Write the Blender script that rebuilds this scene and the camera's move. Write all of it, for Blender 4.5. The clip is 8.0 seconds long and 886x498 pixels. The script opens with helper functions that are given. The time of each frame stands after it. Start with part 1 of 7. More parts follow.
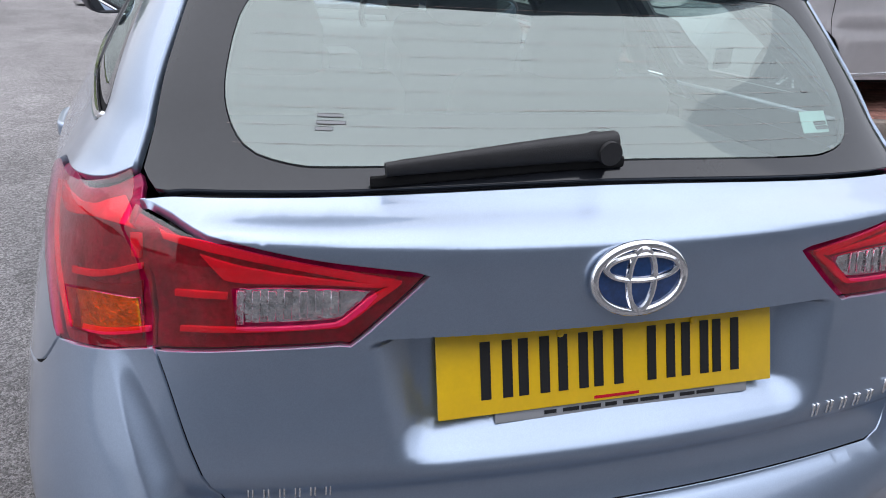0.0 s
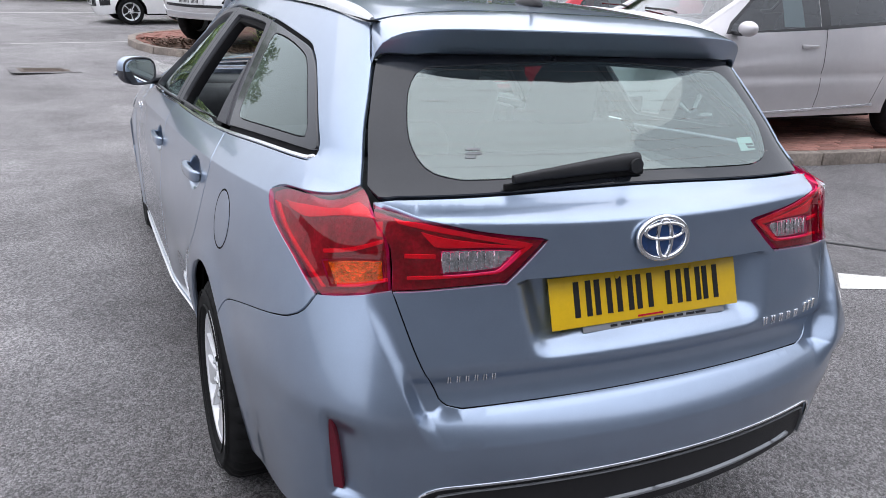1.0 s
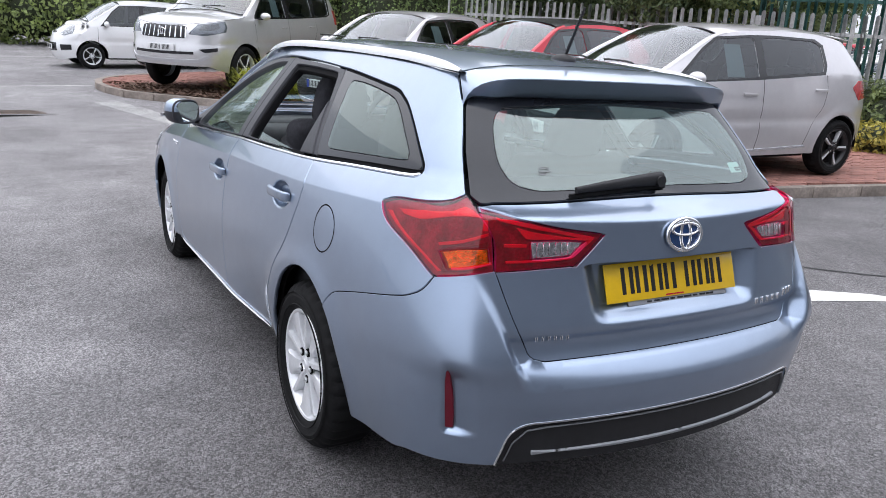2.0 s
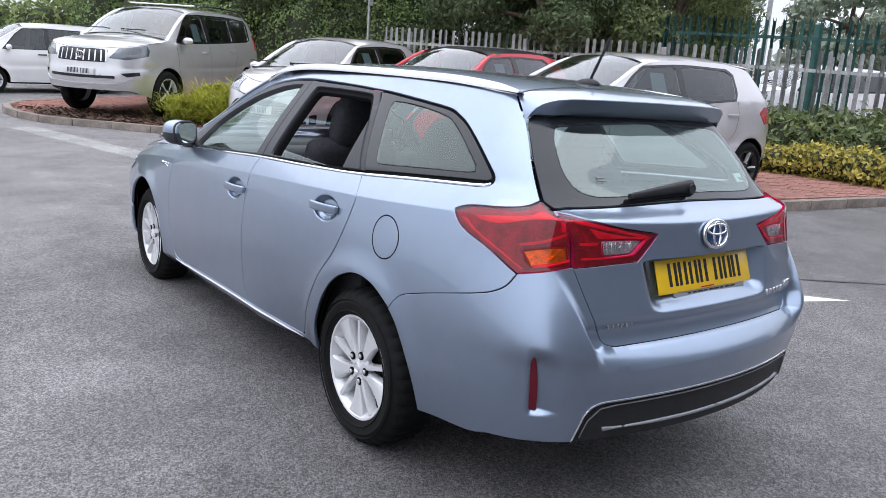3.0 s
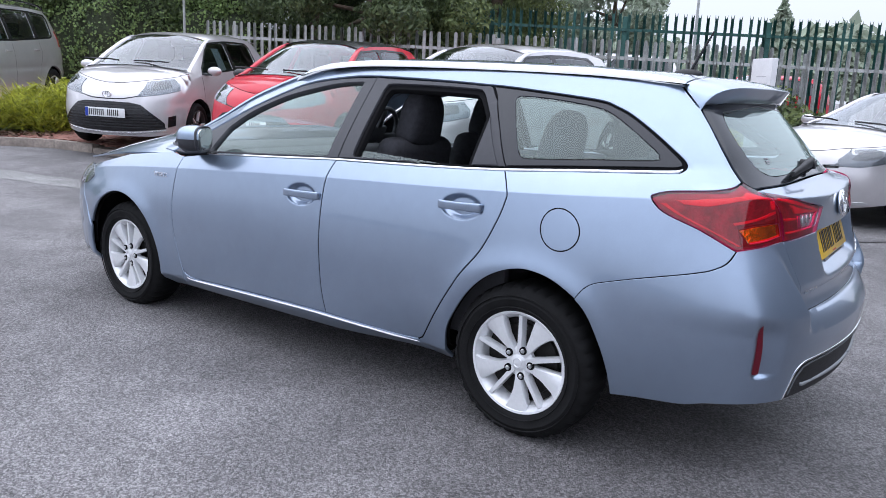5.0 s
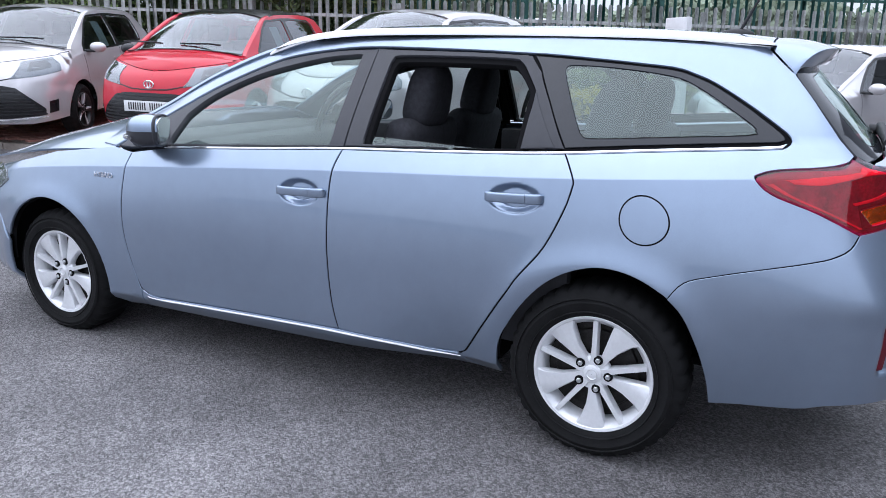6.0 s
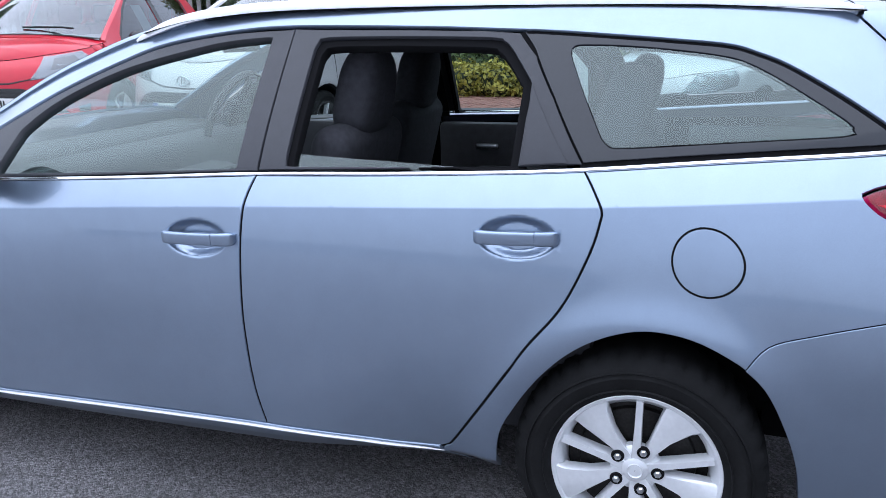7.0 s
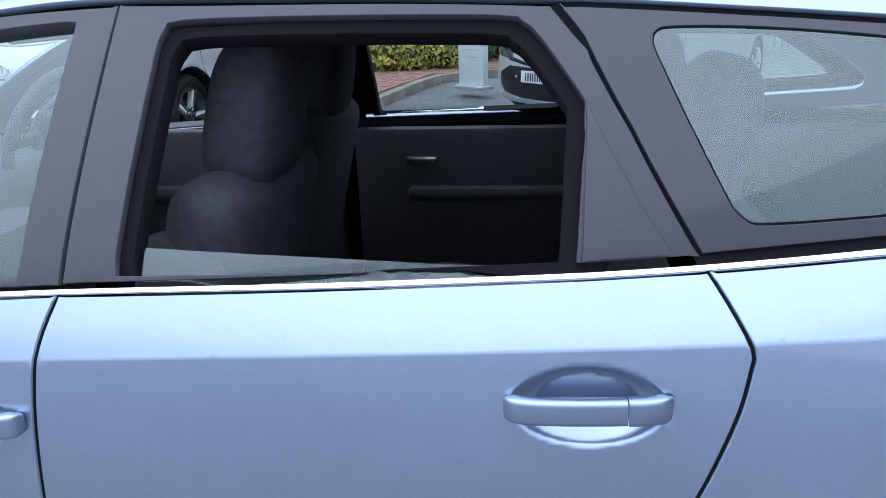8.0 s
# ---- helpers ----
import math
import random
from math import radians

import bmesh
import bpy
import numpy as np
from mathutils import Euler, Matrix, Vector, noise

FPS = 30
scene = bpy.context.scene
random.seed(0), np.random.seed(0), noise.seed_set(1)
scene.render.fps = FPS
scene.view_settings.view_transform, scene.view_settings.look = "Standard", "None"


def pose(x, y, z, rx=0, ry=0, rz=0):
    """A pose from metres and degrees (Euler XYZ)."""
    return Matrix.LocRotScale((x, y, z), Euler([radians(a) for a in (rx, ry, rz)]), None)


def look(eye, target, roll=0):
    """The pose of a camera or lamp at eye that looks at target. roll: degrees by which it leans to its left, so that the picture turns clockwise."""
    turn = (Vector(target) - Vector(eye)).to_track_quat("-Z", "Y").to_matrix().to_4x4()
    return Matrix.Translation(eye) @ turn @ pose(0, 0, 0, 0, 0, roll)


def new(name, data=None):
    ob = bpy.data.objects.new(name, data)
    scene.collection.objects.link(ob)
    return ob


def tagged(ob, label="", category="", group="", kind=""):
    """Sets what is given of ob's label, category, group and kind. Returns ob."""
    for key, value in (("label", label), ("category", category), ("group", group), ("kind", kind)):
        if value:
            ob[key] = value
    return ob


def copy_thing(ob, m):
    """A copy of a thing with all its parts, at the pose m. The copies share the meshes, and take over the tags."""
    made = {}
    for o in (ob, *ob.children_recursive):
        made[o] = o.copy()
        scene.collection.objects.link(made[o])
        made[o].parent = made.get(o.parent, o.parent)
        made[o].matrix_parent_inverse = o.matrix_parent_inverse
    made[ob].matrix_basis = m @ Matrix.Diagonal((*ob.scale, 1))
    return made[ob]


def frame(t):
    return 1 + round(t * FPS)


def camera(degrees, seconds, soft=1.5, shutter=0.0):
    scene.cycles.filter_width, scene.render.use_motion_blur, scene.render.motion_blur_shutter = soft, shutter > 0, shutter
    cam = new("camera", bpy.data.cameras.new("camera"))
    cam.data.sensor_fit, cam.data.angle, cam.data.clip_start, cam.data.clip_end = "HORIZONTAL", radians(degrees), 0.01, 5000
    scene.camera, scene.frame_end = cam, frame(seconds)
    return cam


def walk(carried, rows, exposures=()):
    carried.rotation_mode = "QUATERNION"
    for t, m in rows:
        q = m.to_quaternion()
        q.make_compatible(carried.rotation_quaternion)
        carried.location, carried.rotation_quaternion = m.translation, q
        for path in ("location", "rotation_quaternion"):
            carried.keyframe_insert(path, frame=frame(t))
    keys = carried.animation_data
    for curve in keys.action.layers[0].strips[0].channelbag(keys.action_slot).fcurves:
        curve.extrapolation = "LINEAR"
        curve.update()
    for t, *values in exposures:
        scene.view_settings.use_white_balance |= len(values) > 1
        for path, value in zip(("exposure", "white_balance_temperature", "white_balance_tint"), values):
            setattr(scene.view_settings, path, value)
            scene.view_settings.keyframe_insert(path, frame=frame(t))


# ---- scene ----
cam = camera(60.9, 8.0, soft=0.65)
PATH = [
    (0, (-0.532, -1.662, 1.359), (0.065, 0.085, 0.591), 4.1),
    (0.5, (-0.799, -1.911, 1.424), (-0.069, -0.19, 0.713), 3.2),
    (1, (-1.106, -2.102, 1.432), (-0.282, -0.391, 0.803), 3.0),
    (1.5, (-1.389, -2.397, 1.449), (-0.506, -0.693, 0.887), 3.2),
    (3, (-2.23, -2.311, 1.391), (-1.038, -0.763, 0.964), 4.0),
    (3.5, (-2.522, -2.122, 1.371), (-1.216, -0.663, 0.966), 3.8),
    (4, (-2.773, -1.881, 1.339), (-1.358, -0.524, 0.942), 3.4),
    (4.5, (-2.993, -1.63, 1.333), (-1.486, -0.377, 0.935), 3.0),
    (5, (-3.198, -1.342, 1.325), (-1.611, -0.198, 0.911), 2.4),
    (6.5, (-2.919, -0.284, 1.33), (-1.133, 0.446, 0.805), -0.4),
    (7, (-2.48, -0.068, 1.347), (-0.653, 0.53, 0.796), -1.2),
    (7.5, (-2.065, 0.163, 1.35), (-0.203, 0.614, 0.775), -1.7),
    (8, (-1.637, 0.336, 1.361), (0.236, 0.63, 0.725), -2.2),
]
walk(cam, [(t, look(eye, target, roll)) for t, eye, target, roll in PATH],
     [(0, 0.31, 6300, 13), (3, 0.32, 6200, 13), (4.5, 0.30, 5960, 14), (6.5, 0.30, 5720, 13), (7, 0.34, 5580, 13), (8, 0.63, 5400, 13)])

# ---- daylight: bright overcast sky, sun behind thin cloud ----
world = bpy.data.worlds.new("overcast_sky")
scene.world = world
world.use_nodes = True
wn, wl = world.node_tree.nodes, world.node_tree.links
wn.clear()
sky = wn.new("ShaderNodeTexSky")
sky.sky_type, sky.sun_disc = "NISHITA", False
sky.sun_elevation, sky.sun_rotation = radians(70), radians(345)
sky.air_density, sky.dust_density, sky.ozone_density = 1.0, 4.0, 1.0
veil = wn.new("ShaderNodeMix")
veil.data_type = "RGBA"
veil.inputs["Factor"].default_value = 0.88
veil.inputs[7].default_value = (10.6, 11.0, 11.7, 1)
background = wn.new("ShaderNodeBackground")
background.inputs["Strength"].default_value = 0.15
sky_out = wn.new("ShaderNodeOutputWorld")
# overcast dome: over twice as bright overhead as at the horizon
dome, height, shade, dim = wn.new("ShaderNodeTexCoord"), wn.new("ShaderNodeSeparateXYZ"), wn.new("ShaderNodeMapRange"), wn.new("ShaderNodeVectorMath")
shade.inputs[1].default_value, shade.inputs[2].default_value = 0.0, 1.0
shade.inputs[3].default_value, shade.inputs[4].default_value = 0.46, 1.14
dim.operation = "SCALE"
wl.new(dome.outputs["Generated"], height.inputs[0])
wl.new(height.outputs["Z"], shade.inputs[0])
wl.new(shade.outputs[0], dim.inputs["Scale"])
wl.new(veil.outputs[2], dim.inputs[0])
wl.new(sky.outputs[0], veil.inputs[6])
wl.new(dim.outputs[0], background.inputs["Color"])
wl.new(background.outputs[0], sky_out.inputs["Surface"])
sun = new("sun", bpy.data.lights.new("sun", "SUN"))
sun.data.energy, sun.data.angle, sun.data.color = 1.0, radians(110), (1.0, 0.96, 0.9)
sun.matrix_world = look((-1, 4, 14), (0, 0, 0))

# ---- materials ----
def material(name, color, rough=0.5, metal=0.0, noise_scale=0.0, vary=0.0, bump=0.0, bump_scale=80.0, coat=0.0,
             spread=0.0, flakes=0.0, alpha=1.0):
    """Principled material; vary: brightness wobble at noise_scale and six times finer, bump in metres, spread: change from piece to piece."""
    m = bpy.data.materials.new(name)
    m.use_nodes = True
    nt = m.node_tree
    b = nt.nodes["Principled BSDF"]
    b.inputs["Base Color"].default_value = (*color, 1)
    b.inputs["Roughness"].default_value = rough
    b.inputs["Metallic"].default_value = metal
    b.inputs["Coat Weight"].default_value = coat
    b.inputs["Coat Roughness"].default_value = 0.03
    b.inputs["Alpha"].default_value = alpha
    pos = nt.nodes.new("ShaderNodeTexCoord")
    last = None
    if vary:
        for scale, amount in ((noise_scale, vary), (noise_scale * 6, vary * 0.7)):
            n = nt.nodes.new("ShaderNodeTexNoise")
            n.inputs["Scale"].default_value, n.inputs["Detail"].default_value = scale, 5
            nt.links.new(pos.outputs["Object"], n.inputs["Vector"])
            r = nt.nodes.new("ShaderNodeMapRange")
            r.inputs[1].default_value, r.inputs[2].default_value = 0.3, 0.7
            r.inputs[3].default_value, r.inputs[4].default_value = 1 - amount, 1 + amount
            nt.links.new(n.outputs[0], r.inputs[0])
            last = multiply(nt, last, r.outputs[0], color)
    if spread:
        info = nt.nodes.new("ShaderNodeObjectInfo")
        r = nt.nodes.new("ShaderNodeMapRange")
        r.inputs[3].default_value, r.inputs[4].default_value = 1 - spread, 1 + spread
        nt.links.new(info.outputs["Random"], r.inputs[0])
        last = multiply(nt, last, r.outputs[0], color)
    if flakes:
        v = nt.nodes.new("ShaderNodeTexVoronoi")
        v.inputs["Scale"].default_value = 900
        nt.links.new(pos.outputs["Object"], v.inputs["Vector"])
        r = nt.nodes.new("ShaderNodeMapRange")
        r.inputs[3].default_value, r.inputs[4].default_value = 1 - flakes, 1 + flakes
        nt.links.new(v.outputs["Color"], r.inputs[0])
        last = multiply(nt, last, r.outputs[0], color)
    if last:
        nt.links.new(last, b.inputs["Base Color"])
    if bump:
        n = nt.nodes.new("ShaderNodeTexNoise")
        n.inputs["Scale"].default_value, n.inputs["Detail"].default_value = bump_scale, 4
        nt.links.new(pos.outputs["Object"], n.inputs["Vector"])
        k = nt.nodes.new("ShaderNodeBump")
        k.inputs["Strength"].default_value, k.inputs["Distance"].default_value = 1.0, bump
        nt.links.new(n.outputs[0], k.inputs["Height"])
        nt.links.new(k.outputs[0], b.inputs["Normal"])
    return m


def multiply(nt, last, factor, color):
    """Base colour (or what is linked so far) times a factor."""
    mix = nt.nodes.new("ShaderNodeVectorMath")
    mix.operation = "SCALE"
    if last:
        nt.links.new(last, mix.inputs[0])
    else:
        mix.inputs[0].default_value = color
    nt.links.new(factor, mix.inputs["Scale"])
    return mix.outputs[0]


def glass_material(name, tint, rough=0.0, gloss=0.06, slant=1.6, sheen=(0.95, 0.97, 1)):
    """Thin window glass: clear with a tint, mirror-like at a slant."""
    m = bpy.data.materials.new(name)
    m.use_nodes = True
    nt = m.node_tree
    nt.nodes.clear()
    out = nt.nodes.new("ShaderNodeOutputMaterial")
    clear = nt.nodes.new("ShaderNodeBsdfTransparent")
    clear.inputs[0].default_value = (*tint, 1)
    shine = nt.nodes.new("ShaderNodeBsdfGlossy")
    shine.inputs["Roughness"].default_value = rough
    shine.inputs["Color"].default_value = (*sheen, 1)
    face = nt.nodes.new("ShaderNodeLayerWeight")
    face.inputs[0].default_value = 0.5
    fres = nt.nodes.new("ShaderNodeMath")
    fres.operation = "POWER"
    fres.inputs[1].default_value = 4.0
    nt.links.new(face.outputs["Facing"], fres.inputs[0])
    mul = nt.nodes.new("ShaderNodeMath")
    mul.operation = "MULTIPLY_ADD"
    mul.inputs[1].default_value, mul.inputs[2].default_value = slant, 0.04 + gloss
    mul.use_clamp = True
    mix = nt.nodes.new("ShaderNodeMixShader")
    nt.links.new(fres.outputs[0], mul.inputs[0])
    nt.links.new(mul.outputs[0], mix.inputs[0])
    nt.links.new(clear.outputs[0], mix.inputs[1])
    nt.links.new(shine.outputs[0], mix.inputs[2])
    nt.links.new(mix.outputs[0], out.inputs[0])
    return m


BLUE = material("ice_blue_metallic_paint", (0.283, 0.350, 0.458), 0.29, 0.82, 3.0, 0.03, coat=1.0, flakes=0.06)
PEARL = material("pale_pearl_paint", (0.57, 0.55, 0.56), 0.28, 0.4, 3.0, 0.03, coat=1.0, flakes=0.08)
SILVER = material("silver_metallic_paint", (0.66, 0.655, 0.66), 0.28, 0.6, 3.0, 0.03, coat=1.0, flakes=0.1)
RED = material("red_paint", (0.50, 0.005, 0.024), 0.45, 0.0, 3.0, 0.04, coat=0.6)
RED.node_tree.nodes["Principled BSDF"].inputs["Specular IOR Level"].default_value = 0.2
WHITE = material("white_paint", (0.78, 0.78, 0.78), 0.3, 0.0, 3.0, 0.02, coat=1.0)
SHUT = material("shut_line_black", (0.006, 0.006, 0.007), 0.9)
SHUT.node_tree.nodes["Principled BSDF"].inputs["Specular IOR Level"].default_value = 0.15
TRIM = material("satin_black_trim", (0.028, 0.029, 0.036), 0.45, 0.0, 30, 0.08, 0.0003, 900)
FRIT = material("black_glass_border", (0.016, 0.018, 0.023), 0.08, 0.0, 20, 0.05)
PLASTIC = material("grained_black_plastic", (0.015, 0.015, 0.017), 0.6, 0.0, 40, 0.15, 0.0006, 700)
CHROME = material("chrome", (0.85, 0.86, 0.88), 0.09, 1.0)
RAILSILVER = material("brushed_silver_rail", (0.74, 0.75, 0.77), 0.32, 0.35, 40, 0.04, coat=0.4)
SATIN = material("satin_aluminium", (0.66, 0.67, 0.69), 0.28, 1.0, 40, 0.04)
ALLOY = material("silver_alloy", (0.76, 0.77, 0.79), 0.36, 0.3, 12, 0.05, coat=0.6)
RUBBER = material("tyre_rubber", (0.008, 0.008, 0.0085), 0.8, 0.0, 18, 0.25, 0.0008, 260)
RUBBER.node_tree.nodes["Principled BSDF"].inputs["Specular IOR Level"].default_value = 0.22
STEEL = material("dark_steel", (0.035, 0.033, 0.032), 0.55, 0.8, 25, 0.3, 0.0008, 200)
GLASS = glass_material("window_glass", (0.76, 0.85, 0.82), 0.0, 0.055, 0.95, sheen=(0.85, 0.96, 0.925))
PRIVACY = glass_material("rear_window_glass", (0.66, 0.77, 0.74), 0.0, 0.065, 0.9, sheen=(0.85, 0.96, 0.925))
DARKGLASS = glass_material("dark_tinted_glass", (0.30, 0.34, 0.34), 0.0, 0.03, 0.9)
CLOTH = material("charcoal_cloth", (0.042, 0.042, 0.050), 0.95, 0.0, 60, 0.2, 0.0012, 900)
TRIMGREY = material("interior_plastic", (0.04, 0.04, 0.046), 0.7, 0.0, 30, 0.15, 0.0003, 300)
YELLOW = material("yellow_reflective_plate", (0.80, 0.50, 0.005), 0.35, 0.0, 30, 0.03, coat=0.5)
PLATEWHITE = material("white_plate", (0.75, 0.75, 0.75), 0.35, 0.0, 30, 0.03, coat=0.5)
INK = material("black_ink", (0.012, 0.012, 0.014), 0.4)


def asphalt_material(name="worn_asphalt", color=(0.066, 0.063, 0.064)):
    """Worn tarmac: pale chippings in dark binder, broad polished and damp patches, fine cracks."""
    m = bpy.data.materials.new(name)
    m.use_nodes = True
    nt = m.node_tree
    b = nt.nodes["Principled BSDF"]
    pos = nt.nodes.new("ShaderNodeTexCoord")

    def tex(kind, scale, detail=4):
        n = nt.nodes.new(kind)
        n.inputs["Scale"].default_value = scale
        if "Detail" in n.inputs:
            n.inputs["Detail"].default_value = detail
        nt.links.new(pos.outputs["Object"], n.inputs["Vector"])
        return n

    def ramp(source, a, b_, lo, hi):
        r = nt.nodes.new("ShaderNodeMapRange")
        for k, v in zip((1, 2, 3, 4), (a, b_, lo, hi)):
            r.inputs[k].default_value = v
        nt.links.new(source, r.inputs[0])
        return r.outputs[0]
    stone = tex("ShaderNodeTexVoronoi", 150)
    grit = tex("ShaderNodeTexNoise", 420, 2)
    broad = tex("ShaderNodeTexNoise", 0.55, 5)
    blot = tex("ShaderNodeTexNoise", 4.0, 6)
    split = nt.nodes.new("ShaderNodeSeparateColor")
    nt.links.new(stone.outputs["Color"], split.inputs[0])
    last = multiply(nt, None, ramp(split.outputs[0], 0, 1, .35, 1.65), color)
    last = multiply(nt, last, ramp(grit.outputs[0], .3, .7, .65, 1.45), None)
    last = multiply(nt, last, ramp(split.outputs[1], .91, .97, 1.0, 2.2), None)
    clump = tex("ShaderNodeTexNoise", 60, 3)
    last = multiply(nt, last, ramp(clump.outputs[0], .35, .65, .82, 1.2), None)
    streak = tex("ShaderNodeTexNoise", 1.6, 8)
    last = multiply(nt, last, ramp(streak.outputs[0], .4, .62, .92, 1.08), None)
    last = multiply(nt, last, ramp(broad.outputs[0], .35, .65, .86, 1.16), None)
    last = multiply(nt, last, ramp(blot.outputs[0], .35, .65, .9, 1.12), None)
    lit_lane = nt.nodes.new("ShaderNodeVectorMath")        # how far beside the estate car, out of its shade, towards the traffic
    lit_lane.operation = "DOT_PRODUCT"
    lit_lane.inputs[1].default_value = (-1, .35, 0)
    nt.links.new(pos.outputs["Object"], lit_lane.inputs[0])
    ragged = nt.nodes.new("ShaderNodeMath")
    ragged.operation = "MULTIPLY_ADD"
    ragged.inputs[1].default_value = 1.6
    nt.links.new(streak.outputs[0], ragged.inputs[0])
    nt.links.new(lit_lane.outputs["Value"], ragged.inputs[2])
    # paler away from the car: wear, plus light beyond its shade, in the colour
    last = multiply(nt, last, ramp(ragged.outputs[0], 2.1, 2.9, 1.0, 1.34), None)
    nt.links.new(last, b.inputs["Base Color"])
    nt.links.new(ramp(broad.outputs[0], .35, .65, .78, .60), b.inputs["Roughness"])
    k = nt.nodes.new("ShaderNodeBump")
    k.inputs["Strength"].default_value, k.inputs["Distance"].default_value = 1.0, 0.006
    nt.links.new(stone.outputs["Distance"], k.inputs["Height"])
    k.invert = True
    nt.links.new(k.outputs[0], b.inputs["Normal"])
    return m


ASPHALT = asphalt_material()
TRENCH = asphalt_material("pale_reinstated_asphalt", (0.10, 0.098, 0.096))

# ---- building tools ----
def from_bm(name, bm, mat, parent=None, label="", smooth=True):
    """One mesh object from a bmesh; parent: the thing or part that it belongs to."""
    me = bpy.data.meshes.new(name)
    bm.normal_update()
    bm.to_mesh(me)
    bm.free()
    for p in me.polygons:
        p.use_smooth = smooth
    if smooth:
        me.set_sharp_from_angle(angle=radians(38))
    me.materials.append(mat)
    ob = new(name, me)
    if parent:
        ob.parent = parent
    if label:
        tagged(ob, label)
    return ob


part = from_bm


def thing(name, label, category, group="", kind="", at=(0, 0, 0), turn=0):
    """An Empty at the base of a thing, to hold its parts."""
    ob = new(name)
    ob.empty_display_size = 0.2
    ob.matrix_basis = pose(*at, 0, 0, turn)
    return tagged(ob, label, category, group, kind)


def box(bm, size, centre=(0, 0, 0), bevel=0.0, turn=None, segments=2):
    """Adds a box to bm, with rounded edges if bevel is given."""
    m = Matrix.Translation(centre) @ (turn.to_4x4() if turn else Matrix()) @ Matrix.Diagonal((*size, 1))
    made = bmesh.ops.create_cube(bm, size=1, matrix=m)["verts"]
    if bevel:
        edges = list({e for v in made for e in v.link_edges})
        bmesh.ops.bevel(bm, geom=edges, offset=bevel, segments=segments, affect="EDGES", profile=0.5)
    return bm


def rod(bm, a, b, r0, r1=None, sides=12, caps=True):
    """Adds a tapered rod from a to b."""
    a, b = Vector(a), Vector(b)
    r1 = r0 if r1 is None else r1
    m = Matrix.Translation((a + b) / 2) @ (b - a).to_track_quat("Z", "Y").to_matrix().to_4x4()
    bmesh.ops.create_cone(bm, cap_ends=caps, segments=sides, radius1=r0, radius2=r1, depth=(b - a).length, matrix=m)
    return bm


def lathe(bm, profile, axis="x", sides=48, centre=(0, 0, 0)):
    """Turns a profile of (along, radius) about an axis."""
    rings = []
    for along, r in profile:
        ring = []
        for i in range(sides):
            a = 2 * math.pi * i / sides
            c, s = r * math.cos(a), r * math.sin(a)
            p = (along, c, s) if axis == "x" else (c, along, s) if axis == "y" else (c, s, along)
            ring.append(bm.verts.new(Vector(centre) + Vector(p)))
        rings.append(ring)
    for a, b in zip(rings, rings[1:]):
        for i in range(sides):
            bm.faces.new((a[i], a[(i + 1) % sides], b[(i + 1) % sides], b[i]))
    return rings


def sweep(bm, path, profile, closed=False, up=(0, 0, 1), scale=None):
    """Sweeps a profile of (side, up) points along a path of points."""
    pts = [Vector(p) for p in path]
    rings = []
    for i, p in enumerate(pts):
        a = pts[i - 1] if i or closed else p
        b = pts[(i + 1) % len(pts)] if i + 1 < len(pts) or closed else p
        t = (b - a).normalized()
        side = t.cross(Vector(up)).normalized()
        upv = side.cross(t)
        k = scale[i] if scale else 1
        rings.append([bm.verts.new(p + side * s * k + upv * h * k) for s, h in profile])
    n = len(profile)
    pairs = list(zip(rings, rings[1:])) + ([(rings[-1], rings[0])] if closed else [])
    for a, b in pairs:
        for i in range(n):
            bm.faces.new((a[i], a[(i + 1) % n], b[(i + 1) % n], b[i]))
    if not closed:
        bm.faces.new(rings[0])
        bm.faces.new(rings[-1][::-1])
    bmesh.ops.recalc_face_normals(bm, faces=bm.faces)
    return bm


def oval(rx, ry, n=10, power=2.0):
    """Points of a superellipse."""
    out = []
    for i in range(n):
        a = 2 * math.pi * i / n
        c, s = math.cos(a), math.sin(a)
        out.append((rx * math.copysign(abs(c) ** (2 / power), c), ry * math.copysign(abs(s) ** (2 / power), s)))
    return out


def smooth_path(points, step=0.02, closed=False):
    """Catmull-Rom curve through points, sampled about every step."""
    p = [np.array(q, float) for q in points]
    n = len(p)
    out = []
    for i in range(n if closed else n - 1):
        if closed:
            a, b, c, d = p[i - 1], p[i], p[(i + 1) % n], p[(i + 2) % n]
        else:
            a, b, c, d = p[max(i - 1, 0)], p[i], p[i + 1], p[min(i + 2, n - 1)]
        k = max(2, int(np.ceil(np.linalg.norm(c - b) / step)))
        for j in range(k):
            t = j / k
            out.append(0.5 * (2 * b + (c - a) * t + (2 * a - 5 * b + 4 * c - d) * t * t + (3 * b - a - 3 * c + d) * t ** 3))
    if not closed:
        out.append(p[-1])
    return out

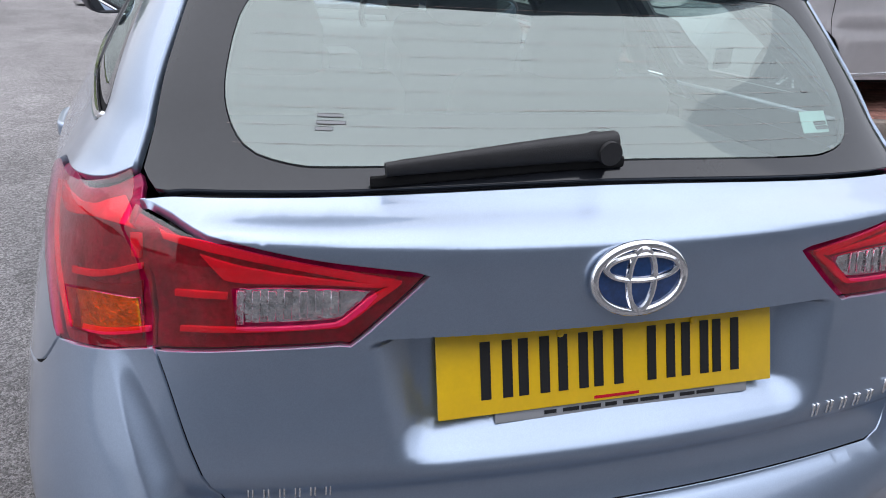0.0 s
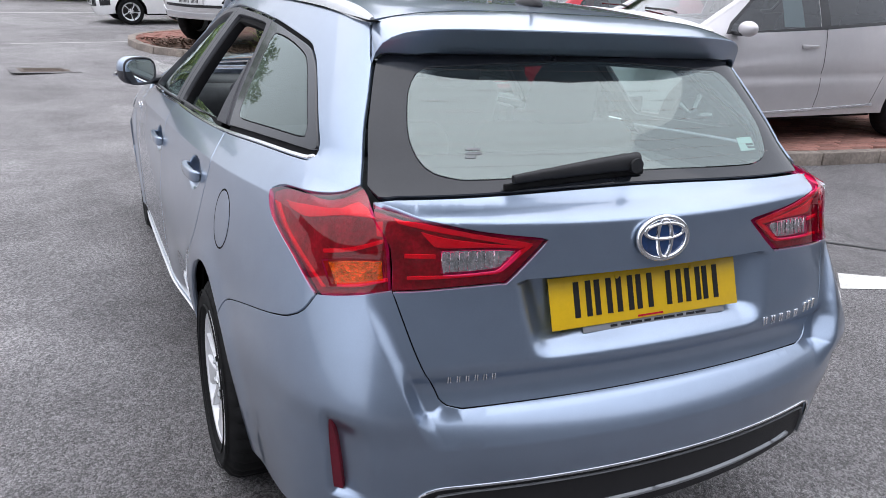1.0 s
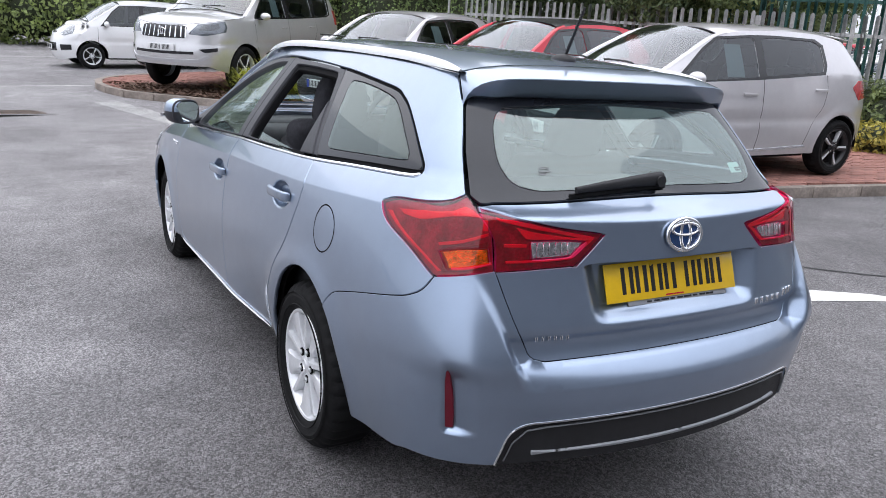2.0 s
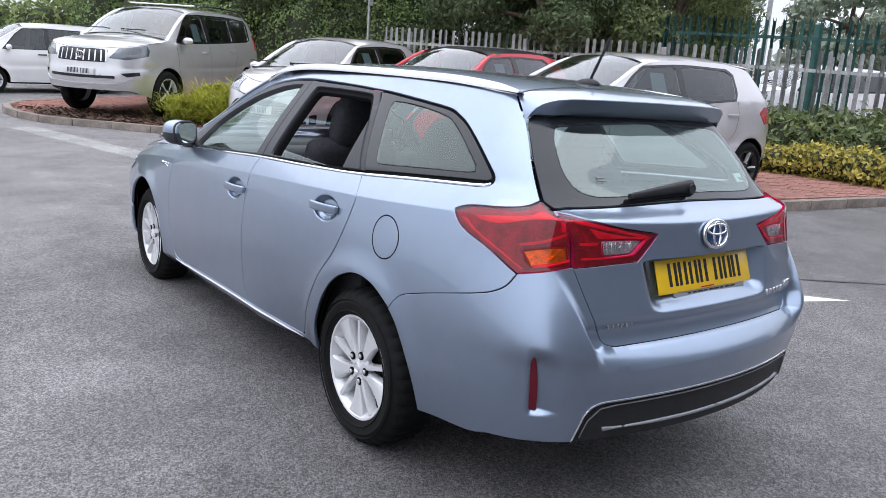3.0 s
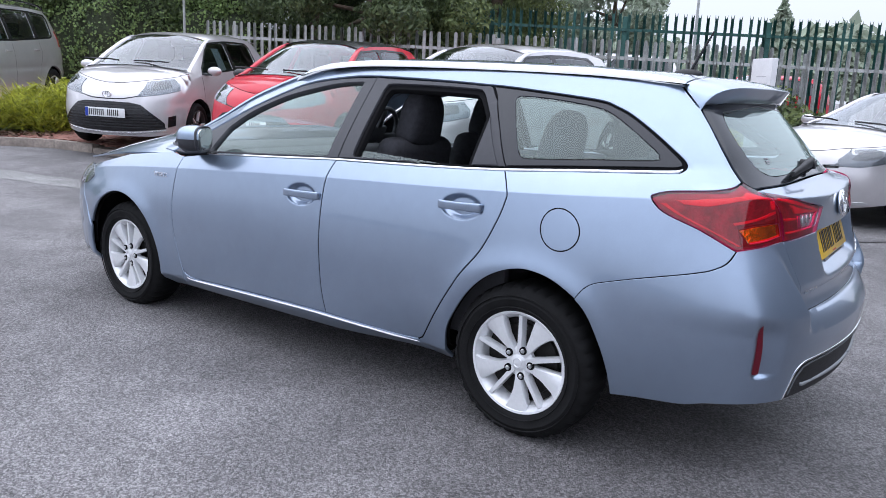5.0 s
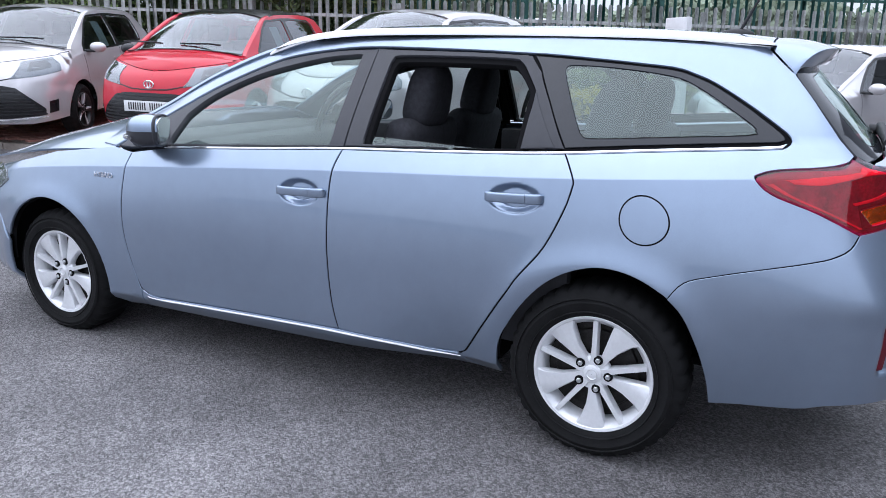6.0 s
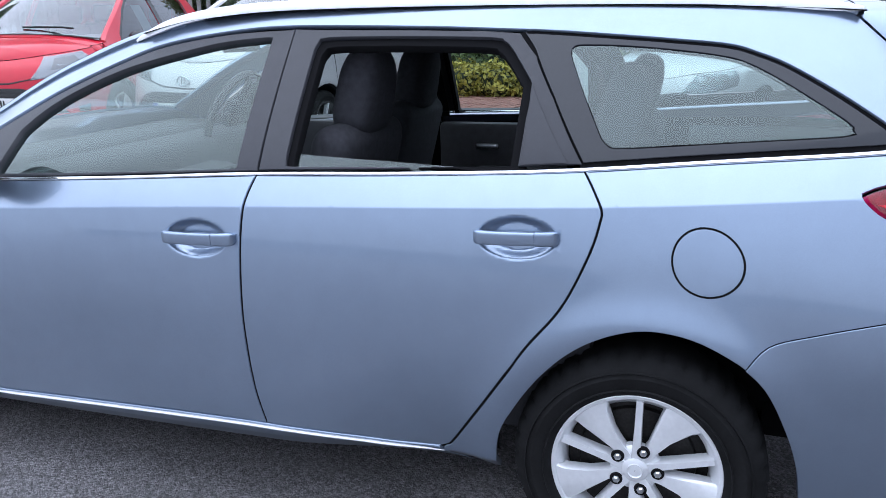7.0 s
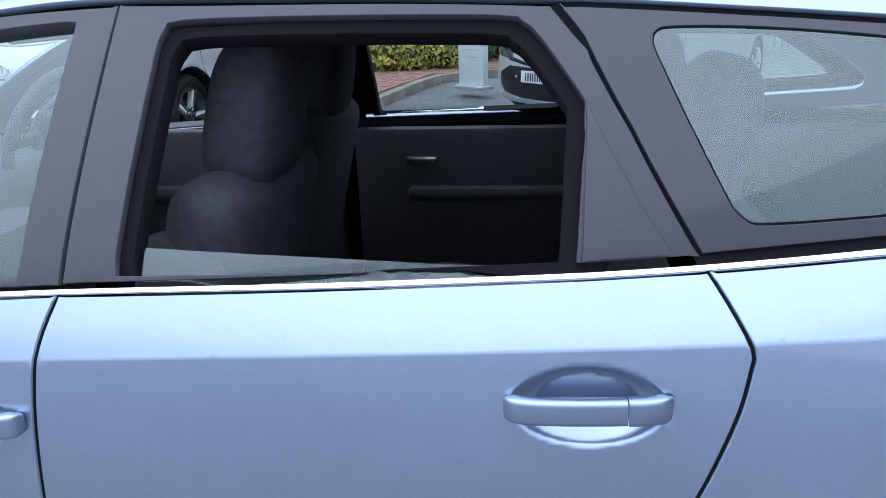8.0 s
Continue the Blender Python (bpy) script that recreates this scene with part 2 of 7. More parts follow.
# ---- car skins: a flank that turns round the corners to tail and nose ----
def curve(knots):
    """Smooth curve through (position, value) knots that never overshoots them; straight beyond its ends."""
    kx = np.array([k[0] for k in knots], float)
    ky = np.array([k[1] for k in knots], float)
    h = np.diff(kx)
    s = np.diff(ky) / h
    m = np.zeros(len(kx))
    m[0], m[-1] = s[0], s[-1]
    for i in range(1, len(kx) - 1):
        if s[i - 1] * s[i] > 0:
            w1, w2 = 2 * h[i] + h[i - 1], h[i] + 2 * h[i - 1]
            m[i] = (w1 + w2) / (w1 / s[i - 1] + w2 / s[i])

    def value(x):
        x = np.asarray(x, float)
        i = np.clip(np.searchsorted(kx, x) - 1, 0, len(h) - 1)
        q = (x - kx[i]) / h[i]
        c = np.clip(q, 0, 1)
        y = (ky[i] * (1 + 2 * c) * (1 - c) ** 2 + h[i] * m[i] * c * (1 - c) ** 2
             + ky[i + 1] * c * c * (3 - 2 * c) + h[i] * m[i + 1] * c * c * (c - 1))
        return y + h[i] * np.where(q < 0, q * m[i], np.where(q > 1, (q - 1) * m[i + 1], 0))
    return value


def step01(x):
    c = np.clip(x, 0, 1)
    return c * c * (3 - 2 * c)


def make_skin(half_width, tail_y, nose_y, corner, back, front):
    """skin(u, z): u is y along the left flank between back and front; outside them it turns round the corner, by an
    angle of up to a quarter circle, to the middle of tail or nose, and past that runs on along the right flank."""
    def end_cap(turn, z, pivot, sign, end_y):
        turn = np.clip(turn, 1e-4, np.pi / 2)
        co, si = np.maximum(np.cos(turn), 1e-5), np.sin(turn)
        ds = .8 / co
        for _ in range(8):
            ds = .5 * ds + .5 * half_width(pivot + sign * np.minimum(ds * si, 1.45), z) / co
        dr = np.minimum(1.2 / np.maximum(si, .05), 6)
        for _ in range(8):
            dr = .5 * dr + .5 * np.abs(pivot - end_y(np.minimum(dr * co, .95), z)) / np.maximum(si, .02)
        p = corner(z)
        d = (ds ** -p + dr ** -p) ** (-1 / p)
        return d * co, pivot + sign * d * si

    def skin(u, z):
        u, z = np.broadcast_arrays(np.asarray(u, float), np.asarray(z, float))
        lo, hi = back - np.pi / 2, front + np.pi / 2
        other = (u < lo) | (u > hi)
        u = np.where(u < lo, 2 * lo - u, np.where(u > hi, 2 * hi - u, u))
        x, y = half_width(u, z), u
        xt, yt = end_cap(back - u, z, back, -1, tail_y)
        x, y = np.where(u < back, xt, x), np.where(u < back, yt, y)
        if nose_y:
            xn, yn = end_cap(u - front, z, front, 1, nose_y)
            x, y = np.where(u > front, xn, x), np.where(u > front, yn, y)
        return np.stack([np.where(other, x, -x), y, z], -1)
    return skin


def inside(poly, pts):
    """Which points lie within a polygon."""
    x, y = pts[:, 0], pts[:, 1]
    hit = np.zeros(len(pts), bool)
    for (x0, y0), (x1, y1) in zip(poly, np.roll(poly, -1, 0)):
        cross = (y0 > y) != (y1 > y)
        with np.errstate(divide="ignore", invalid="ignore"):
            hit ^= cross & (x < (x1 - x0) * (y - y0) / (y1 - y0) + x0)
    return hit


def dense(poly, step):
    out = []
    for a, b in zip(poly, np.roll(poly, -1, 0)):
        k = max(1, int(np.ceil(np.linalg.norm(b - a) / step)))
        out += [a + (b - a) * j / k for j in range(k)]
    return np.array(out)


def outwards(poly):
    """For each corner of a polygon, the unit direction that leads out of it."""
    a, b = np.roll(poly, 1, 0), np.roll(poly, -1, 0)
    t = b - a
    n = np.stack([t[:, 1], -t[:, 0]], 1)
    n /= np.linalg.norm(n, axis=1, keepdims=True) + 1e-12
    area = np.sum(a[:, 0] * poly[:, 1] - poly[:, 0] * a[:, 1])
    return n if area > 0 else -n


PANELS = {}      # shapes of panels, shared by both flanks and by cars of one make


def skin_panel(name, skin, outline, mat, parent=None, label="", step=.03, gap=.0046, depth=.016, out=0.0, holes=(),
               fine=(), mirrored=False, bulge=None, ridge=(), along=()):
    """A sheet of a car's skin within an outline in (u, z), with rolled edges. fine: patches (u0, u1, z0, z1, step) with more points.
    ridge: (u, z) points of a crease to keep sharp; along: rows of points that follow a fold. out: how far it stands off the skin; bulge(u, z): the same, point by point."""
    key = (id(skin), repr(outline), repr(holes), step, gap, depth, out, repr(fine), bulge is None, len(ridge), len(along))
    if key not in PANELS:
        PANELS[key] = panel_shape(skin, outline, step, gap, depth, out, holes, fine, bulge, ridge, along)
    verts, normals, faces = PANELS[key]
    if mirrored:
        verts = verts * (-1, 1, 1)
        normals = normals * (-1, 1, 1)
        faces = [f[::-1] for f in faces]
    me = bpy.data.meshes.new(name)
    me.from_pydata(verts.tolist(), [], faces)
    me.polygons.foreach_set("use_smooth", [True] * len(faces))
    me.update()
    me.normals_split_custom_set_from_vertices(normals.tolist())
    me.materials.append(mat)
    ob = new(name, me)
    if parent:
        ob.parent = parent
    if label:
        tagged(ob, label)
    return ob


def panel_shape(skin, outline, step, gap, depth, out, holes, fine, bulge, ridge, along):
    """Points, normals and faces of a panel."""
    from mathutils.geometry import delaunay_2d_cdt
    loops = []
    for k, lp in enumerate((outline, *holes)):
        lp = dense(np.array(lp, float), min(step, .02))
        lp = lp - outwards(lp) * (gap if k == 0 else -gap)
        loops.append(lp)
    lo, hi = loops[0].min(0), loops[0].max(0)
    grid = [np.stack(np.meshgrid(np.arange(lo[0] + step * .37, hi[0], step), np.arange(lo[1] + step * .41, hi[1], step)), -1).reshape(-1, 2)]
    for u0, u1, z0, z1, st in fine:
        grid.append(np.stack(np.meshgrid(np.arange(u0, u1, st), np.arange(z0, z1, st)), -1).reshape(-1, 2))
    grid = np.concatenate(grid)
    if len(along):
        q = np.array(along, float)
        clear = [np.min(np.abs(p[0] - q[:, 0]) + np.abs(p[1] - q[:, 1])) > .008 for p in grid]
        grid = grid[np.array(clear)]
        grid = np.concatenate([grid, q])
    if len(ridge):
        r = np.array(ridge, float)
        grid = grid[np.min(np.abs(grid[:, None, 0] - r[None, :, 0]) + 1.5 * np.abs(grid[:, None, 1] - r[None, :, 1]), 1) > .014]
        grid = np.concatenate([grid, r + (0, .003), r - (0, .003)])
    keep = inside(loops[0], grid)
    for h in loops[1:]:
        keep &= ~inside(h, grid)
    edge = np.concatenate(loops)
    grid = grid[keep]
    if len(grid):
        near = np.min(np.abs(grid[:, None, 0] - edge[None, :, 0]) + np.abs(grid[:, None, 1] - edge[None, :, 1]), 1)
        grid = grid[near > .006]
    pts = np.concatenate([edge, grid])
    edges, n0 = [], 0
    for lp in loops:
        edges += [(n0 + i, n0 + (i + 1) % len(lp)) for i in range(len(lp))]
        n0 += len(lp)
    res = delaunay_2d_cdt([Vector(p) for p in pts], edges, [], 0, 1e-7)
    flat = np.array([tuple(v) for v in res[0]])
    faces = [tuple(f) for f in res[2]]
    mid = np.array([flat[list(f)].mean(0) for f in faces])
    ok = inside(loops[0], mid)
    for h in loops[1:]:
        ok &= ~inside(h, mid)
    faces = [f for f, k in zip(faces, ok) if k]

    def at(q):
        p = skin(q[:, 0], q[:, 1])
        e = .0012
        du = skin(q[:, 0] + e, q[:, 1]) - skin(q[:, 0] - e, q[:, 1])
        dz = skin(q[:, 0], q[:, 1] + e) - skin(q[:, 0], q[:, 1] - e)
        n = np.cross(dz, du)
        n /= np.linalg.norm(n, axis=1, keepdims=True) + 1e-12
        lift = out + (bulge(q[:, 0], q[:, 1]) if bulge else 0)
        if bulge:
            gu = (bulge(q[:, 0] + e, q[:, 1]) - bulge(q[:, 0] - e, q[:, 1])) / (2 * e)
            gz = (bulge(q[:, 0], q[:, 1] + e) - bulge(q[:, 0], q[:, 1] - e)) / (2 * e)
            tu = du / (np.linalg.norm(du, axis=1, keepdims=True) + 1e-12)
            tz = dz / (np.linalg.norm(dz, axis=1, keepdims=True) + 1e-12)
            p = p + n * np.asarray(lift)[:, None]
            n = n - tu * gu[:, None] - tz * gz[:, None]
            n /= np.linalg.norm(n, axis=1, keepdims=True)
            return p, n
        return p + n * lift, n
    verts, normals = at(flat)
    sample = np.array(faces[len(faces) // 2])
    a, b, c = verts[sample]
    if np.dot(np.cross(b - a, c - a), normals[sample[0]]) < 0:
        faces = [f[::-1] for f in faces]
    verts, normals = list(verts), list(normals)
    if depth:
        count = {}
        for f in faces:
            for i in range(3):
                count[(f[i], f[(i + 1) % 3])] = 1
        rim = [(i, j) for (i, j) in count if (j, i) not in count]
        far = {}
        for i, j in rim:
            side = verts[j] - verts[i]
            o = np.cross(side, normals[i])
            for k in (i, j):
                far.setdefault(k, []).append(o / (np.linalg.norm(o) + 1e-12))
        ring = {}
        for k, os in far.items():
            o = np.mean(os, 0)
            o /= np.linalg.norm(o) + 1e-12
            n = normals[k]
            ring[k] = (len(verts), len(verts) + 1)
            verts += [verts[k] + o * .0012 - n * .0012, verts[k] + o * .0012 - n * depth]
            q = o * .8 + n * .6
            normals += [q, o]
        for i, j in rim:
            (a1, a2), (b1, b2) = ring[i], ring[j]
            faces += [(j, i, a1), (j, a1, b1), (b1, a1, a2), (b1, a2, b2)]
    return np.array(verts), np.array(normals), faces

# ---- the estate car: its skin ----
Z_BELT = curve([(-.8, 1.118), (-.49, 1.092), (.16, 1.047), (.99, 1.012), (1.9, .962), (2.6, .92), (3.5, .80)])
X_BELT = curve([(-.8, .625), (-.49, .668), (.16, .735), (.99, .786), (1.5, .797), (1.95, .79), (2.6, .76), (3.5, .60)])
Z_CREASE = curve([(-.8, 1.02), (-.44, .996), (.106, .962), (1.008, .926), (1.8, .885), (2.6, .83), (3.5, .72)])
X_CREASE = curve([(-.8, .69), (-.44, .745), (.106, .797), (1.008, .832), (1.8, .842), (2.6, .83), (3.1, .79), (3.5, .66)])
X_MID = curve([(-.8, .79), (-.44, .818), (-.14, .838), (.3, .852), (1.0, .868), (2.0, .874), (2.6, .872), (3.1, .84), (3.5, .72)])
X_LOW = curve([(-.8, .775), (-.35, .785), (.3, .805), (.5, .80), (.99, .848), (2.0, .86), (2.6, .855), (3.1, .82), (3.5, .70)])
Z_CANT = curve([(-.8, 1.33), (-.5, 1.372), (-.1, 1.398), (.4, 1.412), (1.0, 1.415), (1.3, 1.400), (1.5, 1.365), (1.76, 1.28), (1.91, 1.213), (2.08, 1.122), (2.3, 1.02), (2.6, .93)])
X_CANT = curve([(-.8, .48), (-.5, .503), (0, .515), (.4, .515), (1.0, .503), (1.5, .49), (1.9, .53), (2.3, .62), (2.6, .70)])
Y_TAIL = curve([(.12, -.90), (.25, -.955), (.33, -.985), (.47, -1.005), (.55, -1.015), (.580, -1.014), (.592, -1.008), (.640, -.964),
                (.648, -.952), (.70, -.934), (.722, -.943), (.735, -.944), (.76, -.938), (.85, -.912), (.92, -.897), (.975, -.889),
                (1.003, -.884), (1.009, -.881), (1.016, -.869), (1.04, -.812), (1.055, -.79), (1.18, -.672), (1.30, -.558), (1.40, -.47)])
Y_COLUMN = curve([(.5, -1.008), (.57, -1.015), (.65, -1.005), (.75, -.968), (.886, -.905)])   # beside the tailgate
TAIL_BOW = curve([(.12, .30), (.45, .27), (.58, .24), (.66, .17), (.9, .15), (1.05, .17), (1.3, .14)])
CORNER = curve([(.2, 13.), (.6, 12.), (.85, 10.), (1.1, 14.), (1.3, 18.)])
Y_NOSE = curve([(.15, 3.42), (.3, 3.50), (.55, 3.53), (.7, 3.50), (.85, 3.36), (1.0, 3.1)])
HUBS, HUB_Z = (0.0, 2.6), .322
BACK, FRONT = .3, 2.6
MID = BACK - math.pi / 2            # the u of the tail's middle
BOWLS = ((.295, .885), (1.155, .838))   # behind the door handles


def hero_half_width(y, z):
    """Half the car's width at y along it and z up."""
    y, z = np.broadcast_arrays(np.asarray(y, float), np.asarray(z, float))
    zb, xb, zc, xc = Z_BELT(y), X_BELT(y), Z_CREASE(y), X_CREASE(y)
    xm, xl = X_MID(y), X_LOW(y)
    a = np.clip((z - .62) / (zc - .62), 0, 1)
    upper = xm - (xm - xc) * a ** 1.7
    b = np.clip((.62 - z) / .32, 0, 3)
    lower = xm - (xm - xl) * b ** 1.8 - .9 * np.clip(.285 - z, 0, 1)
    x = np.where(z > .62, upper, lower)
    c = np.clip((z - zc) / (zb - zc), 0, 1)
    x = np.where(z > zc, xc - (xc - xb) * (.85 * c + .15 * c * c), x)
    v = np.clip((z - zb) / (Z_CANT(y) - zb), 0, 1.3)
    x = np.where(z > zb, xb - (xb - X_CANT(y)) * v ** 1.15, x)
    for hub in HUBS:
        r = np.hypot(y - hub, z - HUB_Z)
        x = x + .012 * np.exp(-((r - .365) / .06) ** 2) * step01((zc - z) / .1)
    for v0, w0 in BOWLS:
        r = np.sqrt(((y - v0) / .098) ** 2 + ((z - w0) / .052) ** 2)
        x = x - .024 * step01((1 - r) / .42)
    return x


def hero_tail_y(x, z):
    x, z = np.broadcast_arrays(np.asarray(x, float), np.asarray(z, float))
    column = step01((np.abs(x) - .556 - .42 * (z - .68)) / .045) * step01((z - .56) / .03) * step01((.90 - z) / .02)
    bow_up = .06 * x ** 2 * step01((z - .95) / .05) * step01((1.052 - z) / .035)     # the ledge's edge rises towards the lamps
    y = Y_TAIL(z - bow_up) * (1 - column) + Y_COLUMN(z) * column + TAIL_BOW(z) * x ** 2
    well = step01((.362 - np.abs(x) - (.9 - z) * .18) / .075) * step01((z - .728) / .052) * step01((.899 - z) / .009)
    return y + .046 * well


def hero_nose_y(x, z):
    return Y_NOSE(z) - .42 * np.asarray(x) ** 2


hero_skin = make_skin(hero_half_width, hero_tail_y, hero_nose_y, CORNER, BACK, FRONT)


def run(*points, step=.02):
    return [tuple(p) for p in smooth_path(points, step)]


def both_sides(half):
    """An outline that starts and ends on the tail's middle, closed by its mirror image."""
    return list(half) + [(2 * MID - u, z) for u, z in half[::-1]]


ARCH_R = run((.345, .235), (.33, .378), (.271, .486), (.181, .588), (.085, .654), (-.029, .69), (-.131, .684), (-.215, .648),
             (-.287, .588), (-.341, .48), (-.377, .378), (-.398, .292))
DOOR_B = run((.99, 1.004), (1.01, .942), (1.02, .852), (1.022, .72), (1.02, .588), (1.01, .426), (.99, .318))
DOOR_C = run((.50, .298), (.475, .308), (.45, .342), (.38, .45), (.271, .612), (.163, .732), (.091, .858), (.064, .93), (.061, .957), (.085, 1.005), (.105, 1.035))
BELT_LOW = run((1.89, .956), (1.39, .982), (.99, 1.004), (.56, 1.017), (.105, 1.035), (-.287, 1.06), (-.50, 1.076), (-.563, 1.083), step=.04)
QW_REAR = run((-.563, 1.083), (-.584, 1.096), (-.588, 1.115), (-.575, 1.14), (-.527, 1.206), (-.47, 1.262), (-.42, 1.289), (-.359, 1.308),
              (-.2, 1.322), (-.041, 1.332), (.15, 1.342), (.345, 1.350), (.6, 1.362), (.985, 1.372), (1.19, 1.362), (1.42, 1.330), (1.58, 1.280), (1.76, 1.208),
              (1.91, 1.132), (2.08, 1.035), (2.2, .945))
LAMP_TOP = run((-.713, 1.064), (-.69, 1.05), (-.66, 1.041), (-.605, 1.032), (-.521, 1.02), (-.478, 1.003))
LAMP_FRONT = run((-.478, 1.003), (-.478, .99), (-.505, .955), (-.585, .91), (-.657, .853))
JOINT = run((-.657, .853), (-.635, .815), (-.605, .79), (-.557, .768), (-.383, .708), (-.30, .675), (-.255, .622))
GATE_SIDE = run((-.782, .886), (-.821, .774), (-.857, .68), (-.862, .668), (-.875, .655), (-.90, .647))
GATE_LOW = run((-.90, .647), (-.965, .648), (-1.091, .649), (MID, .650), step=.03)
LAMP_GAP = run((-.713, 1.064), (-.735, 1.042), (-.757, 1.01), (-.771, .98), (-.78, .886))
INNER_TOP = run((-.743, 1.038), (-.782, 1.033), (-.848, 1.018), (-.932, .997), (-1.037, .979))
INNER_LOW = run((-1.037, .978), (-.971, .903), (-.955, .898), (-.875, .894), (-.782, .886))
STRIP_TOP = run((-.809, .352), (-.82, .40), (-.835, .455), (-.857, .478), (-.9, .486), (-1.061, .492), (MID, .495))
GLASS_SIDE = run((-.685, 1.292), (-.692, 1.23), (-.697, 1.164), (-.713, 1.064))

# ---- the estate car: panels ----
car = thing("estate_car", "ice blue metallic estate car with a lowered rear window, on asphalt", "car")
S = hero_skin


def pair(name, outline, mat, label="", **kw):
    """The same panel on both flanks."""
    skin_panel(name, S, outline, mat, car, label, **kw)
    return skin_panel(name, S, outline, mat, car, label, mirrored=True, **kw)


def cant_rail(u):
    """Height of the roof's edge at u along the skin."""
    z = 1.38
    for _ in range(20):
        z = .5 * z + .5 * float(Z_CANT(float(S(u, z)[1])))
    return z


def crease_line():
    """The crease along the shoulder, in (u, z)."""
    out = []
    for u in np.arange(-.46, 2.9, .014):
        z = .95
        for _ in range(12):
            z = .4 * z + .6 * float(Z_CREASE(float(S(u, z)[1])))
        out.append((u, z))
    return out


SHOULDER = crease_line()
cant = [(u, cant_rail(u)) for u in np.linspace(2.3, -.652, 70)]
quarter = (BELT_LOW[BELT_LOW.index((.105, 1.035)):] + QW_REAR[1:] + [(2.3, .95)] + cant + run((-.658, 1.365), (-.667, 1.335), (-.678, 1.305)) + GLASS_SIDE + LAMP_TOP[1:]
           + LAMP_FRONT[1:] + JOINT[1:] + [p for p in ARCH_R[::-1] if not (p[0] < -.25 and p[1] < .624)] + [(.42, .235), (.50, .275)] + DOOR_C[1:-1])
pair("quarter_panel", quarter, BLUE, fine=[(-.48, .48, .25, .80, .014)], ridge=SHOULDER)
rear_door = DOOR_B[::-1] + run((.99, 1.004), (.56, 1.017), (.105, 1.035))[1:] + DOOR_C[::-1][1:] + run((.50, .298), (.62, .296), (.75, .305), (.99, .318))[1:-1]
pair("rear_door_panel", rear_door, BLUE, fine=[(.185, .405, .825, .945, .005), (.18, .50, .30, .70, .016)], ridge=SHOULDER)
front_door = (DOOR_B + run((.99, .318), (1.29, .318), (1.67, .312), (1.94, .306), (2.01, .322))[1:] + run((2.01, .322), (2.04, .36), (2.09, .54), (2.1, .696), (2.09, .84), (2.075, .93))[1:]
              + [(1.89, .956)] + run((1.89, .956), (1.39, .982), (.99, 1.004))[1:-1])
pair("front_door_panel", front_door, BLUE, fine=[(1.045, 1.265, .778, .898, .005)], ridge=SHOULDER)
sill = [(.42, .235), (.50, .275), *run((.50, .298), (.62, .296), (.75, .305), (.99, .318), (1.29, .318), (1.67, .312), (1.94, .306), (2.01, .322)), (2.026, .33), (2.03, .237)]
pair("sill_panel", sill, BLUE, depth=.03)
for sx in (-1, 1):
    bm = bmesh.new()
    # silver bead stands in for light caught along the sill's body-coloured crease
    bead = [S(u, z - .0105) for u, z in run((.49, .296), (.62, .2955), (.75, .3045), (.99, .3175), (1.29, .3175), (1.67, .3115), (1.94, .306), (1.99, .312))]
    sweep(bm, [(sx * -(p[0] - .004), p[1], p[2]) for p in bead], oval(.006, .0045, 10), scale=[min(1, .25 + 9 * min(i, len(bead) - 1 - i) / len(bead)) for i in range(len(bead))])
    part("sill_bead", bm, RAILSILVER, car, "thin silver line for light caught on the sill crease")
ARCH_F = [(2.6 - .375 * math.cos(a), .315 + .375 * math.sin(a)) for a in np.linspace(-.25, math.pi + .1, 40)]
fender = [(2.075, .93), *run((2.075, .93), (2.09, .84), (2.1, .696), (2.09, .54), (2.04, .36), (2.028, .33))[1:], (2.03, .24), (2.16, .228)] + ARCH_F[1:34] + [(3.02, .58), (3.1, .72), (3.12, .80), (2.6, .90), (2.2, .945)]
pair("front_wing", fender, BLUE, fine=[(2.1, 3.08, .25, .80, .016)], ridge=SHOULDER)
nose_mid = FRONT + math.pi / 2
nose_half = [(nose_mid, .76), (3.6, .77), (3.12, .79), (3.1, .72), (3.02, .58), *ARCH_F[34:], (2.98, .22), (3.5, .2), (nose_mid, .2)]
skin_panel("front_bumper", S, nose_half + [(2 * nose_mid - u, z) for u, z in nose_half[::-1]][1:-1], BLUE, car, step=.05)

gate = both_sides(GATE_LOW[::-1] + GATE_SIDE[::-1][1:] + INNER_LOW[::-1][1:] + INNER_TOP[::-1][1:] + run((-.738, 1.043), (-.765, 1.0475), (-.80, 1.049), (-.941, 1.052), (-1.139, 1.058), (MID, 1.060)))
skin_panel("tailgate_panel", S, gate, BLUE, car, step=.022, gap=.0036, fine=[(-1.7, -.84, .725, .91, .008), (-1.75, -.8, .96, 1.06, .012), (-1.78, -.76, .998, 1.034, .005), (-1.72, -.82, .68, .74, .01)])
bumper = both_sides([(MID, .650)] + GATE_LOW[::-1][1:] + GATE_SIDE[::-1][1:] + run((-.782, .886), (-.713, .868), (-.657, .853))[1:] + JOINT[1:] + [p for p in ARCH_R if p[0] < -.25 and p[1] < .615][:-1]
                    + run((-.398, .292), (-.563, .315), (-.617, .338), (-.713, .352), (-.809, .352)) + STRIP_TOP[1:])


def scoop(u, z):
    """The upright hollow that holds the fog reflector."""
    v = u + .004 - (z - .54) * .05
    return -.020 * step01((-.684 - v) / .016) * step01((v + .772) / .065) * step01((z - .436) / .022) * step01((.665 - z) / .07)


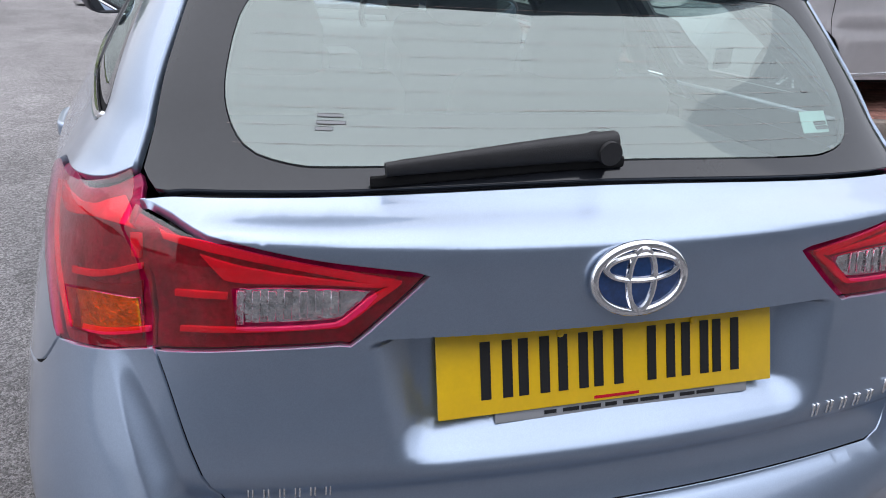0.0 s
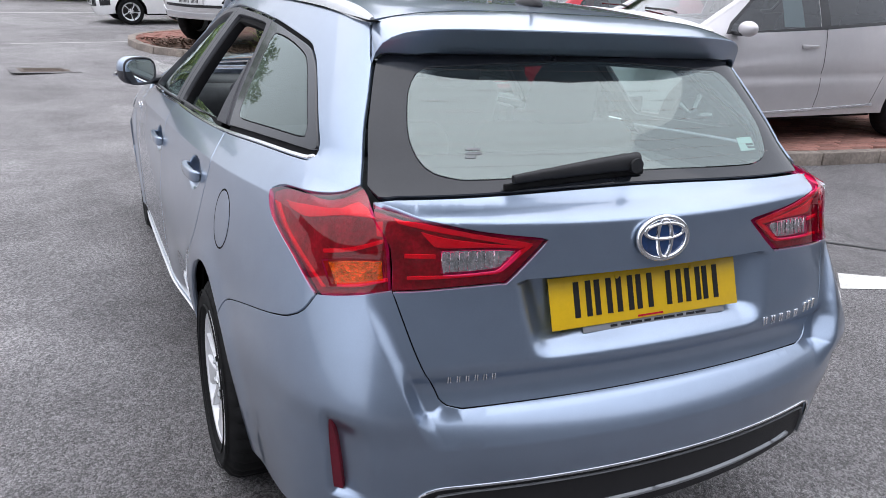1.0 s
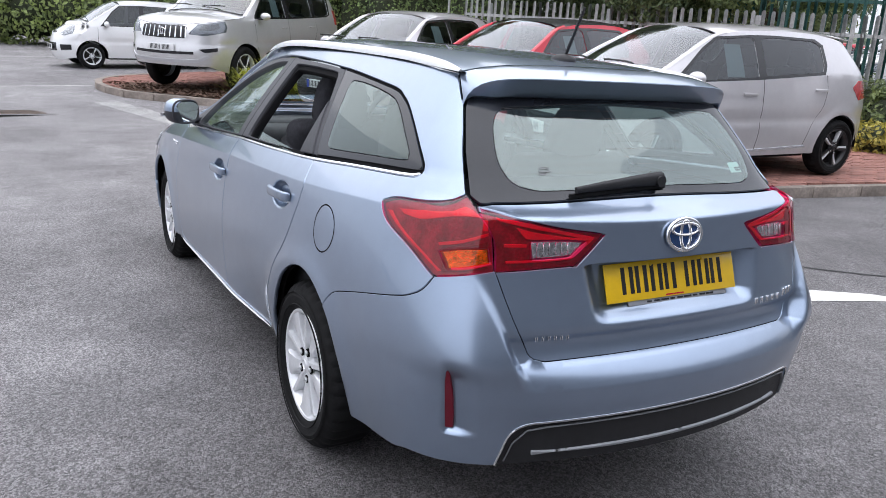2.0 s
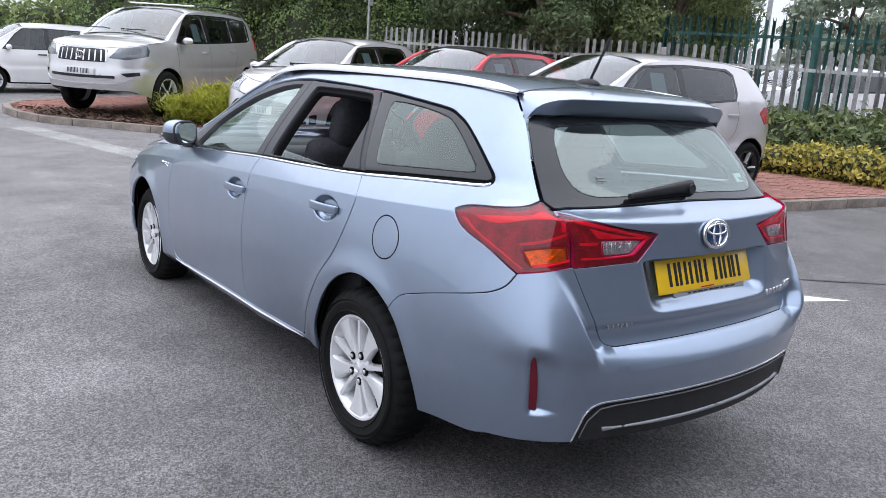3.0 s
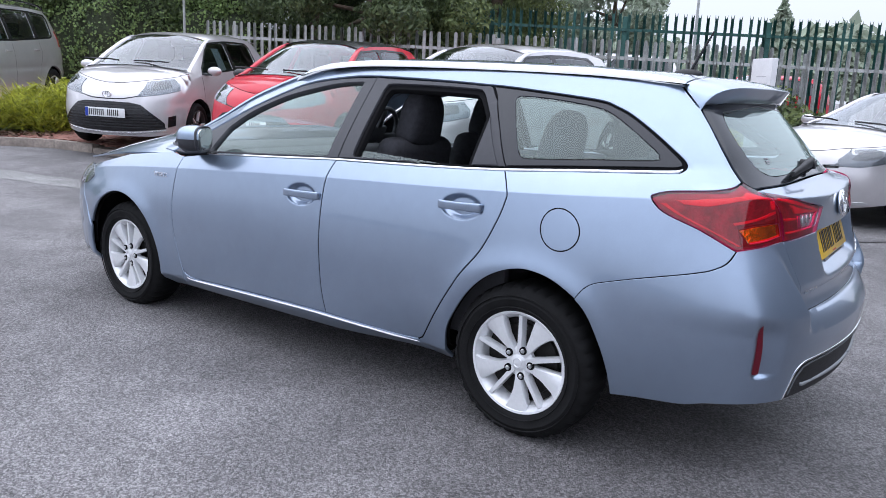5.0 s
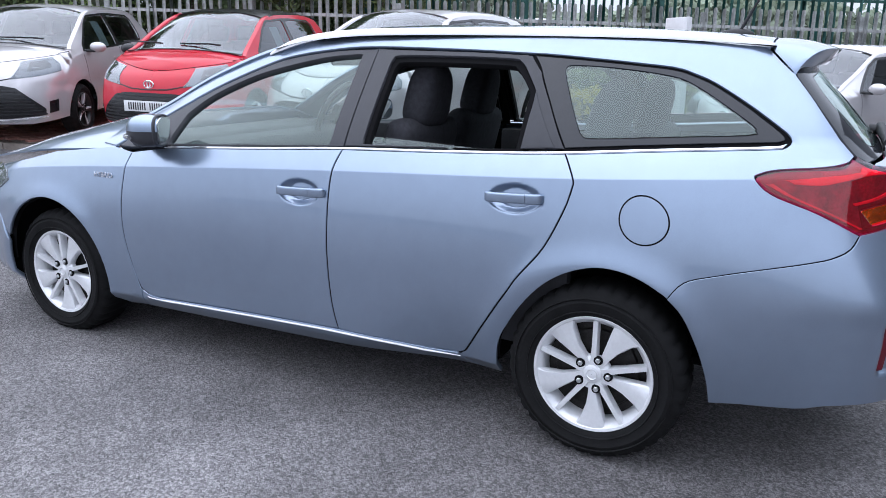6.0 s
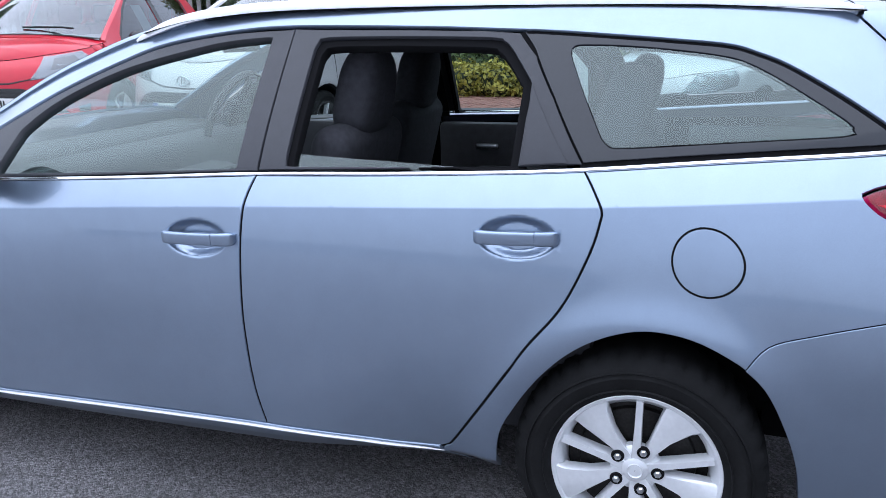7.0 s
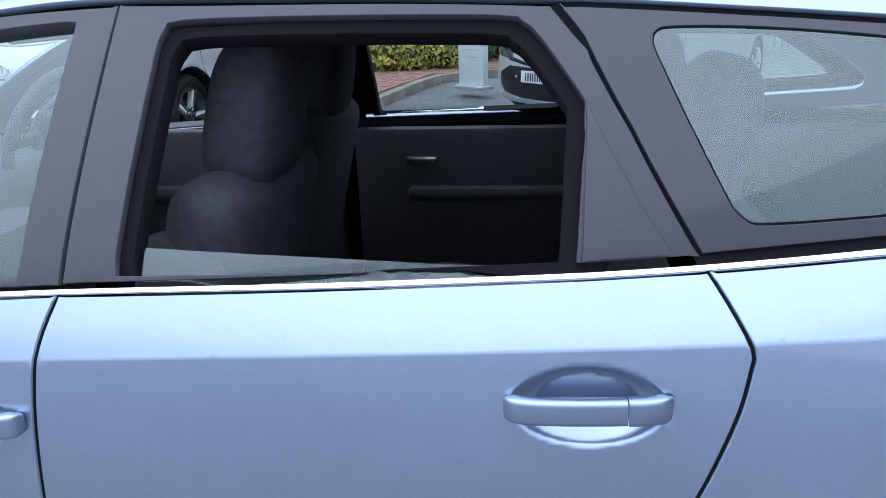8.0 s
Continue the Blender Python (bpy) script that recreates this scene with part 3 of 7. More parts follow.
def column_fold():
    """Rows of (u, z) across the fold between the tailgate and the bumper's upright corner."""
    out = []
    us = np.linspace(-.70, -1.02, 200)
    for z in np.arange(.566, .89, .006):
        half = -S(us, z)[:, 0]
        for k in np.linspace(-.25, 1.25, 15):
            out.append((float(np.interp(-(.556 + .42 * (z - .68) + .045 * k), -half, us)), float(z)))
    return out


FOLD = column_fold()
skin_panel("rear_bumper", S, bumper, BLUE, car, step=.025, depth=.03, gap=.0006, fine=[(-.79, -.66, .41, .69, .006), (-1.60, -.935, .57, .655, .008), (2 * MID + .66, 2 * MID + .79, .41, .69, .006)],
           bulge=lambda u, z: scoop(u, z) + scoop(2 * MID - u, z), along=FOLD + [(2 * MID - u, z) for u, z in FOLD])
strip = both_sides(run((MID, .350), (-1.073, .349), (-.893, .348), (-.835, .346), (-.815, .348)) + STRIP_TOP[1:])
skin_panel("bumper_insert", S, strip, PLASTIC, car, "grained black lower bumper insert", out=-.006, depth=.03)
lip = both_sides(run((MID, .384), (-1.073, .383), (-.95, .384), (-.885, .388)) + run((-.885, .389), (-.95, .394), (-1.073, .397), (MID, .398)))
skin_panel("bumper_lip", S, lip, material("dull_grey_lip", (.30, .31, .33), .45, .3), car, "grey bumper lip", out=.003)
under = both_sides(run((MID, .325), (-1.0, .325), (-.75, .320), (-.6, .318)) + run((-.6, .334), (-.617, .336), (-.809, .346), (-.893, .352), (MID, .355)))
skin_panel("bumper_underside", S, under, PLASTIC, car, out=-.05, depth=.01)
bm = bmesh.new()
edge = [S(u, z) for u, z in run(*[(u, z) for u, z in STRIP_TOP[::3]], STRIP_TOP[-1])]
edge = edge + [p * (-1, 1, 1) for p in edge[::-1][1:]]
sweep(bm, edge, oval(.0035, .0035, 8))
part("bumper_moulding", bm, CHROME, car, "thin chrome bumper moulding")
bm = bmesh.new()
edge = [S(u - .012, z - .015) for u, z in STRIP_TOP[2::3]]
edge = edge + [p * (-1, 1, 1) for p in edge[::-1]]
sweep(bm, edge, oval(.0035, .0022, 8))
part("insert_bead", bm, material("grey_insert_edge", (.16, .165, .18), .4, .2), car, "grey raised edge of the insert")

# black strips laid in the shut lines, in place of the shade deep inside them
def gap_shade_band(path, width=.012):
    p = np.array(path, float)
    t = np.gradient(p, axis=0)
    side = np.stack([-t[:, 1], t[:, 0]], 1) / (np.linalg.norm(t, axis=1, keepdims=True) + 1e-9) * width / 2
    return [tuple(q) for q in p + side] + [tuple(q) for q in (p - side)[::-1]]


FRONT_EDGE = run((1.99, .314), (2.01, .322), (2.04, .36), (2.09, .54), (2.1, .696), (2.09, .84), (2.075, .93))
for seam in (DOOR_B, DOOR_C, FRONT_EDGE, JOINT, GATE_SIDE):
    pair("door_seal", gap_shade_band(seam), SHUT, out=-.0045, depth=0, gap=0)
gate_foot = GATE_LOW + [(2 * MID - u, z) for u, z in GATE_LOW[::-1][1:]]
skin_panel("tailgate_seal", S, gap_shade_band(gate_foot), SHUT, car, out=-.0045, depth=0, gap=0)

# dark liner that shows through the shut lines
liner = [(-.95, .42), (-.8, .36), *ARCH_R[::-1][2:-2], (.5, .26), (2.1, .26), *ARCH_F[2:38], (3.1, .3), (3.4, .4), (3.4, .78), (2.6, .86), (2.1, .92), (1.4, .965), (.5, 1.0), (-.2, 1.03), (-.55, 1.04), (-.7, 1.03), (-.8, 1.0), (-.95, 1.0)]
pair("inner_shell", liner, SHUT, out=-.038, depth=0, gap=0, step=.06)

pair("pillar_seal", [(.07, 1.03), (.15, 1.03), (.37, 1.36), (.29, 1.36)], SHUT, out=-.022, depth=0, gap=0)
pair("pillar_seal", [(.95, 1.0), (1.03, 1.0), (1.02, 1.37), (.95, 1.37)], SHUT, out=-.022, depth=0, gap=0)
for sx in (-1, 1):
    bm = bmesh.new()
    sweep(bm, [(sx * (float(X_CANT(y)) - .012), y, float(Z_CANT(y)) - .004) for y in np.linspace(1.36, 2.24, 22)], oval(.03, .016, 12))
    part("screen_pillar", bm, BLUE, car)

# roof, spoiler and bonnet
TOP = curve([(-.75, 1.335), (-.6, 1.372), (-.42, 1.412), (-.27, 1.428), (.3, 1.458), (.9, 1.468), (1.3, 1.452), (1.55, 1.415), (1.75, 1.36)])


def roof_sheet(name, y0, y1, n, mat, label="", cut=None, thick=.012, tail=False):
    bm = bmesh.new()
    rows = []
    for j in range(n + 1):
        row = []
        for i in range(41):
            s = -1 + i / 20
            f, g = (cut(s) if cut else (y0, y1))
            y = f + (g - f) * j / n
            zc = float(Z_CANT(max(y, -.42))) + min(0, (y + .42) * .5)
            xe = float(hero_half_width(max(y, -.42), float(Z_CANT(max(y, -.42))))) + .012 * min(1, max(0, -.42 - y) / .1)
            row.append(bm.verts.new((s * xe, y, float(TOP(y)) - (float(TOP(y)) - zc) * abs(s) ** 3.6)))
        rows.append(row)
    for a, b in zip(rows, rows[1:]):
        for i in range(40):
            bm.faces.new((a[i], a[i + 1], b[i + 1], b[i]))
    bmesh.ops.recalc_face_normals(bm, faces=bm.faces)
    if tail:
        below = []
        for drop, ahead in ((.008, -.002), (.014, .006), (.03, .035), (.042, .075)):
            below.append([bm.verts.new(v.co + Vector((0, ahead, -drop))) for v in rows[-1]])
        for a, b in zip([rows[-1], *below], below):
            for i in range(40):
                bm.faces.new((a[i], a[i + 1], b[i + 1], b[i]))
        bmesh.ops.recalc_face_normals(bm, faces=bm.faces)
    bmesh.ops.solidify(bm, geom=bm.faces[:], thickness=thick)
    return part(name, bm, mat, car, label)


roof_sheet("roof_panel", -.415, 1.52, 40, BLUE)
# spoiler: carries the roof on over the rear screen, with a blunt rear face and sides that run down to the screen's corners
SP_X = curve([(0, 0), (.5, .27), (.8, .432), (.92, .50), (1, .531)])
SP_Y = curve([(0, -.612), (.5, -.597), (.8, -.566), (.92, -.538), (1, -.508)])
SP_Z = curve([(0, 1.377), (.5, 1.375), (.8, 1.371), (.94, 1.362), (1, 1.335)])
SP_H = curve([(0, .054), (.8, .052), (.93, .026), (1, .004)])
bm = bmesh.new()
xe, ze, zt = float(hero_half_width(-.421, float(Z_CANT(-.421)))), float(Z_CANT(-.421)), float(TOP(-.421))
rows = [[] for _ in range(16)]
for i in range(61):
    s = -1 + i / 30
    q = abs(s)
    sg = 1 if s >= 0 else -1
    a = np.array((s * xe, -.4215, zt - (zt - ze) * q ** 3.6))
    b = np.array((sg * float(SP_X(q)), float(SP_Y(q)), float(SP_Z(q))))
    h = float(SP_H(q))
    line = [a + (b - a) * t + np.array((0, 0, .010 * (1 - q ** 6) * 4 * t * (1 - t))) for t in np.linspace(0, 1, 9)]
    for k, t in enumerate(np.linspace(0, 1, 9)):
        u_, z_ = -.660 - .0245 * t, 1.372 - .078 * t
        p = S(u_, z_) * (-sg, 1, 1)
        line[k] = line[k] + (p - line[k]) * q ** 14
    b = line[-1]
    for dy, dz in ((-.001, .06), (.008, .28), (.026, .72), (.040, 1.0), (.07, 1.12), (.11, 1.2), (.15, 1.1)):
        line.append(b + np.array((0, dy * (1 - .95 * q ** 5), -h * dz)))
    for row, p in zip(rows, line):
        row.append(bm.verts.new(p))
for a, b in zip(rows, rows[1:]):
    for i in range(60):
        bm.faces.new((a[i], a[i + 1], b[i + 1], b[i]))
bmesh.ops.recalc_face_normals(bm, faces=bm.faces)
part("roof_spoiler", bm, BLUE, car)
roof_sheet("headliner", -.40, 1.45, 12, TRIMGREY).matrix_basis = Matrix.Translation((0, 0, -.05)) @ Matrix.Diagonal((.93, 1, 1, 1))
BONNET_RISE = curve([(2.2, .130), (2.4, .122), (2.65, .088), (2.88, .064), (3.03, .038), (3.2, .012)])
bm = bmesh.new()
rows = []
for j in range(13):
    y = 2.2 + j * 1.0 / 12
    w = float(hero_half_width(y, float(Z_BELT(y)) - .012)) - .003
    zc = float(Z_BELT(y)) - .012
    rows.append([bm.verts.new((w * s, y + .12 * (1 - s * s), zc + float(BONNET_RISE(y)) * (1 - abs(s) ** 4.5))) for s in np.linspace(-1, 1, 41)])
for a, b in zip(rows, rows[1:]):
    for i in range(40):
        bm.faces.new((a[i], a[i + 1], b[i + 1], b[i]))
bmesh.ops.recalc_face_normals(bm, faces=bm.faces)
bmesh.ops.solidify(bm, geom=bm.faces[:], thickness=.01)
part("bonnet", bm, BLUE, car)

# windscreen between roof and bonnet
bm = bmesh.new()
rows = []
for j in range(9):
    q = j / 8
    y0 = 1.50 + .76 * q
    z0, x0 = float(Z_CANT(y0)) - .006, float(X_CANT(y0)) - .015
    rows.append([bm.verts.new((x0 * s, y0 + .08 * (1 - s * s), z0 + .05 * (1 - s * s))) for s in np.linspace(-1, 1, 17)])
for a, b in zip(rows, rows[1:]):
    for i in range(16):
        bm.faces.new((a[i], a[i + 1], b[i + 1], b[i]))
part("windscreen", bm, GLASS, car, "clear windscreen").visible_shadow = False

# ---- the estate car: windows and lamps ----
def glass_panel(name, outline, mat, label="", **kw):
    ob = skin_panel(name, S, outline, mat, car, label, depth=0, **kw)
    ob.visible_shadow = False
    return ob


SCREEN_EDGE = run((-.72, 1.066), (-.745, 1.048), (-.775, 1.05), (-.80, 1.051), (-.941, 1.054), (-1.139, 1.060), (MID, 1.062))
SCREEN_TOP = run((MID, 1.362), (-1.205, 1.361), (-.9, 1.350), (-.737, 1.326), (-.70, 1.310), (-.69, 1.29), (-.698, 1.2), (-.702, 1.164), (-.72, 1.066))
screen_half = SCREEN_EDGE[::-1] + SCREEN_TOP[::-1][1:]
clear_half = run((MID, 1.086), (-1.151, 1.085), (-.947, 1.08), (-.88, 1.082), (-.825, 1.10), (-.79, 1.15), (-.777, 1.22), (-.78, 1.258), (-.80, 1.284), (-.86, 1.290), (-1.0, 1.298), (-1.199, 1.306), (MID, 1.307))
skin_panel("rear_screen_border", S, both_sides(screen_half), FRIT, car, "black border of the rear screen", holes=[both_sides(clear_half)], out=-.003, gap=.003)
REAR_GLASS = glass_material("rear_screen_glass", (0.62, 0.75, 0.72), 0.0, 0.14, 0.9, sheen=(0.85, 0.96, 0.925))
glass_panel("rear_screen", both_sides(clear_half), REAR_GLASS, "clear tailgate glass with heater wires", out=-.003, gap=-.0005)
for k in range(10):
    z = 1.10 + .0205 * k
    bm = bmesh.new()
    reach = -.80 - .012 * (k == 0)
    sweep(bm, [S(u, z) + np.array((0, .002, 0)) for u in np.linspace(reach, 2 * MID - reach, 40)], oval(.00014, .00014, 4))
    part("heater_wire", bm, material("heater_wire_brown", (.30, .22, .20), .6) if k == 0 else bpy.data.materials["heater_wire_brown"], car)

frame_front = [(.99, 1.012), (.982, 1.370), *run((.982, 1.370), (1.19, 1.361), (1.42, 1.329), (1.58, 1.279), (1.76, 1.207), (1.91, 1.131), (2.08, 1.034), (2.19, .948))[1:], (2.1, .945), (1.9, .962), (1.4, .990)]
win_front = [(1.058, 1.020), (1.05, 1.345), *run((1.05, 1.345), (1.18, 1.336), (1.30, 1.317), (1.53, 1.266), (1.70, 1.203), (1.80, 1.148), (1.865, 1.09))[1:], (1.885, .978), (1.4, 1.002)]
for mir in (False, True):
    skin_panel("front_window_frame", S, frame_front, TRIM, car, "satin black window frame", holes=[win_front], out=-.004, depth=.03, mirrored=mir)
    glass_panel("front_window", win_front, GLASS, "clear front side window", out=-.02, gap=-.008, mirrored=mir)
frame_rear = [(.99, 1.014), (.985, 1.371), *run((.985, 1.371), (.85, 1.367), (.6, 1.361), (.45, 1.355), (.345, 1.349))[1:], (.211, 1.194), (.109, 1.047), (.56, 1.028)]
win_rear = [(.912, 1.03), *run((.905, 1.31), (.898, 1.332), (.87, 1.341), (.65, 1.340), (.42, 1.333), (.385, 1.325), (.36, 1.304), (.302, 1.228)), (.312, 1.044), (.6, 1.036)]
for mir in (False, True):
    skin_panel("rear_window_frame", S, frame_rear, TRIM, car, "satin black window frame", holes=[win_rear], out=-.004, depth=.02, mirrored=mir)
    seal_hole = [(.893, 1.03), *run((.886, 1.30), (.878, 1.316), (.85, 1.324), (.65, 1.323), (.43, 1.316), (.40, 1.308), (.375, 1.288), (.325, 1.225)), (.332, 1.046), (.6, 1.038)]
    skin_panel("window_seal", S, [(.92, 1.02), (.915, 1.345), (.6, 1.35), (.37, 1.34), (.28, 1.225), (.29, 1.03), (.6, 1.03)], SHUT, car, "black rubber window seal", holes=[seal_hole], out=-.017, depth=.03, mirrored=mir)
    skin_panel("quarter_light_panel", S, [(.298, 1.232), (.306, 1.04), (.15, 1.047)], TRIM, car, "black corner panel", out=.001, mirrored=mir)
low_glass = [(.905, 1.02), (.90, 1.066), (.62, 1.052), (.44, 1.041), (.31, 1.034), (.31, 1.02)]
glass_panel("lowered_window", low_glass, GLASS, "side window wound almost fully down", out=-.03, gap=0)
glass_panel("rear_side_window", win_rear, PRIVACY, "rear side window", out=-.03, gap=-.008, mirrored=True)
quarter_edge = [(.109, 1.049), (.211, 1.194), (.338, 1.347), *run((.338, 1.347), (.15, 1.339), (-.041, 1.329), (-.2, 1.319), (-.355, 1.305), (-.416, 1.286), (-.466, 1.259), (-.522, 1.204), (-.57, 1.138), (-.582, 1.114), (-.578, 1.102), (-.56, 1.096))[1:], (-.5, 1.091), (-.287, 1.075)]
quarter_clear = run((.05, 1.105), (.085, 1.17), (.135, 1.262), (.152, 1.295), (.14, 1.308), (.10, 1.311), (-.041, 1.308), (-.2, 1.298), (-.329, 1.283), (-.39, 1.265), (-.45, 1.22), (-.515, 1.148), (-.52, 1.128), (-.50, 1.117), (-.3, 1.103), (-.1, 1.091), (0.0, 1.087), (.03, 1.09), (.05, 1.105))[:-1]
rim_q = dense(np.array(quarter_edge), .02)
rim_q = [tuple(p) for p in rim_q + outwards(rim_q) * .011]
for mir in (False, True):
    skin_panel("window_seal", S, rim_q, SHUT, car, holes=[quarter_clear], out=-.010, depth=0, gap=0, mirrored=mir)
    skin_panel("quarter_window_border", S, quarter_edge, FRIT, car, "black border of the quarter window", holes=[quarter_clear], out=-.002, depth=.02, mirrored=mir)
    glass_panel("quarter_window", quarter_clear, PRIVACY, "fixed rear quarter window", out=-.003, gap=-.0005, mirrored=mir)
    belt_band = BELT_LOW + run((-.563, 1.083), (-.578, 1.093))[1:] + [(u, z + .0041) for u, z in BELT_LOW[::-1]]
    skin_panel("belt_moulding", S, belt_band, CHROME, car, "bright chrome belt moulding", out=.003, gap=0, depth=.01, mirrored=mir)

LENS = glass_material("red_lamp_lens", (0.84, 0.010, 0.15), 0.01, 0.02, 0.9)
AMBER_LENS = glass_material("amber_lens", (0.95, 0.33, 0.008), 0.02, 0.0, 0.8)
CLEAR_LENS = glass_material("clear_lens", (0.95, 0.95, 0.95), 0.02, -0.015, 0.5)
HOUSING = material("red_lamp_housing", (0.26, 0.006, 0.07), 0.3, 0.2, 25, 0.4, 0.004, 30)
GLOWRED = material("red_light_guide", (0.85, 0.03, 0.14), 0.25, 0.1, 25, 0.1)
REFLECTOR = material("lamp_reflector", (0.75, 0.75, 0.77), 0.16, 1.0, 60, 0.3, 0.003, 120)
SMOKE = material("dark_lamp_base", (0.16, 0.006, 0.014), 0.4, 0.2, 30, 0.3)
outer_lamp = LAMP_GAP + run((-.778, .886), (-.713, .870), (-.659, .855))[1:] + LAMP_FRONT[::-1][1:] + LAMP_TOP[::-1][1:-1]
amber = run((-.664, .921), (-.70, .934), (-.735, .941), (-.766, .944)) + [(-.771, .906), (-.73, .892), (-.684, .880)]
inner_lamp = INNER_TOP + INNER_LOW[1:] + [(-.7815, .93), (-.7765, .968), (-.7625, 1.0), (-.749, 1.022)]
reverse = run((-.856, .966), (-.90, .968), (-.97, .964), (-.986, .958), (-.962, .930), (-.945, .922), (-.868, .919), (-.862, .925), (-.856, .966))[:-1]
OUTER_GUIDES = [
    run((-.656, .941), (-.71, .958), (-.764, .983)) + run((-.764, .977), (-.71, .952), (-.658, .935)),
    [(-.751, 1.016), (-.761, 1.018), (-.763, .990), (-.754, .990)],
    run((-.69, .886), (-.735, .896), (-.774, .909)) + run((-.775, .904), (-.735, .890), (-.69, .880))]
INNER_GUIDES = [
    run((-.780, 1.030), (-.82, 1.020), (-.866, 1.008), (-.932, .990), (-1.012, .971)) + run((-1.004, .964), (-.932, .983), (-.866, .999), (-.82, 1.010), (-.788, 1.018)),
    run((-1.012, .968), (-.985, .944), (-.958, .919), (-.93, .915), (-.806, .909)) + run((-.806, .914), (-.93, .9185), (-.957, .925), (-.98, .950), (-1.003, .966)),
    run((-.824, 1.002), (-.854, .991), (-.926, .976), (-.998, .966)) + run((-.99, .9645), (-.93, .970), (-.866, .971), (-.846, .974)),
    [(-.800, .957), (-.848, .957), (-.848, .951), (-.800, .951)]]
for mir in (False, True):
    side = dict(mirrored=mir)
    skin_panel("lamp_housing", S, outer_lamp, HOUSING, car, "red tail lamp housing", out=-.012, depth=.01, gap=.0005, **side)
    glass_panel("tail_lamp_lens", outer_lamp, LENS, "red tail lamp lens", out=.004, holes=[amber], gap=.002, **side)
    skin_panel("light_guide", S, run((-.49, .985), (-.53, .952), (-.60, .908), (-.66, .866)) + run((-.672, .872), (-.61, .916), (-.545, .958), (-.51, .99)), GLOWRED, car, "bright red light guide", out=-.006, depth=.006, **side)
    for guide in OUTER_GUIDES:
        skin_panel("light_guide", S, guide, GLOWRED, car, "bright red light guide", out=-.006, depth=.006, gap=0, **side)
    skin_panel("lamp_band", S, run((-.53, 1.0), (-.6, 1.016), (-.66, 1.027), (-.713, 1.048), (-.745, 1.035)) + run((-.757, 1.022), (-.70, 1.016), (-.64, .996), (-.60, .984), (-.55, .985)), GLOWRED, car, "pale red upper lamp band", out=-.008, depth=.006, **side)
    skin_panel("lamp_base", S, run((-.66, .95), (-.70, .945), (-.768, .965)) + [(-.77, .89), (-.70, .874), (-.665, .868)], SMOKE, car, out=-.009, depth=.003, **side)
    skin_panel("indicator_reflector", S, amber, REFLECTOR, car, out=-.007, depth=.01, **side)
    glass_panel("indicator_lens", amber, AMBER_LENS, "amber indicator lens", out=.003, gap=.001, **side)
    skin_panel("lamp_housing", S, inner_lamp, HOUSING, car, "red tail lamp housing", out=-.012, depth=.01, gap=.0005, **side)
    glass_panel("tail_lamp_lens", inner_lamp, LENS, "red inner tail lamp lens", out=.004, holes=[reverse], gap=.002, **side)
    for guide in INNER_GUIDES:
        skin_panel("light_guide", S, guide, GLOWRED, car, "bright red light guide", out=-.006, depth=.006, gap=0, **side)
    skin_panel("reversing_reflector", S, reverse, REFLECTOR, car, out=-.009, depth=.012, **side)
    for k in range(7):
        u = -.858 - .0145 * k
        skin_panel("reflector_rib", S, [(u, .922 + .002 * k), (u - .006, .922 + .002 * k), (u - .006, .961), (u, .961)], REFLECTOR, car, out=-.004 - .002 * (k % 2), depth=.004, gap=0, **side)
    glass_panel("reversing_lens", reverse, CLEAR_LENS, "clear reversing lens", out=.003, gap=.001, **side)
    skin_panel("fog_reflector", S, run((-.696, .630), (-.694, .56), (-.697, .50), (-.698, .452)) + run((-.716, .456), (-.714, .50), (-.708, .57), (-.6975, .630)), material("red_reflector", (0.13, 0.002, 0.014), .3, 0, 200, .15, .0005, 500) if not mir else bpy.data.materials["red_reflector"], car, "upright red reflector", out=-.010, depth=.010, gap=0, **side)
# fuel flap: a disc in a ring-shaped groove
flap = [(-.185 + .074 * math.cos(a), .852 + .0735 * math.sin(a)) for a in np.linspace(0, 2 * math.pi, 49)[:-1]]
groove = [(-.185 + .0773 * math.cos(a), .852 + .0768 * math.sin(a)) for a in np.linspace(0, 2 * math.pi, 49)[:-1]]
skin_panel("flap_groove", S, groove, SHUT, car, out=.0004, depth=0, gap=0, holes=[[(-.185 + .0725 * math.cos(a), .852 + .072 * math.sin(a)) for a in np.linspace(0, 2 * math.pi, 49)[:-1]]])
skin_panel("fuel_flap", S, flap, BLUE, car, "round fuel filler flap", out=.0007, depth=.003)

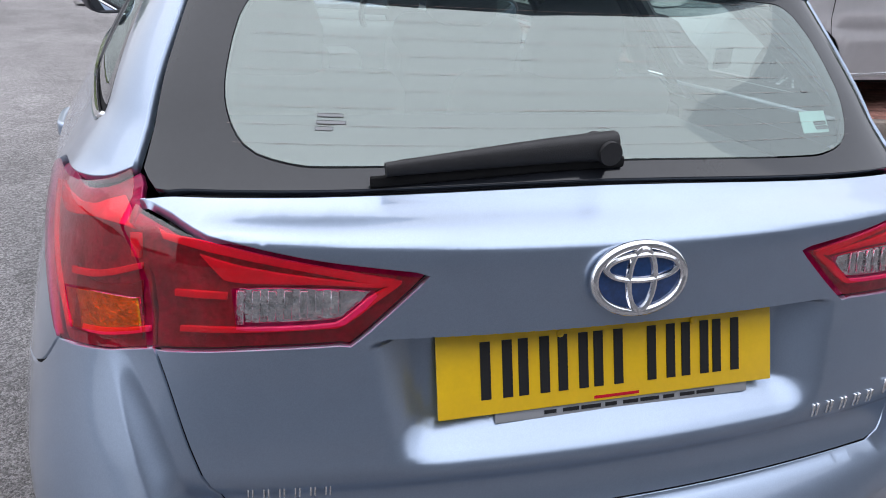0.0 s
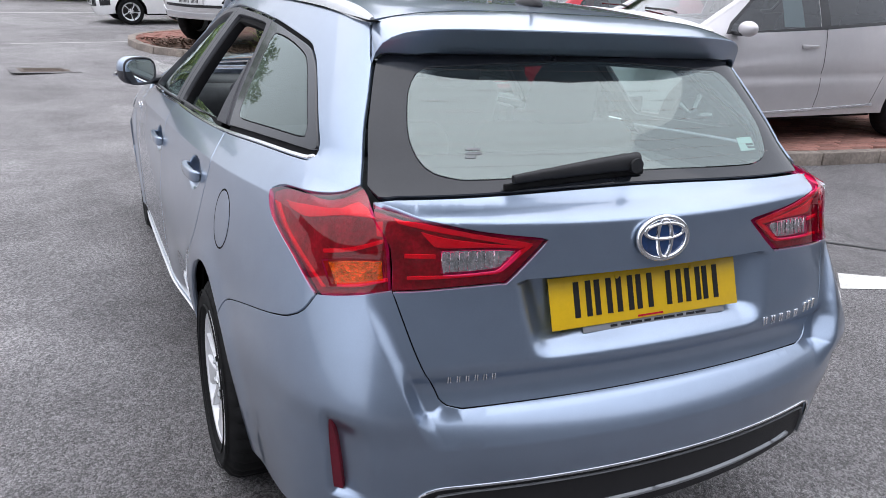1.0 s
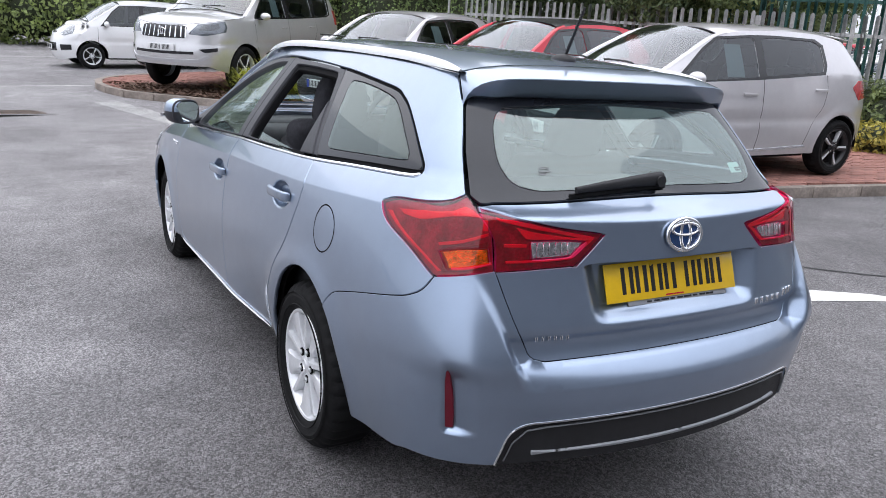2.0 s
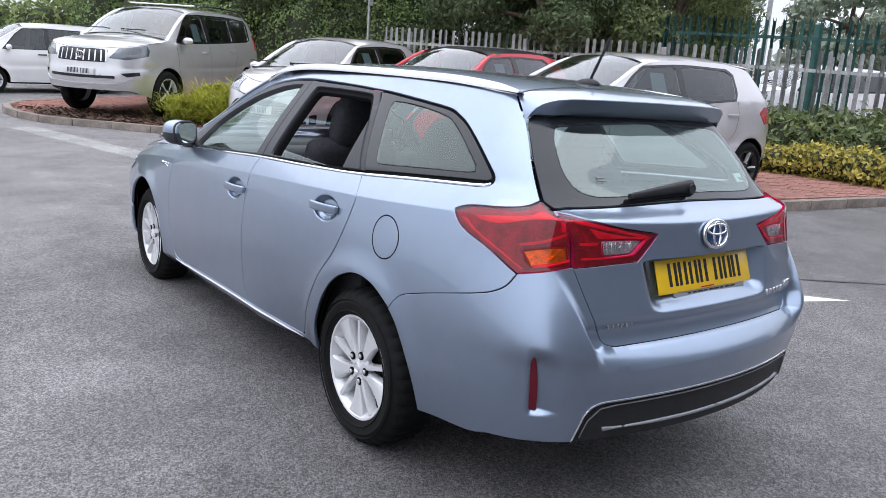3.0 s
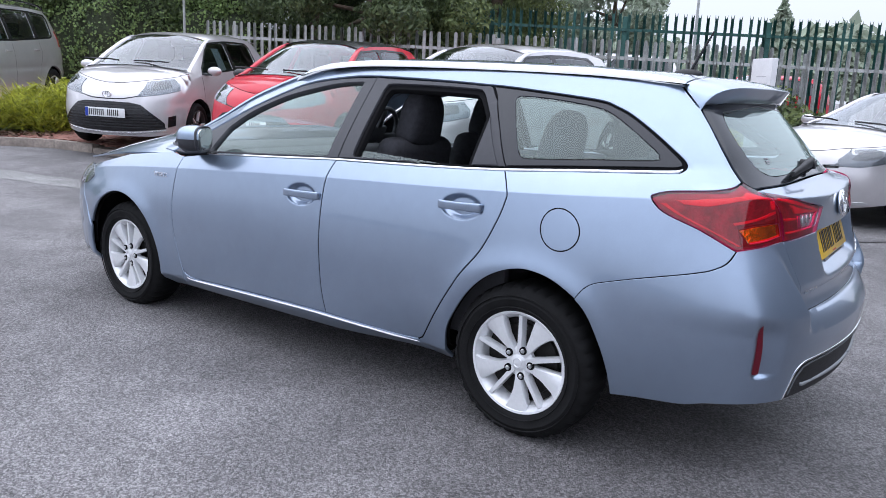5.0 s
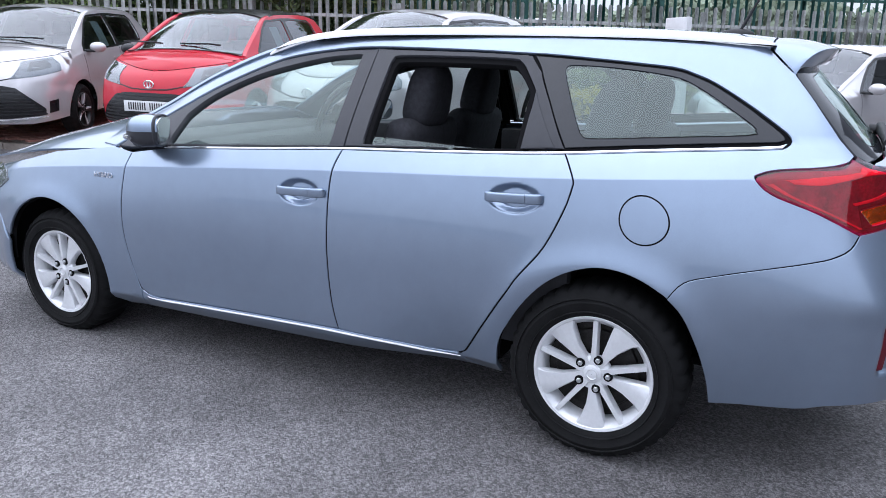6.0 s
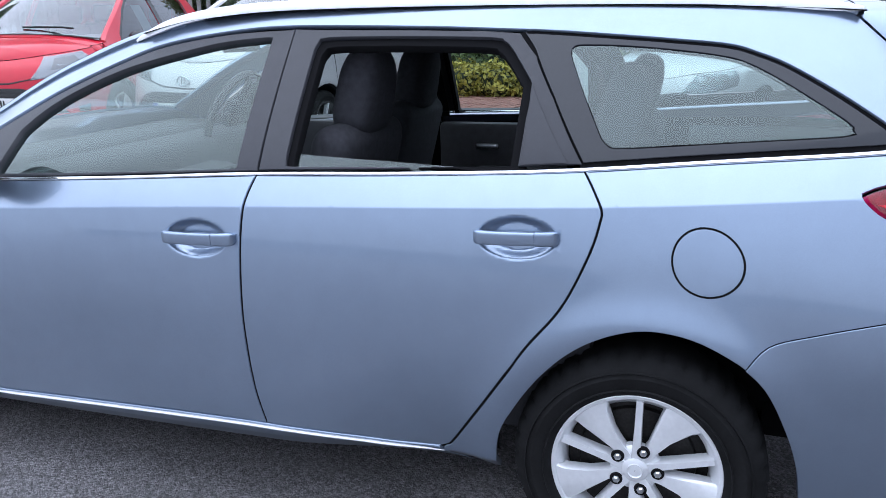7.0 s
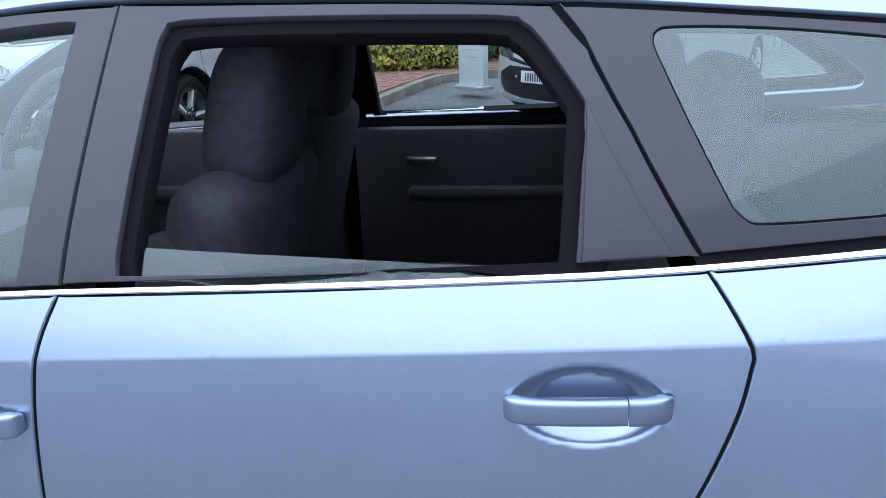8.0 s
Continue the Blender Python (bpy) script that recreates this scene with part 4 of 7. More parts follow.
# ---- the estate car: wheels ----
def wheel_parts(holder, paint, radius=.315, rim=.207, width=.205, spokes="paddle", dark=None):
    """Tyre, rim, spokes, nuts and cap round the origin, outer face towards -x."""
    half = width / 2
    bm = bmesh.new()
    n = 144
    prof = [(-.074, rim - .012), (-.088, rim + .002), (-half + .004, rim + .03), (-half - .002, (rim + radius) / 2), (-half + .006, radius - .035), (-half + .02, radius - .012),
            (-half + .042, radius - .001), (-.02, radius), (.02, radius), (half - .042, radius - .001), (half - .02, radius - .012), (half - .006, radius - .035), (half, (rim + radius) / 2), (half - .01, rim), (half - .04, rim - .012)]
    rings = lathe(bm, prof, "x", n)
    for k, ring in enumerate(rings):
        if 5 <= k <= 9:
            for i, v in enumerate(ring):
                if (i + (k > 7)) % 4 == 0:
                    v.co.y *= 1 - .008 / radius
                    v.co.z *= 1 - .008 / radius
    bmesh.ops.recalc_face_normals(bm, faces=bm.faces)
    tyre = part("tyre", bm, RUBBER, holder, "black rubber tyre")
    bm = bmesh.new()
    for r in (rim + .022, rim + .066):
        lathe(bm, [(-half + .001, r - .0025), (-half - .0035, r), (-half + .001, r + .0025)], "x", 96)
    part("sidewall_rib", bm, RUBBER, tyre)
    bm = bmesh.new()
    lathe(bm, [(half - .03, rim - .02), (-.03, rim - .03), (-.068, rim - .022), (-.080, rim - .012), (-.0885, rim - .006), (-.0905, rim + .002), (-.086, rim + .006)], "x", 96)
    bmesh.ops.recalc_face_normals(bm, faces=bm.faces)
    bmesh.ops.reverse_faces(bm, faces=bm.faces)
    ring = part("rim", bm, paint, holder, "silver alloy rim")
    bm = bmesh.new()
    lathe(bm, [(-.028, .001), (-.028, rim * .70), (-.018, rim * .72), (-.018, rim - .018)], "x", 64)
    part("brake_disc", bm, STEEL, holder, "grey brake disc behind the spokes")

    def blade(deg, pts, x_in, x_out, thick, mat, name):
        """A spoke: an outline of (radius, sideways), its face sloping from x_in at the hub to x_out at the rim."""
        bm = bmesh.new()
        a = radians(deg)
        rows = []
        for lift, shrink in ((0, 1), (-.004, .93)):
            row = []
            for r, w in pts:
                q = (r - .03) / (rim - .03)
                x = x_in + (x_out - x_in) * q + lift * 0
                wv = w * (1 if lift == 0 else .86)
                row.append(bm.verts.new((x + (.005 if lift == 0 else 0) - .003, -(r * math.cos(a) - wv * math.sin(a)), r * math.sin(a) + wv * math.cos(a))))
            rows.append(row)
        back = [bm.verts.new(v.co + Vector((thick, 0, 0))) for v in rows[0]]
        bm.faces.new(rows[1])
        m = len(pts)
        for p, q in ((rows[1], rows[0]), (rows[0], back)):
            for i in range(m):
                bm.faces.new((p[i], p[(i + 1) % m], q[(i + 1) % m], q[i]))
        bmesh.ops.recalc_face_normals(bm, faces=bm.faces)
        return part(name, bm, mat, holder)

    hub_x = -.072
    for k in range(5):
        base = 54 + 72 * k
        if spokes == "paddle":
            blade(base, [(.028, .014), (.07, .018), (.11, .031), (.16, .047), (rim - .010, .054), (rim - .007, .0), (rim - .010, -.052), (.165, -.034), (.11, -.016), (.07, -.012), (.028, -.014)], hub_x, -.083, .028, paint, "spoke")
            blade(base + 35, [(.025, .012), (.10, .009), (rim - .012, .0085), (rim - .012, -.0085), (.10, -.009), (.025, -.012)], hub_x - .004, -.085, .03, paint, "spoke")
        else:
            blade(base, [(.02, .012), (.09, .014), (rim - .01, .042), (rim - .01, .012), (.10, .002), (.02, -.006)], hub_x, -.084, .03, paint, "spoke")
            blade(base + 20, [(.02, .010), (.10, .006), (rim - .01, .010), (rim - .01, -.016), (.09, -.010), (.02, -.010)], hub_x, -.084, .03, dark or paint, "spoke")
        bm = bmesh.new()
        a = radians(base + 17)
        p = Vector((0, -.053 * math.cos(a), .053 * math.sin(a)))
        lathe(bm, [(hub_x - .004, .0160), (hub_x - .0095, .0150), (hub_x - .0092, .010), (hub_x - .009, .001)], "x", 20, p)
        part("nut_recess", bm, SHUT, holder)
        bm = bmesh.new()
        lathe(bm, [(hub_x + .008, .0092), (hub_x - .013, .0092), (hub_x - .0165, .006), (hub_x - .0165, .0005)], "x", 6, p)
        part("wheel_nut", bm, SATIN, holder)
    bm = bmesh.new()
    lathe(bm, [(-.05, .062), (hub_x + .006, .060), (hub_x - .002, .050), (hub_x - .003, .034)], "x", 40)
    part("hub", bm, paint, holder)
    bm = bmesh.new()
    lathe(bm, [(hub_x, .032), (hub_x - .008, .031), (hub_x - .011, .026), (hub_x - .012, .001)], "x", 40)
    lathe(bm, [(hub_x - .011, .020), (hub_x - .0145, .018), (hub_x - .011, .0155)], "x", 32)
    part("hub_cap", bm, paint, holder)
    return holder


def wheel_on(parent, build, x, y, z, flip):
    w = new("wheel")
    w.parent = parent
    w.matrix_basis = pose(x, y, z, 0, 0, 180 if flip else 0)
    build(w)
    return w


for x, y, flip in ((-.738, 0, 0), (-.738, 2.6, 0), (.738, 0, 1), (.738, 2.6, 1)):
    wheel_on(car, lambda w: wheel_parts(w, ALLOY, .302, .198), x, y, .322, flip)
for x in (-1, 1):
    for y in HUBS:
        bm = bmesh.new()
        rows = []
        for k in range(25):
            a = (math.pi + .28) * (k / 24) - .2
            py, pz = y + .402 * math.cos(a), .322 + .392 * math.sin(a)
            rows.append([bm.verts.new((x * w, py, pz)) for w in (.50, .68, float(hero_half_width(py, pz)) - .012)])
        for a, b in zip(rows, rows[1:]):
            for i in range(2):
                bm.faces.new((a[i], a[i + 1], b[i + 1], b[i]))
        hub_v = bm.verts.new((x * .50, y, .30))
        for a, b in zip(rows, rows[1:]):
            bm.faces.new((a[0], b[0], hub_v))
        bmesh.ops.recalc_face_normals(bm, faces=bm.faces)
        part("wheel_arch_liner", bm, SHUT, car)
bm = bmesh.new()
box(bm, (1.46, 1.76, .06), (0, 1.3, .30), .02)
box(bm, (1.0, 3.6, .08), (0, 1.3, .34), .02)
box(bm, (1.02, .52, .08), (0, -.56, .355), .02)
part("floor_pan", bm, SHUT, car)

# ---- handles, mirrors, rails, aerial ----
for sx in (-1, 1):
    for v0, w0 in BOWLS:
        holder = new("door_handle")
        holder.parent = car
        def bar(stations):
            """Stations along the handle, off the door's skin as it would run without the bowl."""
            out = []
            for du, off in stations:
                z = w0 + .004 - du * .015
                fore, aft = S(v0 + .13, z), S(v0 - .13, z)
                p = aft + (fore - aft) * (du + .13) / .26
                out.append((sx * (-float(p[0]) + off), float(p[1]), z))
            return out
        bm = bmesh.new()
        path = smooth_path(bar(((.092, .000), (.088, .009), (.078, .015), (.05, .019), (0, .020), (-.04, .019), (-.0625, .018))), .006)
        sweep(bm, path, oval(.010, .0165, 20, 4.5), scale=[min(1, .62 + .16 * i) for i in range(len(path))])
        part("grip", bm, BLUE, holder, "body-coloured handle grip")
        bm = bmesh.new()
        path = smooth_path(bar(((-.0642, .018), (-.085, .017), (-.104, .013), (-.113, .008), (-.117, .000))), .005)
        sweep(bm, path, oval(.010, .0172, 20, 4.5), scale=[min(1, .70 + .12 * (len(path) - 1 - i)) for i in range(len(path))])
        part("end_cap", bm, BLUE, holder)
    mirror = new("door_mirror")
    mirror.parent = car
    mirror.matrix_basis = Matrix.Translation((sx * .87, 1.885, 0)) @ Matrix.Rotation(radians(-24 * sx), 4, "Z") @ Matrix.Translation((-sx * .87, -1.885, 0))
    for upper in (True, False):
        bm = bmesh.new()
        bmesh.ops.create_uvsphere(bm, u_segments=32, v_segments=24, radius=1)
        cut = [v for v in bm.verts if (v.co.z < .02) == upper and abs(v.co.z - .02) > .1]
        bmesh.ops.delete(bm, geom=cut, context="VERTS")
        for v in bm.verts:
            x, y, z = v.co
            x, z = math.copysign(abs(x) ** .75, x), math.copysign(abs(z) ** .7, z)
            v.co = (sx * .885 + x * .083, 1.885 + max(y, -.55) * .09 - sx * x * .02, 1.036 + z * .067)
            if not upper:
                v.co.x += (v.co.x - sx * .885) * -.02
        bmesh.ops.solidify(bm, geom=bm.faces[:], thickness=.003)
        part("mirror_shell", bm, BLUE if upper else TRIM, mirror, "body-coloured upper mirror shell" if upper else "black lower mirror shell")
    bm = bmesh.new()
    pts = [(sx * .885 + p[0], 1.828, 1.036 + p[1]) for p in oval(.070, .054, 28, 3.0)]
    face = bm.faces.new([bm.verts.new(p) for p in pts])
    ext = bmesh.ops.extrude_face_region(bm, geom=[face])["geom"]
    bmesh.ops.translate(bm, verts=[v for v in ext if isinstance(v, bmesh.types.BMVert)], vec=(0, -.004, 0))
    bmesh.ops.recalc_face_normals(bm, faces=bm.faces)
    bmesh.ops.rotate(bm, verts=bm.verts, cent=(sx * .885, 1.826, 1.036), matrix=Matrix.Rotation(radians(9), 3, "X"))
    part("mirror_glass", bm, material("mirror_silver", (.8, .83, .85), .01, 1.0) if sx < 0 else bpy.data.materials["mirror_silver"], mirror, "mirror glass", smooth=False)
    bm = bmesh.new()
    sweep(bm, [(sx * .885 + p[0], 1.832, 1.036 + p[1]) for p in oval(.076, .060, 40, 3.0)], oval(.006, .007, 8), closed=True, up=(0, 1, 0))
    part("mirror_rim", bm, TRIM, mirror, "black mirror rim")
    bm = bmesh.new()
    sweep(bm, [(sx * .74, 1.93, .985), (sx * .80, 1.925, .983), (sx * .86, 1.915, .985)], oval(.05, .022, 14, 2.5))
    part("mirror_foot", bm, TRIM, mirror, "black mirror foot")
    bm = bmesh.new()
    sweep(bm, [(sx * (.885 + q * .080), 1.930 + .045 * (1 - q * q), 1.012) for q in np.linspace(-.2, .98, 14)], oval(.010, .010, 10))
    part("repeater_lamp", bm, REFLECTOR, mirror, "silvery side repeater")
    bm = bmesh.new()
    path = [(sx * .505, y, float(Z_CANT(y)) + h) for y, h in ((-.425, .006), (-.40, .009), (-.33, .016), (-.2, .021), (0, .023), (.5, .023), (1.0, .023), (1.25, .021), (1.40, .014), (1.50, .0), (1.54, -.01))]
    fine_path = smooth_path(path, .04)
    sweep(bm, fine_path, [(-.018, -.022), (-.016, -.008), (-.010, .002), (-.004, .005), (.004, .005), (.010, .002), (.016, -.008), (.018, -.022)], scale=[min(1, .35 + 9 * min(i, len(fine_path) - 1 - i) / len(fine_path)) for i in range(len(fine_path))])
    part("roof_rail", bm, RAILSILVER, car, "satin silver roof rail")
    bm = bmesh.new()
    sweep(bm, [(sx * .505, y, float(Z_CANT(y)) - .001) for y in np.linspace(-.43, 1.5, 40)], oval(.019, .002, 8))
    part("rail_gasket", bm, SHUT, car)
bm = bmesh.new()
bmesh.ops.create_uvsphere(bm, u_segments=24, v_segments=12, radius=1, matrix=Matrix.Translation((0, -.255, 1.428)) @ Matrix.Diagonal((.028, .062, .022, 1)))
part("aerial_base", bm, PLASTIC, car, "black aerial base")
bm = bmesh.new()
rod(bm, (0, -.265, 1.44), (0, -.345, 1.60), .0055, .0035, 12)
for k in range(14):
    a = Vector((0, -.265, 1.44)).lerp(Vector((0, -.345, 1.60)), .12 + .06 * k)
    b = Vector((0, -.265, 1.44)).lerp(Vector((0, -.345, 1.60)), .14 + .06 * k)
    rod(bm, a, b, .0066, .0064, 12)
part("aerial_rod", bm, PLASTIC, car, "short black aerial")

# ---- tailgate fittings ----
tail_turn = Matrix.Rotation(math.atan2(.036, .102), 3, "X")     # leans with the plate
plate = new("number_plate")
plate.parent = car
plate.matrix_basis = Matrix.Translation((0, -.877, .832)) @ tail_turn.to_4x4().inverted()
bm = bmesh.new()
box(bm, (.52, .004, .111), (0, 0, 0), .0012)
part("plate_face", bm, YELLOW, plate, "yellow reflective plate")
bm = bmesh.new()
box(bm, (.40, .004, .03), (.02, .004, -.055), .001)
part("plate_holder", bm, material("grey_plate_holder", (.32, .33, .35), .5, .1), plate, "grey plate holder strip")
for k, xk in enumerate((-.178, -.124, -.066, -.012, .072, .128, .180)):
    bm = bmesh.new()
    for off in (-.0155, .0155):
        box(bm, (.014, .0012, .077), (xk + off, -.0028, .004))
    part("dark_bar", bm, INK, plate, smooth=False)
for xk in (-.085, .125):
    bm = bmesh.new()
    lathe(bm, [(-.0022, .0055), (-.005, .005), (-.0062, .001)], "y", 16, (xk, 0, .044))
    part("plate_screw", bm, YELLOW, plate)
for k in range(9):
    bm = bmesh.new()
    box(bm, (.018 + .006 * (k % 3), .001, .005), (-.10 + .031 * k, .0015, -.0625))
    part("dark_bar", bm, INK, plate, smooth=False)
bm = bmesh.new()
box(bm, (.07, .001, .004), (.0, -.0026, -.0495))
part("red_bar", bm, RED, plate, smooth=False)
badge = new("oval_badge")
badge.parent = car
badge.matrix_basis = Matrix.Translation((0, -.899, .966)) @ Matrix.Rotation(radians(-9), 4, "X")
bm = bmesh.new()
sweep(bm, [(.066 * math.cos(a), 0, .045 * math.sin(a)) for a in np.linspace(0, 2 * math.pi, 49)[:-1]], oval(.0066, .0066, 10), closed=True, up=(0, 1, 0))
part("badge_ring", bm, CHROME, badge, "chrome oval ring")
bm = bmesh.new()
bmesh.ops.create_uvsphere(bm, u_segments=32, v_segments=12, radius=1, matrix=Matrix.Translation((0, .002, 0)) @ Matrix.Diagonal((.064, .006, .043, 1)))
part("badge_field", bm, material("deep_blue_enamel", (.012, .05, .17), .2, .3, 40, .2, coat=1.0), badge, "deep blue enamel")
bm = bmesh.new()
sweep(bm, [(.019 * math.cos(a), -.004, .041 * math.sin(a)) for a in np.linspace(0, 2 * math.pi, 41)[:-1]], oval(.0045, .005, 8), closed=True, up=(0, 1, 0))
part("badge_loop", bm, CHROME, badge, "chrome loop")
bm = bmesh.new()
sweep(bm, [(.052 * math.cos(a), -.004, .016 + .017 * math.sin(a)) for a in np.linspace(0, 2 * math.pi, 41)[:-1]], oval(.0045, .005, 8), closed=True, up=(0, 1, 0))
part("badge_loop", bm, CHROME, badge, "chrome loop")


def letter_bars(name, u0, u1, z, n, h, label, slant=0.0):
    """Raised bright bars in place of a maker's lettering, along the tailgate."""
    holder = new(name)
    holder.parent = car
    tagged(holder, label)
    for k in range(n):
        u = u0 + (u1 - u0) * (k + .5) / n
        w = abs(u1 - u0) / n * .34
        p = S(u, z)
        q = S(u + .001, z)
        along = Vector(q - p).normalized()
        for off in (-w * .55, w * .55):
            bm = bmesh.new()
            c = Vector(p) + along * off
            turn = Matrix((along, Vector((along.y, -along.x, 0)), Vector((0, 0, 1)))).transposed()
            box(bm, (w * .55, .006, h), c, .0012, turn)
            part("bright_bar", bm, CHROME, holder)


letter_bars("maker_lettering", -.870, -.956, .712, 6, .017, "small chrome raised bars")
letter_bars("model_lettering", 2 * MID + 1.02, 2 * MID + .905, .735, 5, .021, "slanted chrome raised bars")
bm = bmesh.new()
p, q = S(2 * MID + .893, .742), S(2 * MID + .85, .746)
for k in range(3):
    r = p + (q - p) * (.15 + .35 * k)
    box(bm, (.012, .006, .026), r, .002, Matrix.Rotation(.25, 3, "Z"))
part("trim_badge", bm, CHROME, car, "small chrome badge")
bm = bmesh.new()
arm = [(.012, 1.106), (-.02, 1.105), (-.09, 1.101), (-.18, 1.094), (-.26, 1.087), (-.312, 1.082)]
path = smooth_path([(x, float(hero_tail_y(x, z)) - .030, z) for x, z in arm], .015)
sweep(bm, path, oval(.015, .020, 14, 2.6), scale=[1.05 - .62 * i / len(path) for i in range(len(path))])
wiper = part("rear_wiper", bm, PLASTIC, car, "black plastic rear wiper arm")
bm = bmesh.new()
sweep(bm, [(x, float(hero_tail_y(x, z)) - .008, z) for x, z in ((.03, 1.083), (-.1, 1.079), (-.2, 1.073), (-.33, 1.064))], oval(.004, .008, 8))
part("wiper_blade", bm, RUBBER, wiper)
bm = bmesh.new()
rod(bm, (-.002, float(hero_tail_y(0, 1.10)) + .01, 1.10), (-.002, float(hero_tail_y(0, 1.10)) - .046, 1.10), .0185, .0165, 24)
part("wiper_hub", bm, PLASTIC, wiper)
sticker = [(2 * MID + a, b) for a, b in ((.90, 1.108), (.848, 1.108), (.838, 1.136), (.89, 1.136))]
skin_panel("window_sticker", S, sticker, material("pale_green_paper", (.55, .72, .68), .7), car, "pale green window sticker", out=-.005, depth=.0005, gap=0)
for k in range(2):
    skin_panel("dark_bar", S, [(2 * MID + a, 1.112 + .006 * k + b) for a, b in ((.872, 0), (.848, 0), (.848, .003), (.872, .003))], INK, car, out=-.0035, depth=.0003, gap=0)
for k, (w, dz) in enumerate(((.03, 0), (.034, -.008), (.02, -.015))):
    skin_panel("pale_bar", S, [(-.90, 1.132 + dz), (-.90 - w, 1.132 + dz), (-.90 - w, 1.1345 + dz), (-.90, 1.1345 + dz)], material("etched_grey", (.25, .26, .27), .6) if k == 0 else bpy.data.materials["etched_grey"], car, out=-.0015, depth=.0003, gap=0)

# the word on the front wing
for sx in (-1, 1):
    curve_data = bpy.data.curves.new("wing_word", "FONT")
    curve_data.body, curve_data.size, curve_data.extrude, curve_data.align_x = "HYBRID", .034, .0015, "CENTER"
    tmp = new("wing_word_source", curve_data)
    me = bpy.data.meshes.new_from_object(tmp)
    bpy.data.objects.remove(tmp)
    me.materials.append(CHROME)
    word = new("wing_word", me)
    word.parent = car
    p = S(2.215, .812)
    word.matrix_basis = Matrix.Translation((sx * (-float(p[0]) + .002), float(p[1]), float(p[2]))) @ pose(0, 0, 0, 90, 0, 90 * sx + (-1 if sx < 0 else 1))
    tagged(word, "small chrome raised letters")

# ---- cabin ----
def cushion(name, w, d, h, m, parent, mat=CLOTH, round_=.06, label=""):
    bm = bmesh.new()
    box(bm, (w, d, h), (0, 0, 0), round_, segments=4)
    bmesh.ops.transform(bm, matrix=m, verts=bm.verts)
    return part(name, bm, mat, parent, label)


def headrest(m, parent):
    bm = bmesh.new()
    bmesh.ops.create_uvsphere(bm, u_segments=28, v_segments=20, radius=1)
    for v in bm.verts:
        x, y, z = v.co
        q = lambda c, p: math.copysign(abs(c) ** p, c)
        taper = 1 - .24 * z
        v.co = (q(x, .6) * .120 * taper, q(y, .6) * .066 * (1 - .15 * z), q(z, .62) * .130)
    bmesh.ops.transform(bm, matrix=m, verts=bm.verts)
    rest = part("headrest", bm, CLOTH, parent, "charcoal cloth headrest")
    for s in (-.06, .06):
        bm = bmesh.new()
        rod(bm, (s, .0, -.10), (s, .01, -.2), .006, sides=10)
        bmesh.ops.transform(bm, matrix=m, verts=bm.verts)
        part("headrest_post", bm, CHROME, rest)


for x, y in ((-.37, .85), (.37, .95)):
    seat = new("front_seat")
    seat.parent = car
    tagged(seat, "charcoal cloth front seat")
    headrest(pose(x, y, 1.19, 12, 0, 0), seat)
    cushion("backrest", .48, .13, .62, pose(x, y + .09, .80, 14, 0, 0), seat)
    for s in (-1, 1):
        cushion("side_bolster", .09, .15, .50, pose(x + s * .20, y + .12, .77, 14, 0, s * 12), seat, round_=.04)
    cushion("seat_cushion", .50, .52, .14, pose(x, y + .38, .46, 6, 0, 0), seat)
for x in (-.38, .38):
    seat = new("rear_seat")
    seat.parent = car
    tagged(seat, "charcoal cloth rear seat")
    headrest(pose(x, .10, 1.135, 14, 0, 0), seat)
    cushion("backrest", .60, .14, .62, pose(x * .95, .17, .76, 20, 0, 0), seat)
    cushion("seat_cushion", .62, .50, .15, pose(x * .95, .50, .46, 5, 0, 0), seat)
bm = bmesh.new()
box(bm, (1.38, .50, .20), (0, 2.02, .86), .07, segments=4)
box(bm, (1.30, .34, .10), (0, 2.16, .93), .045, segments=3)
box(bm, (.34, .42, .3), (0, 1.85, .72), .05)
part("dashboard", bm, TRIMGREY, car, "dark grey dashboard")
wheel = new("steering_wheel")
wheel.parent = car
wheel.matrix_basis = pose(.37, 1.79, 1.03, -65, 0, 0)
bm = bmesh.new()
sweep(bm, [(.185 * math.cos(a), .185 * math.sin(a), 0) for a in np.linspace(0, 2 * math.pi, 49)[:-1]], oval(.014, .017, 10), closed=True)
part("wheel_ring", bm, TRIMGREY, wheel)
bm = bmesh.new()
box(bm, (.36, .035, .02), (0, 0, -.01), .008)
box(bm, (.035, .18, .02), (0, -.09, -.01), .008)
box(bm, (.15, .12, .045), (0, -.01, 0), .02)
part("wheel_hub", bm, TRIMGREY, wheel)
for sx in (-1, 1):
    for y0, y1 in ((.12, .98), (1.03, 1.95)):
        bm = bmesh.new()
        box(bm, (.05, y1 - y0, .62), (sx * .725, (y0 + y1) / 2, .66), .02)
        box(bm, (.05, (y1 - y0) * .6, .05), (sx * .69, (y0 + y1) / 2, .76), .02)
        trim = part("door_trim", bm, TRIMGREY, car, "dark grey inner door trim")
        bm = bmesh.new()
        box(bm, (.012, .10, .022), (sx * .696, y1 - .22, .87), .006)
        part("inner_handle", bm, SATIN, trim, "satin inner handle")
bm = bmesh.new()
box(bm, (1.16, .62, .02), (0, -.38, .98), .008)
part("luggage_cover", bm, TRIMGREY, car, "dark luggage cover")
bm = bmesh.new()
box(bm, (.24, .03, .07), (0, 1.50, 1.33), .02, segments=3)
rod(bm, (0, 1.50, 1.36), (0, 1.56, 1.41), .01)
part("interior_mirror", bm, TRIM, car, "black interior mirror")

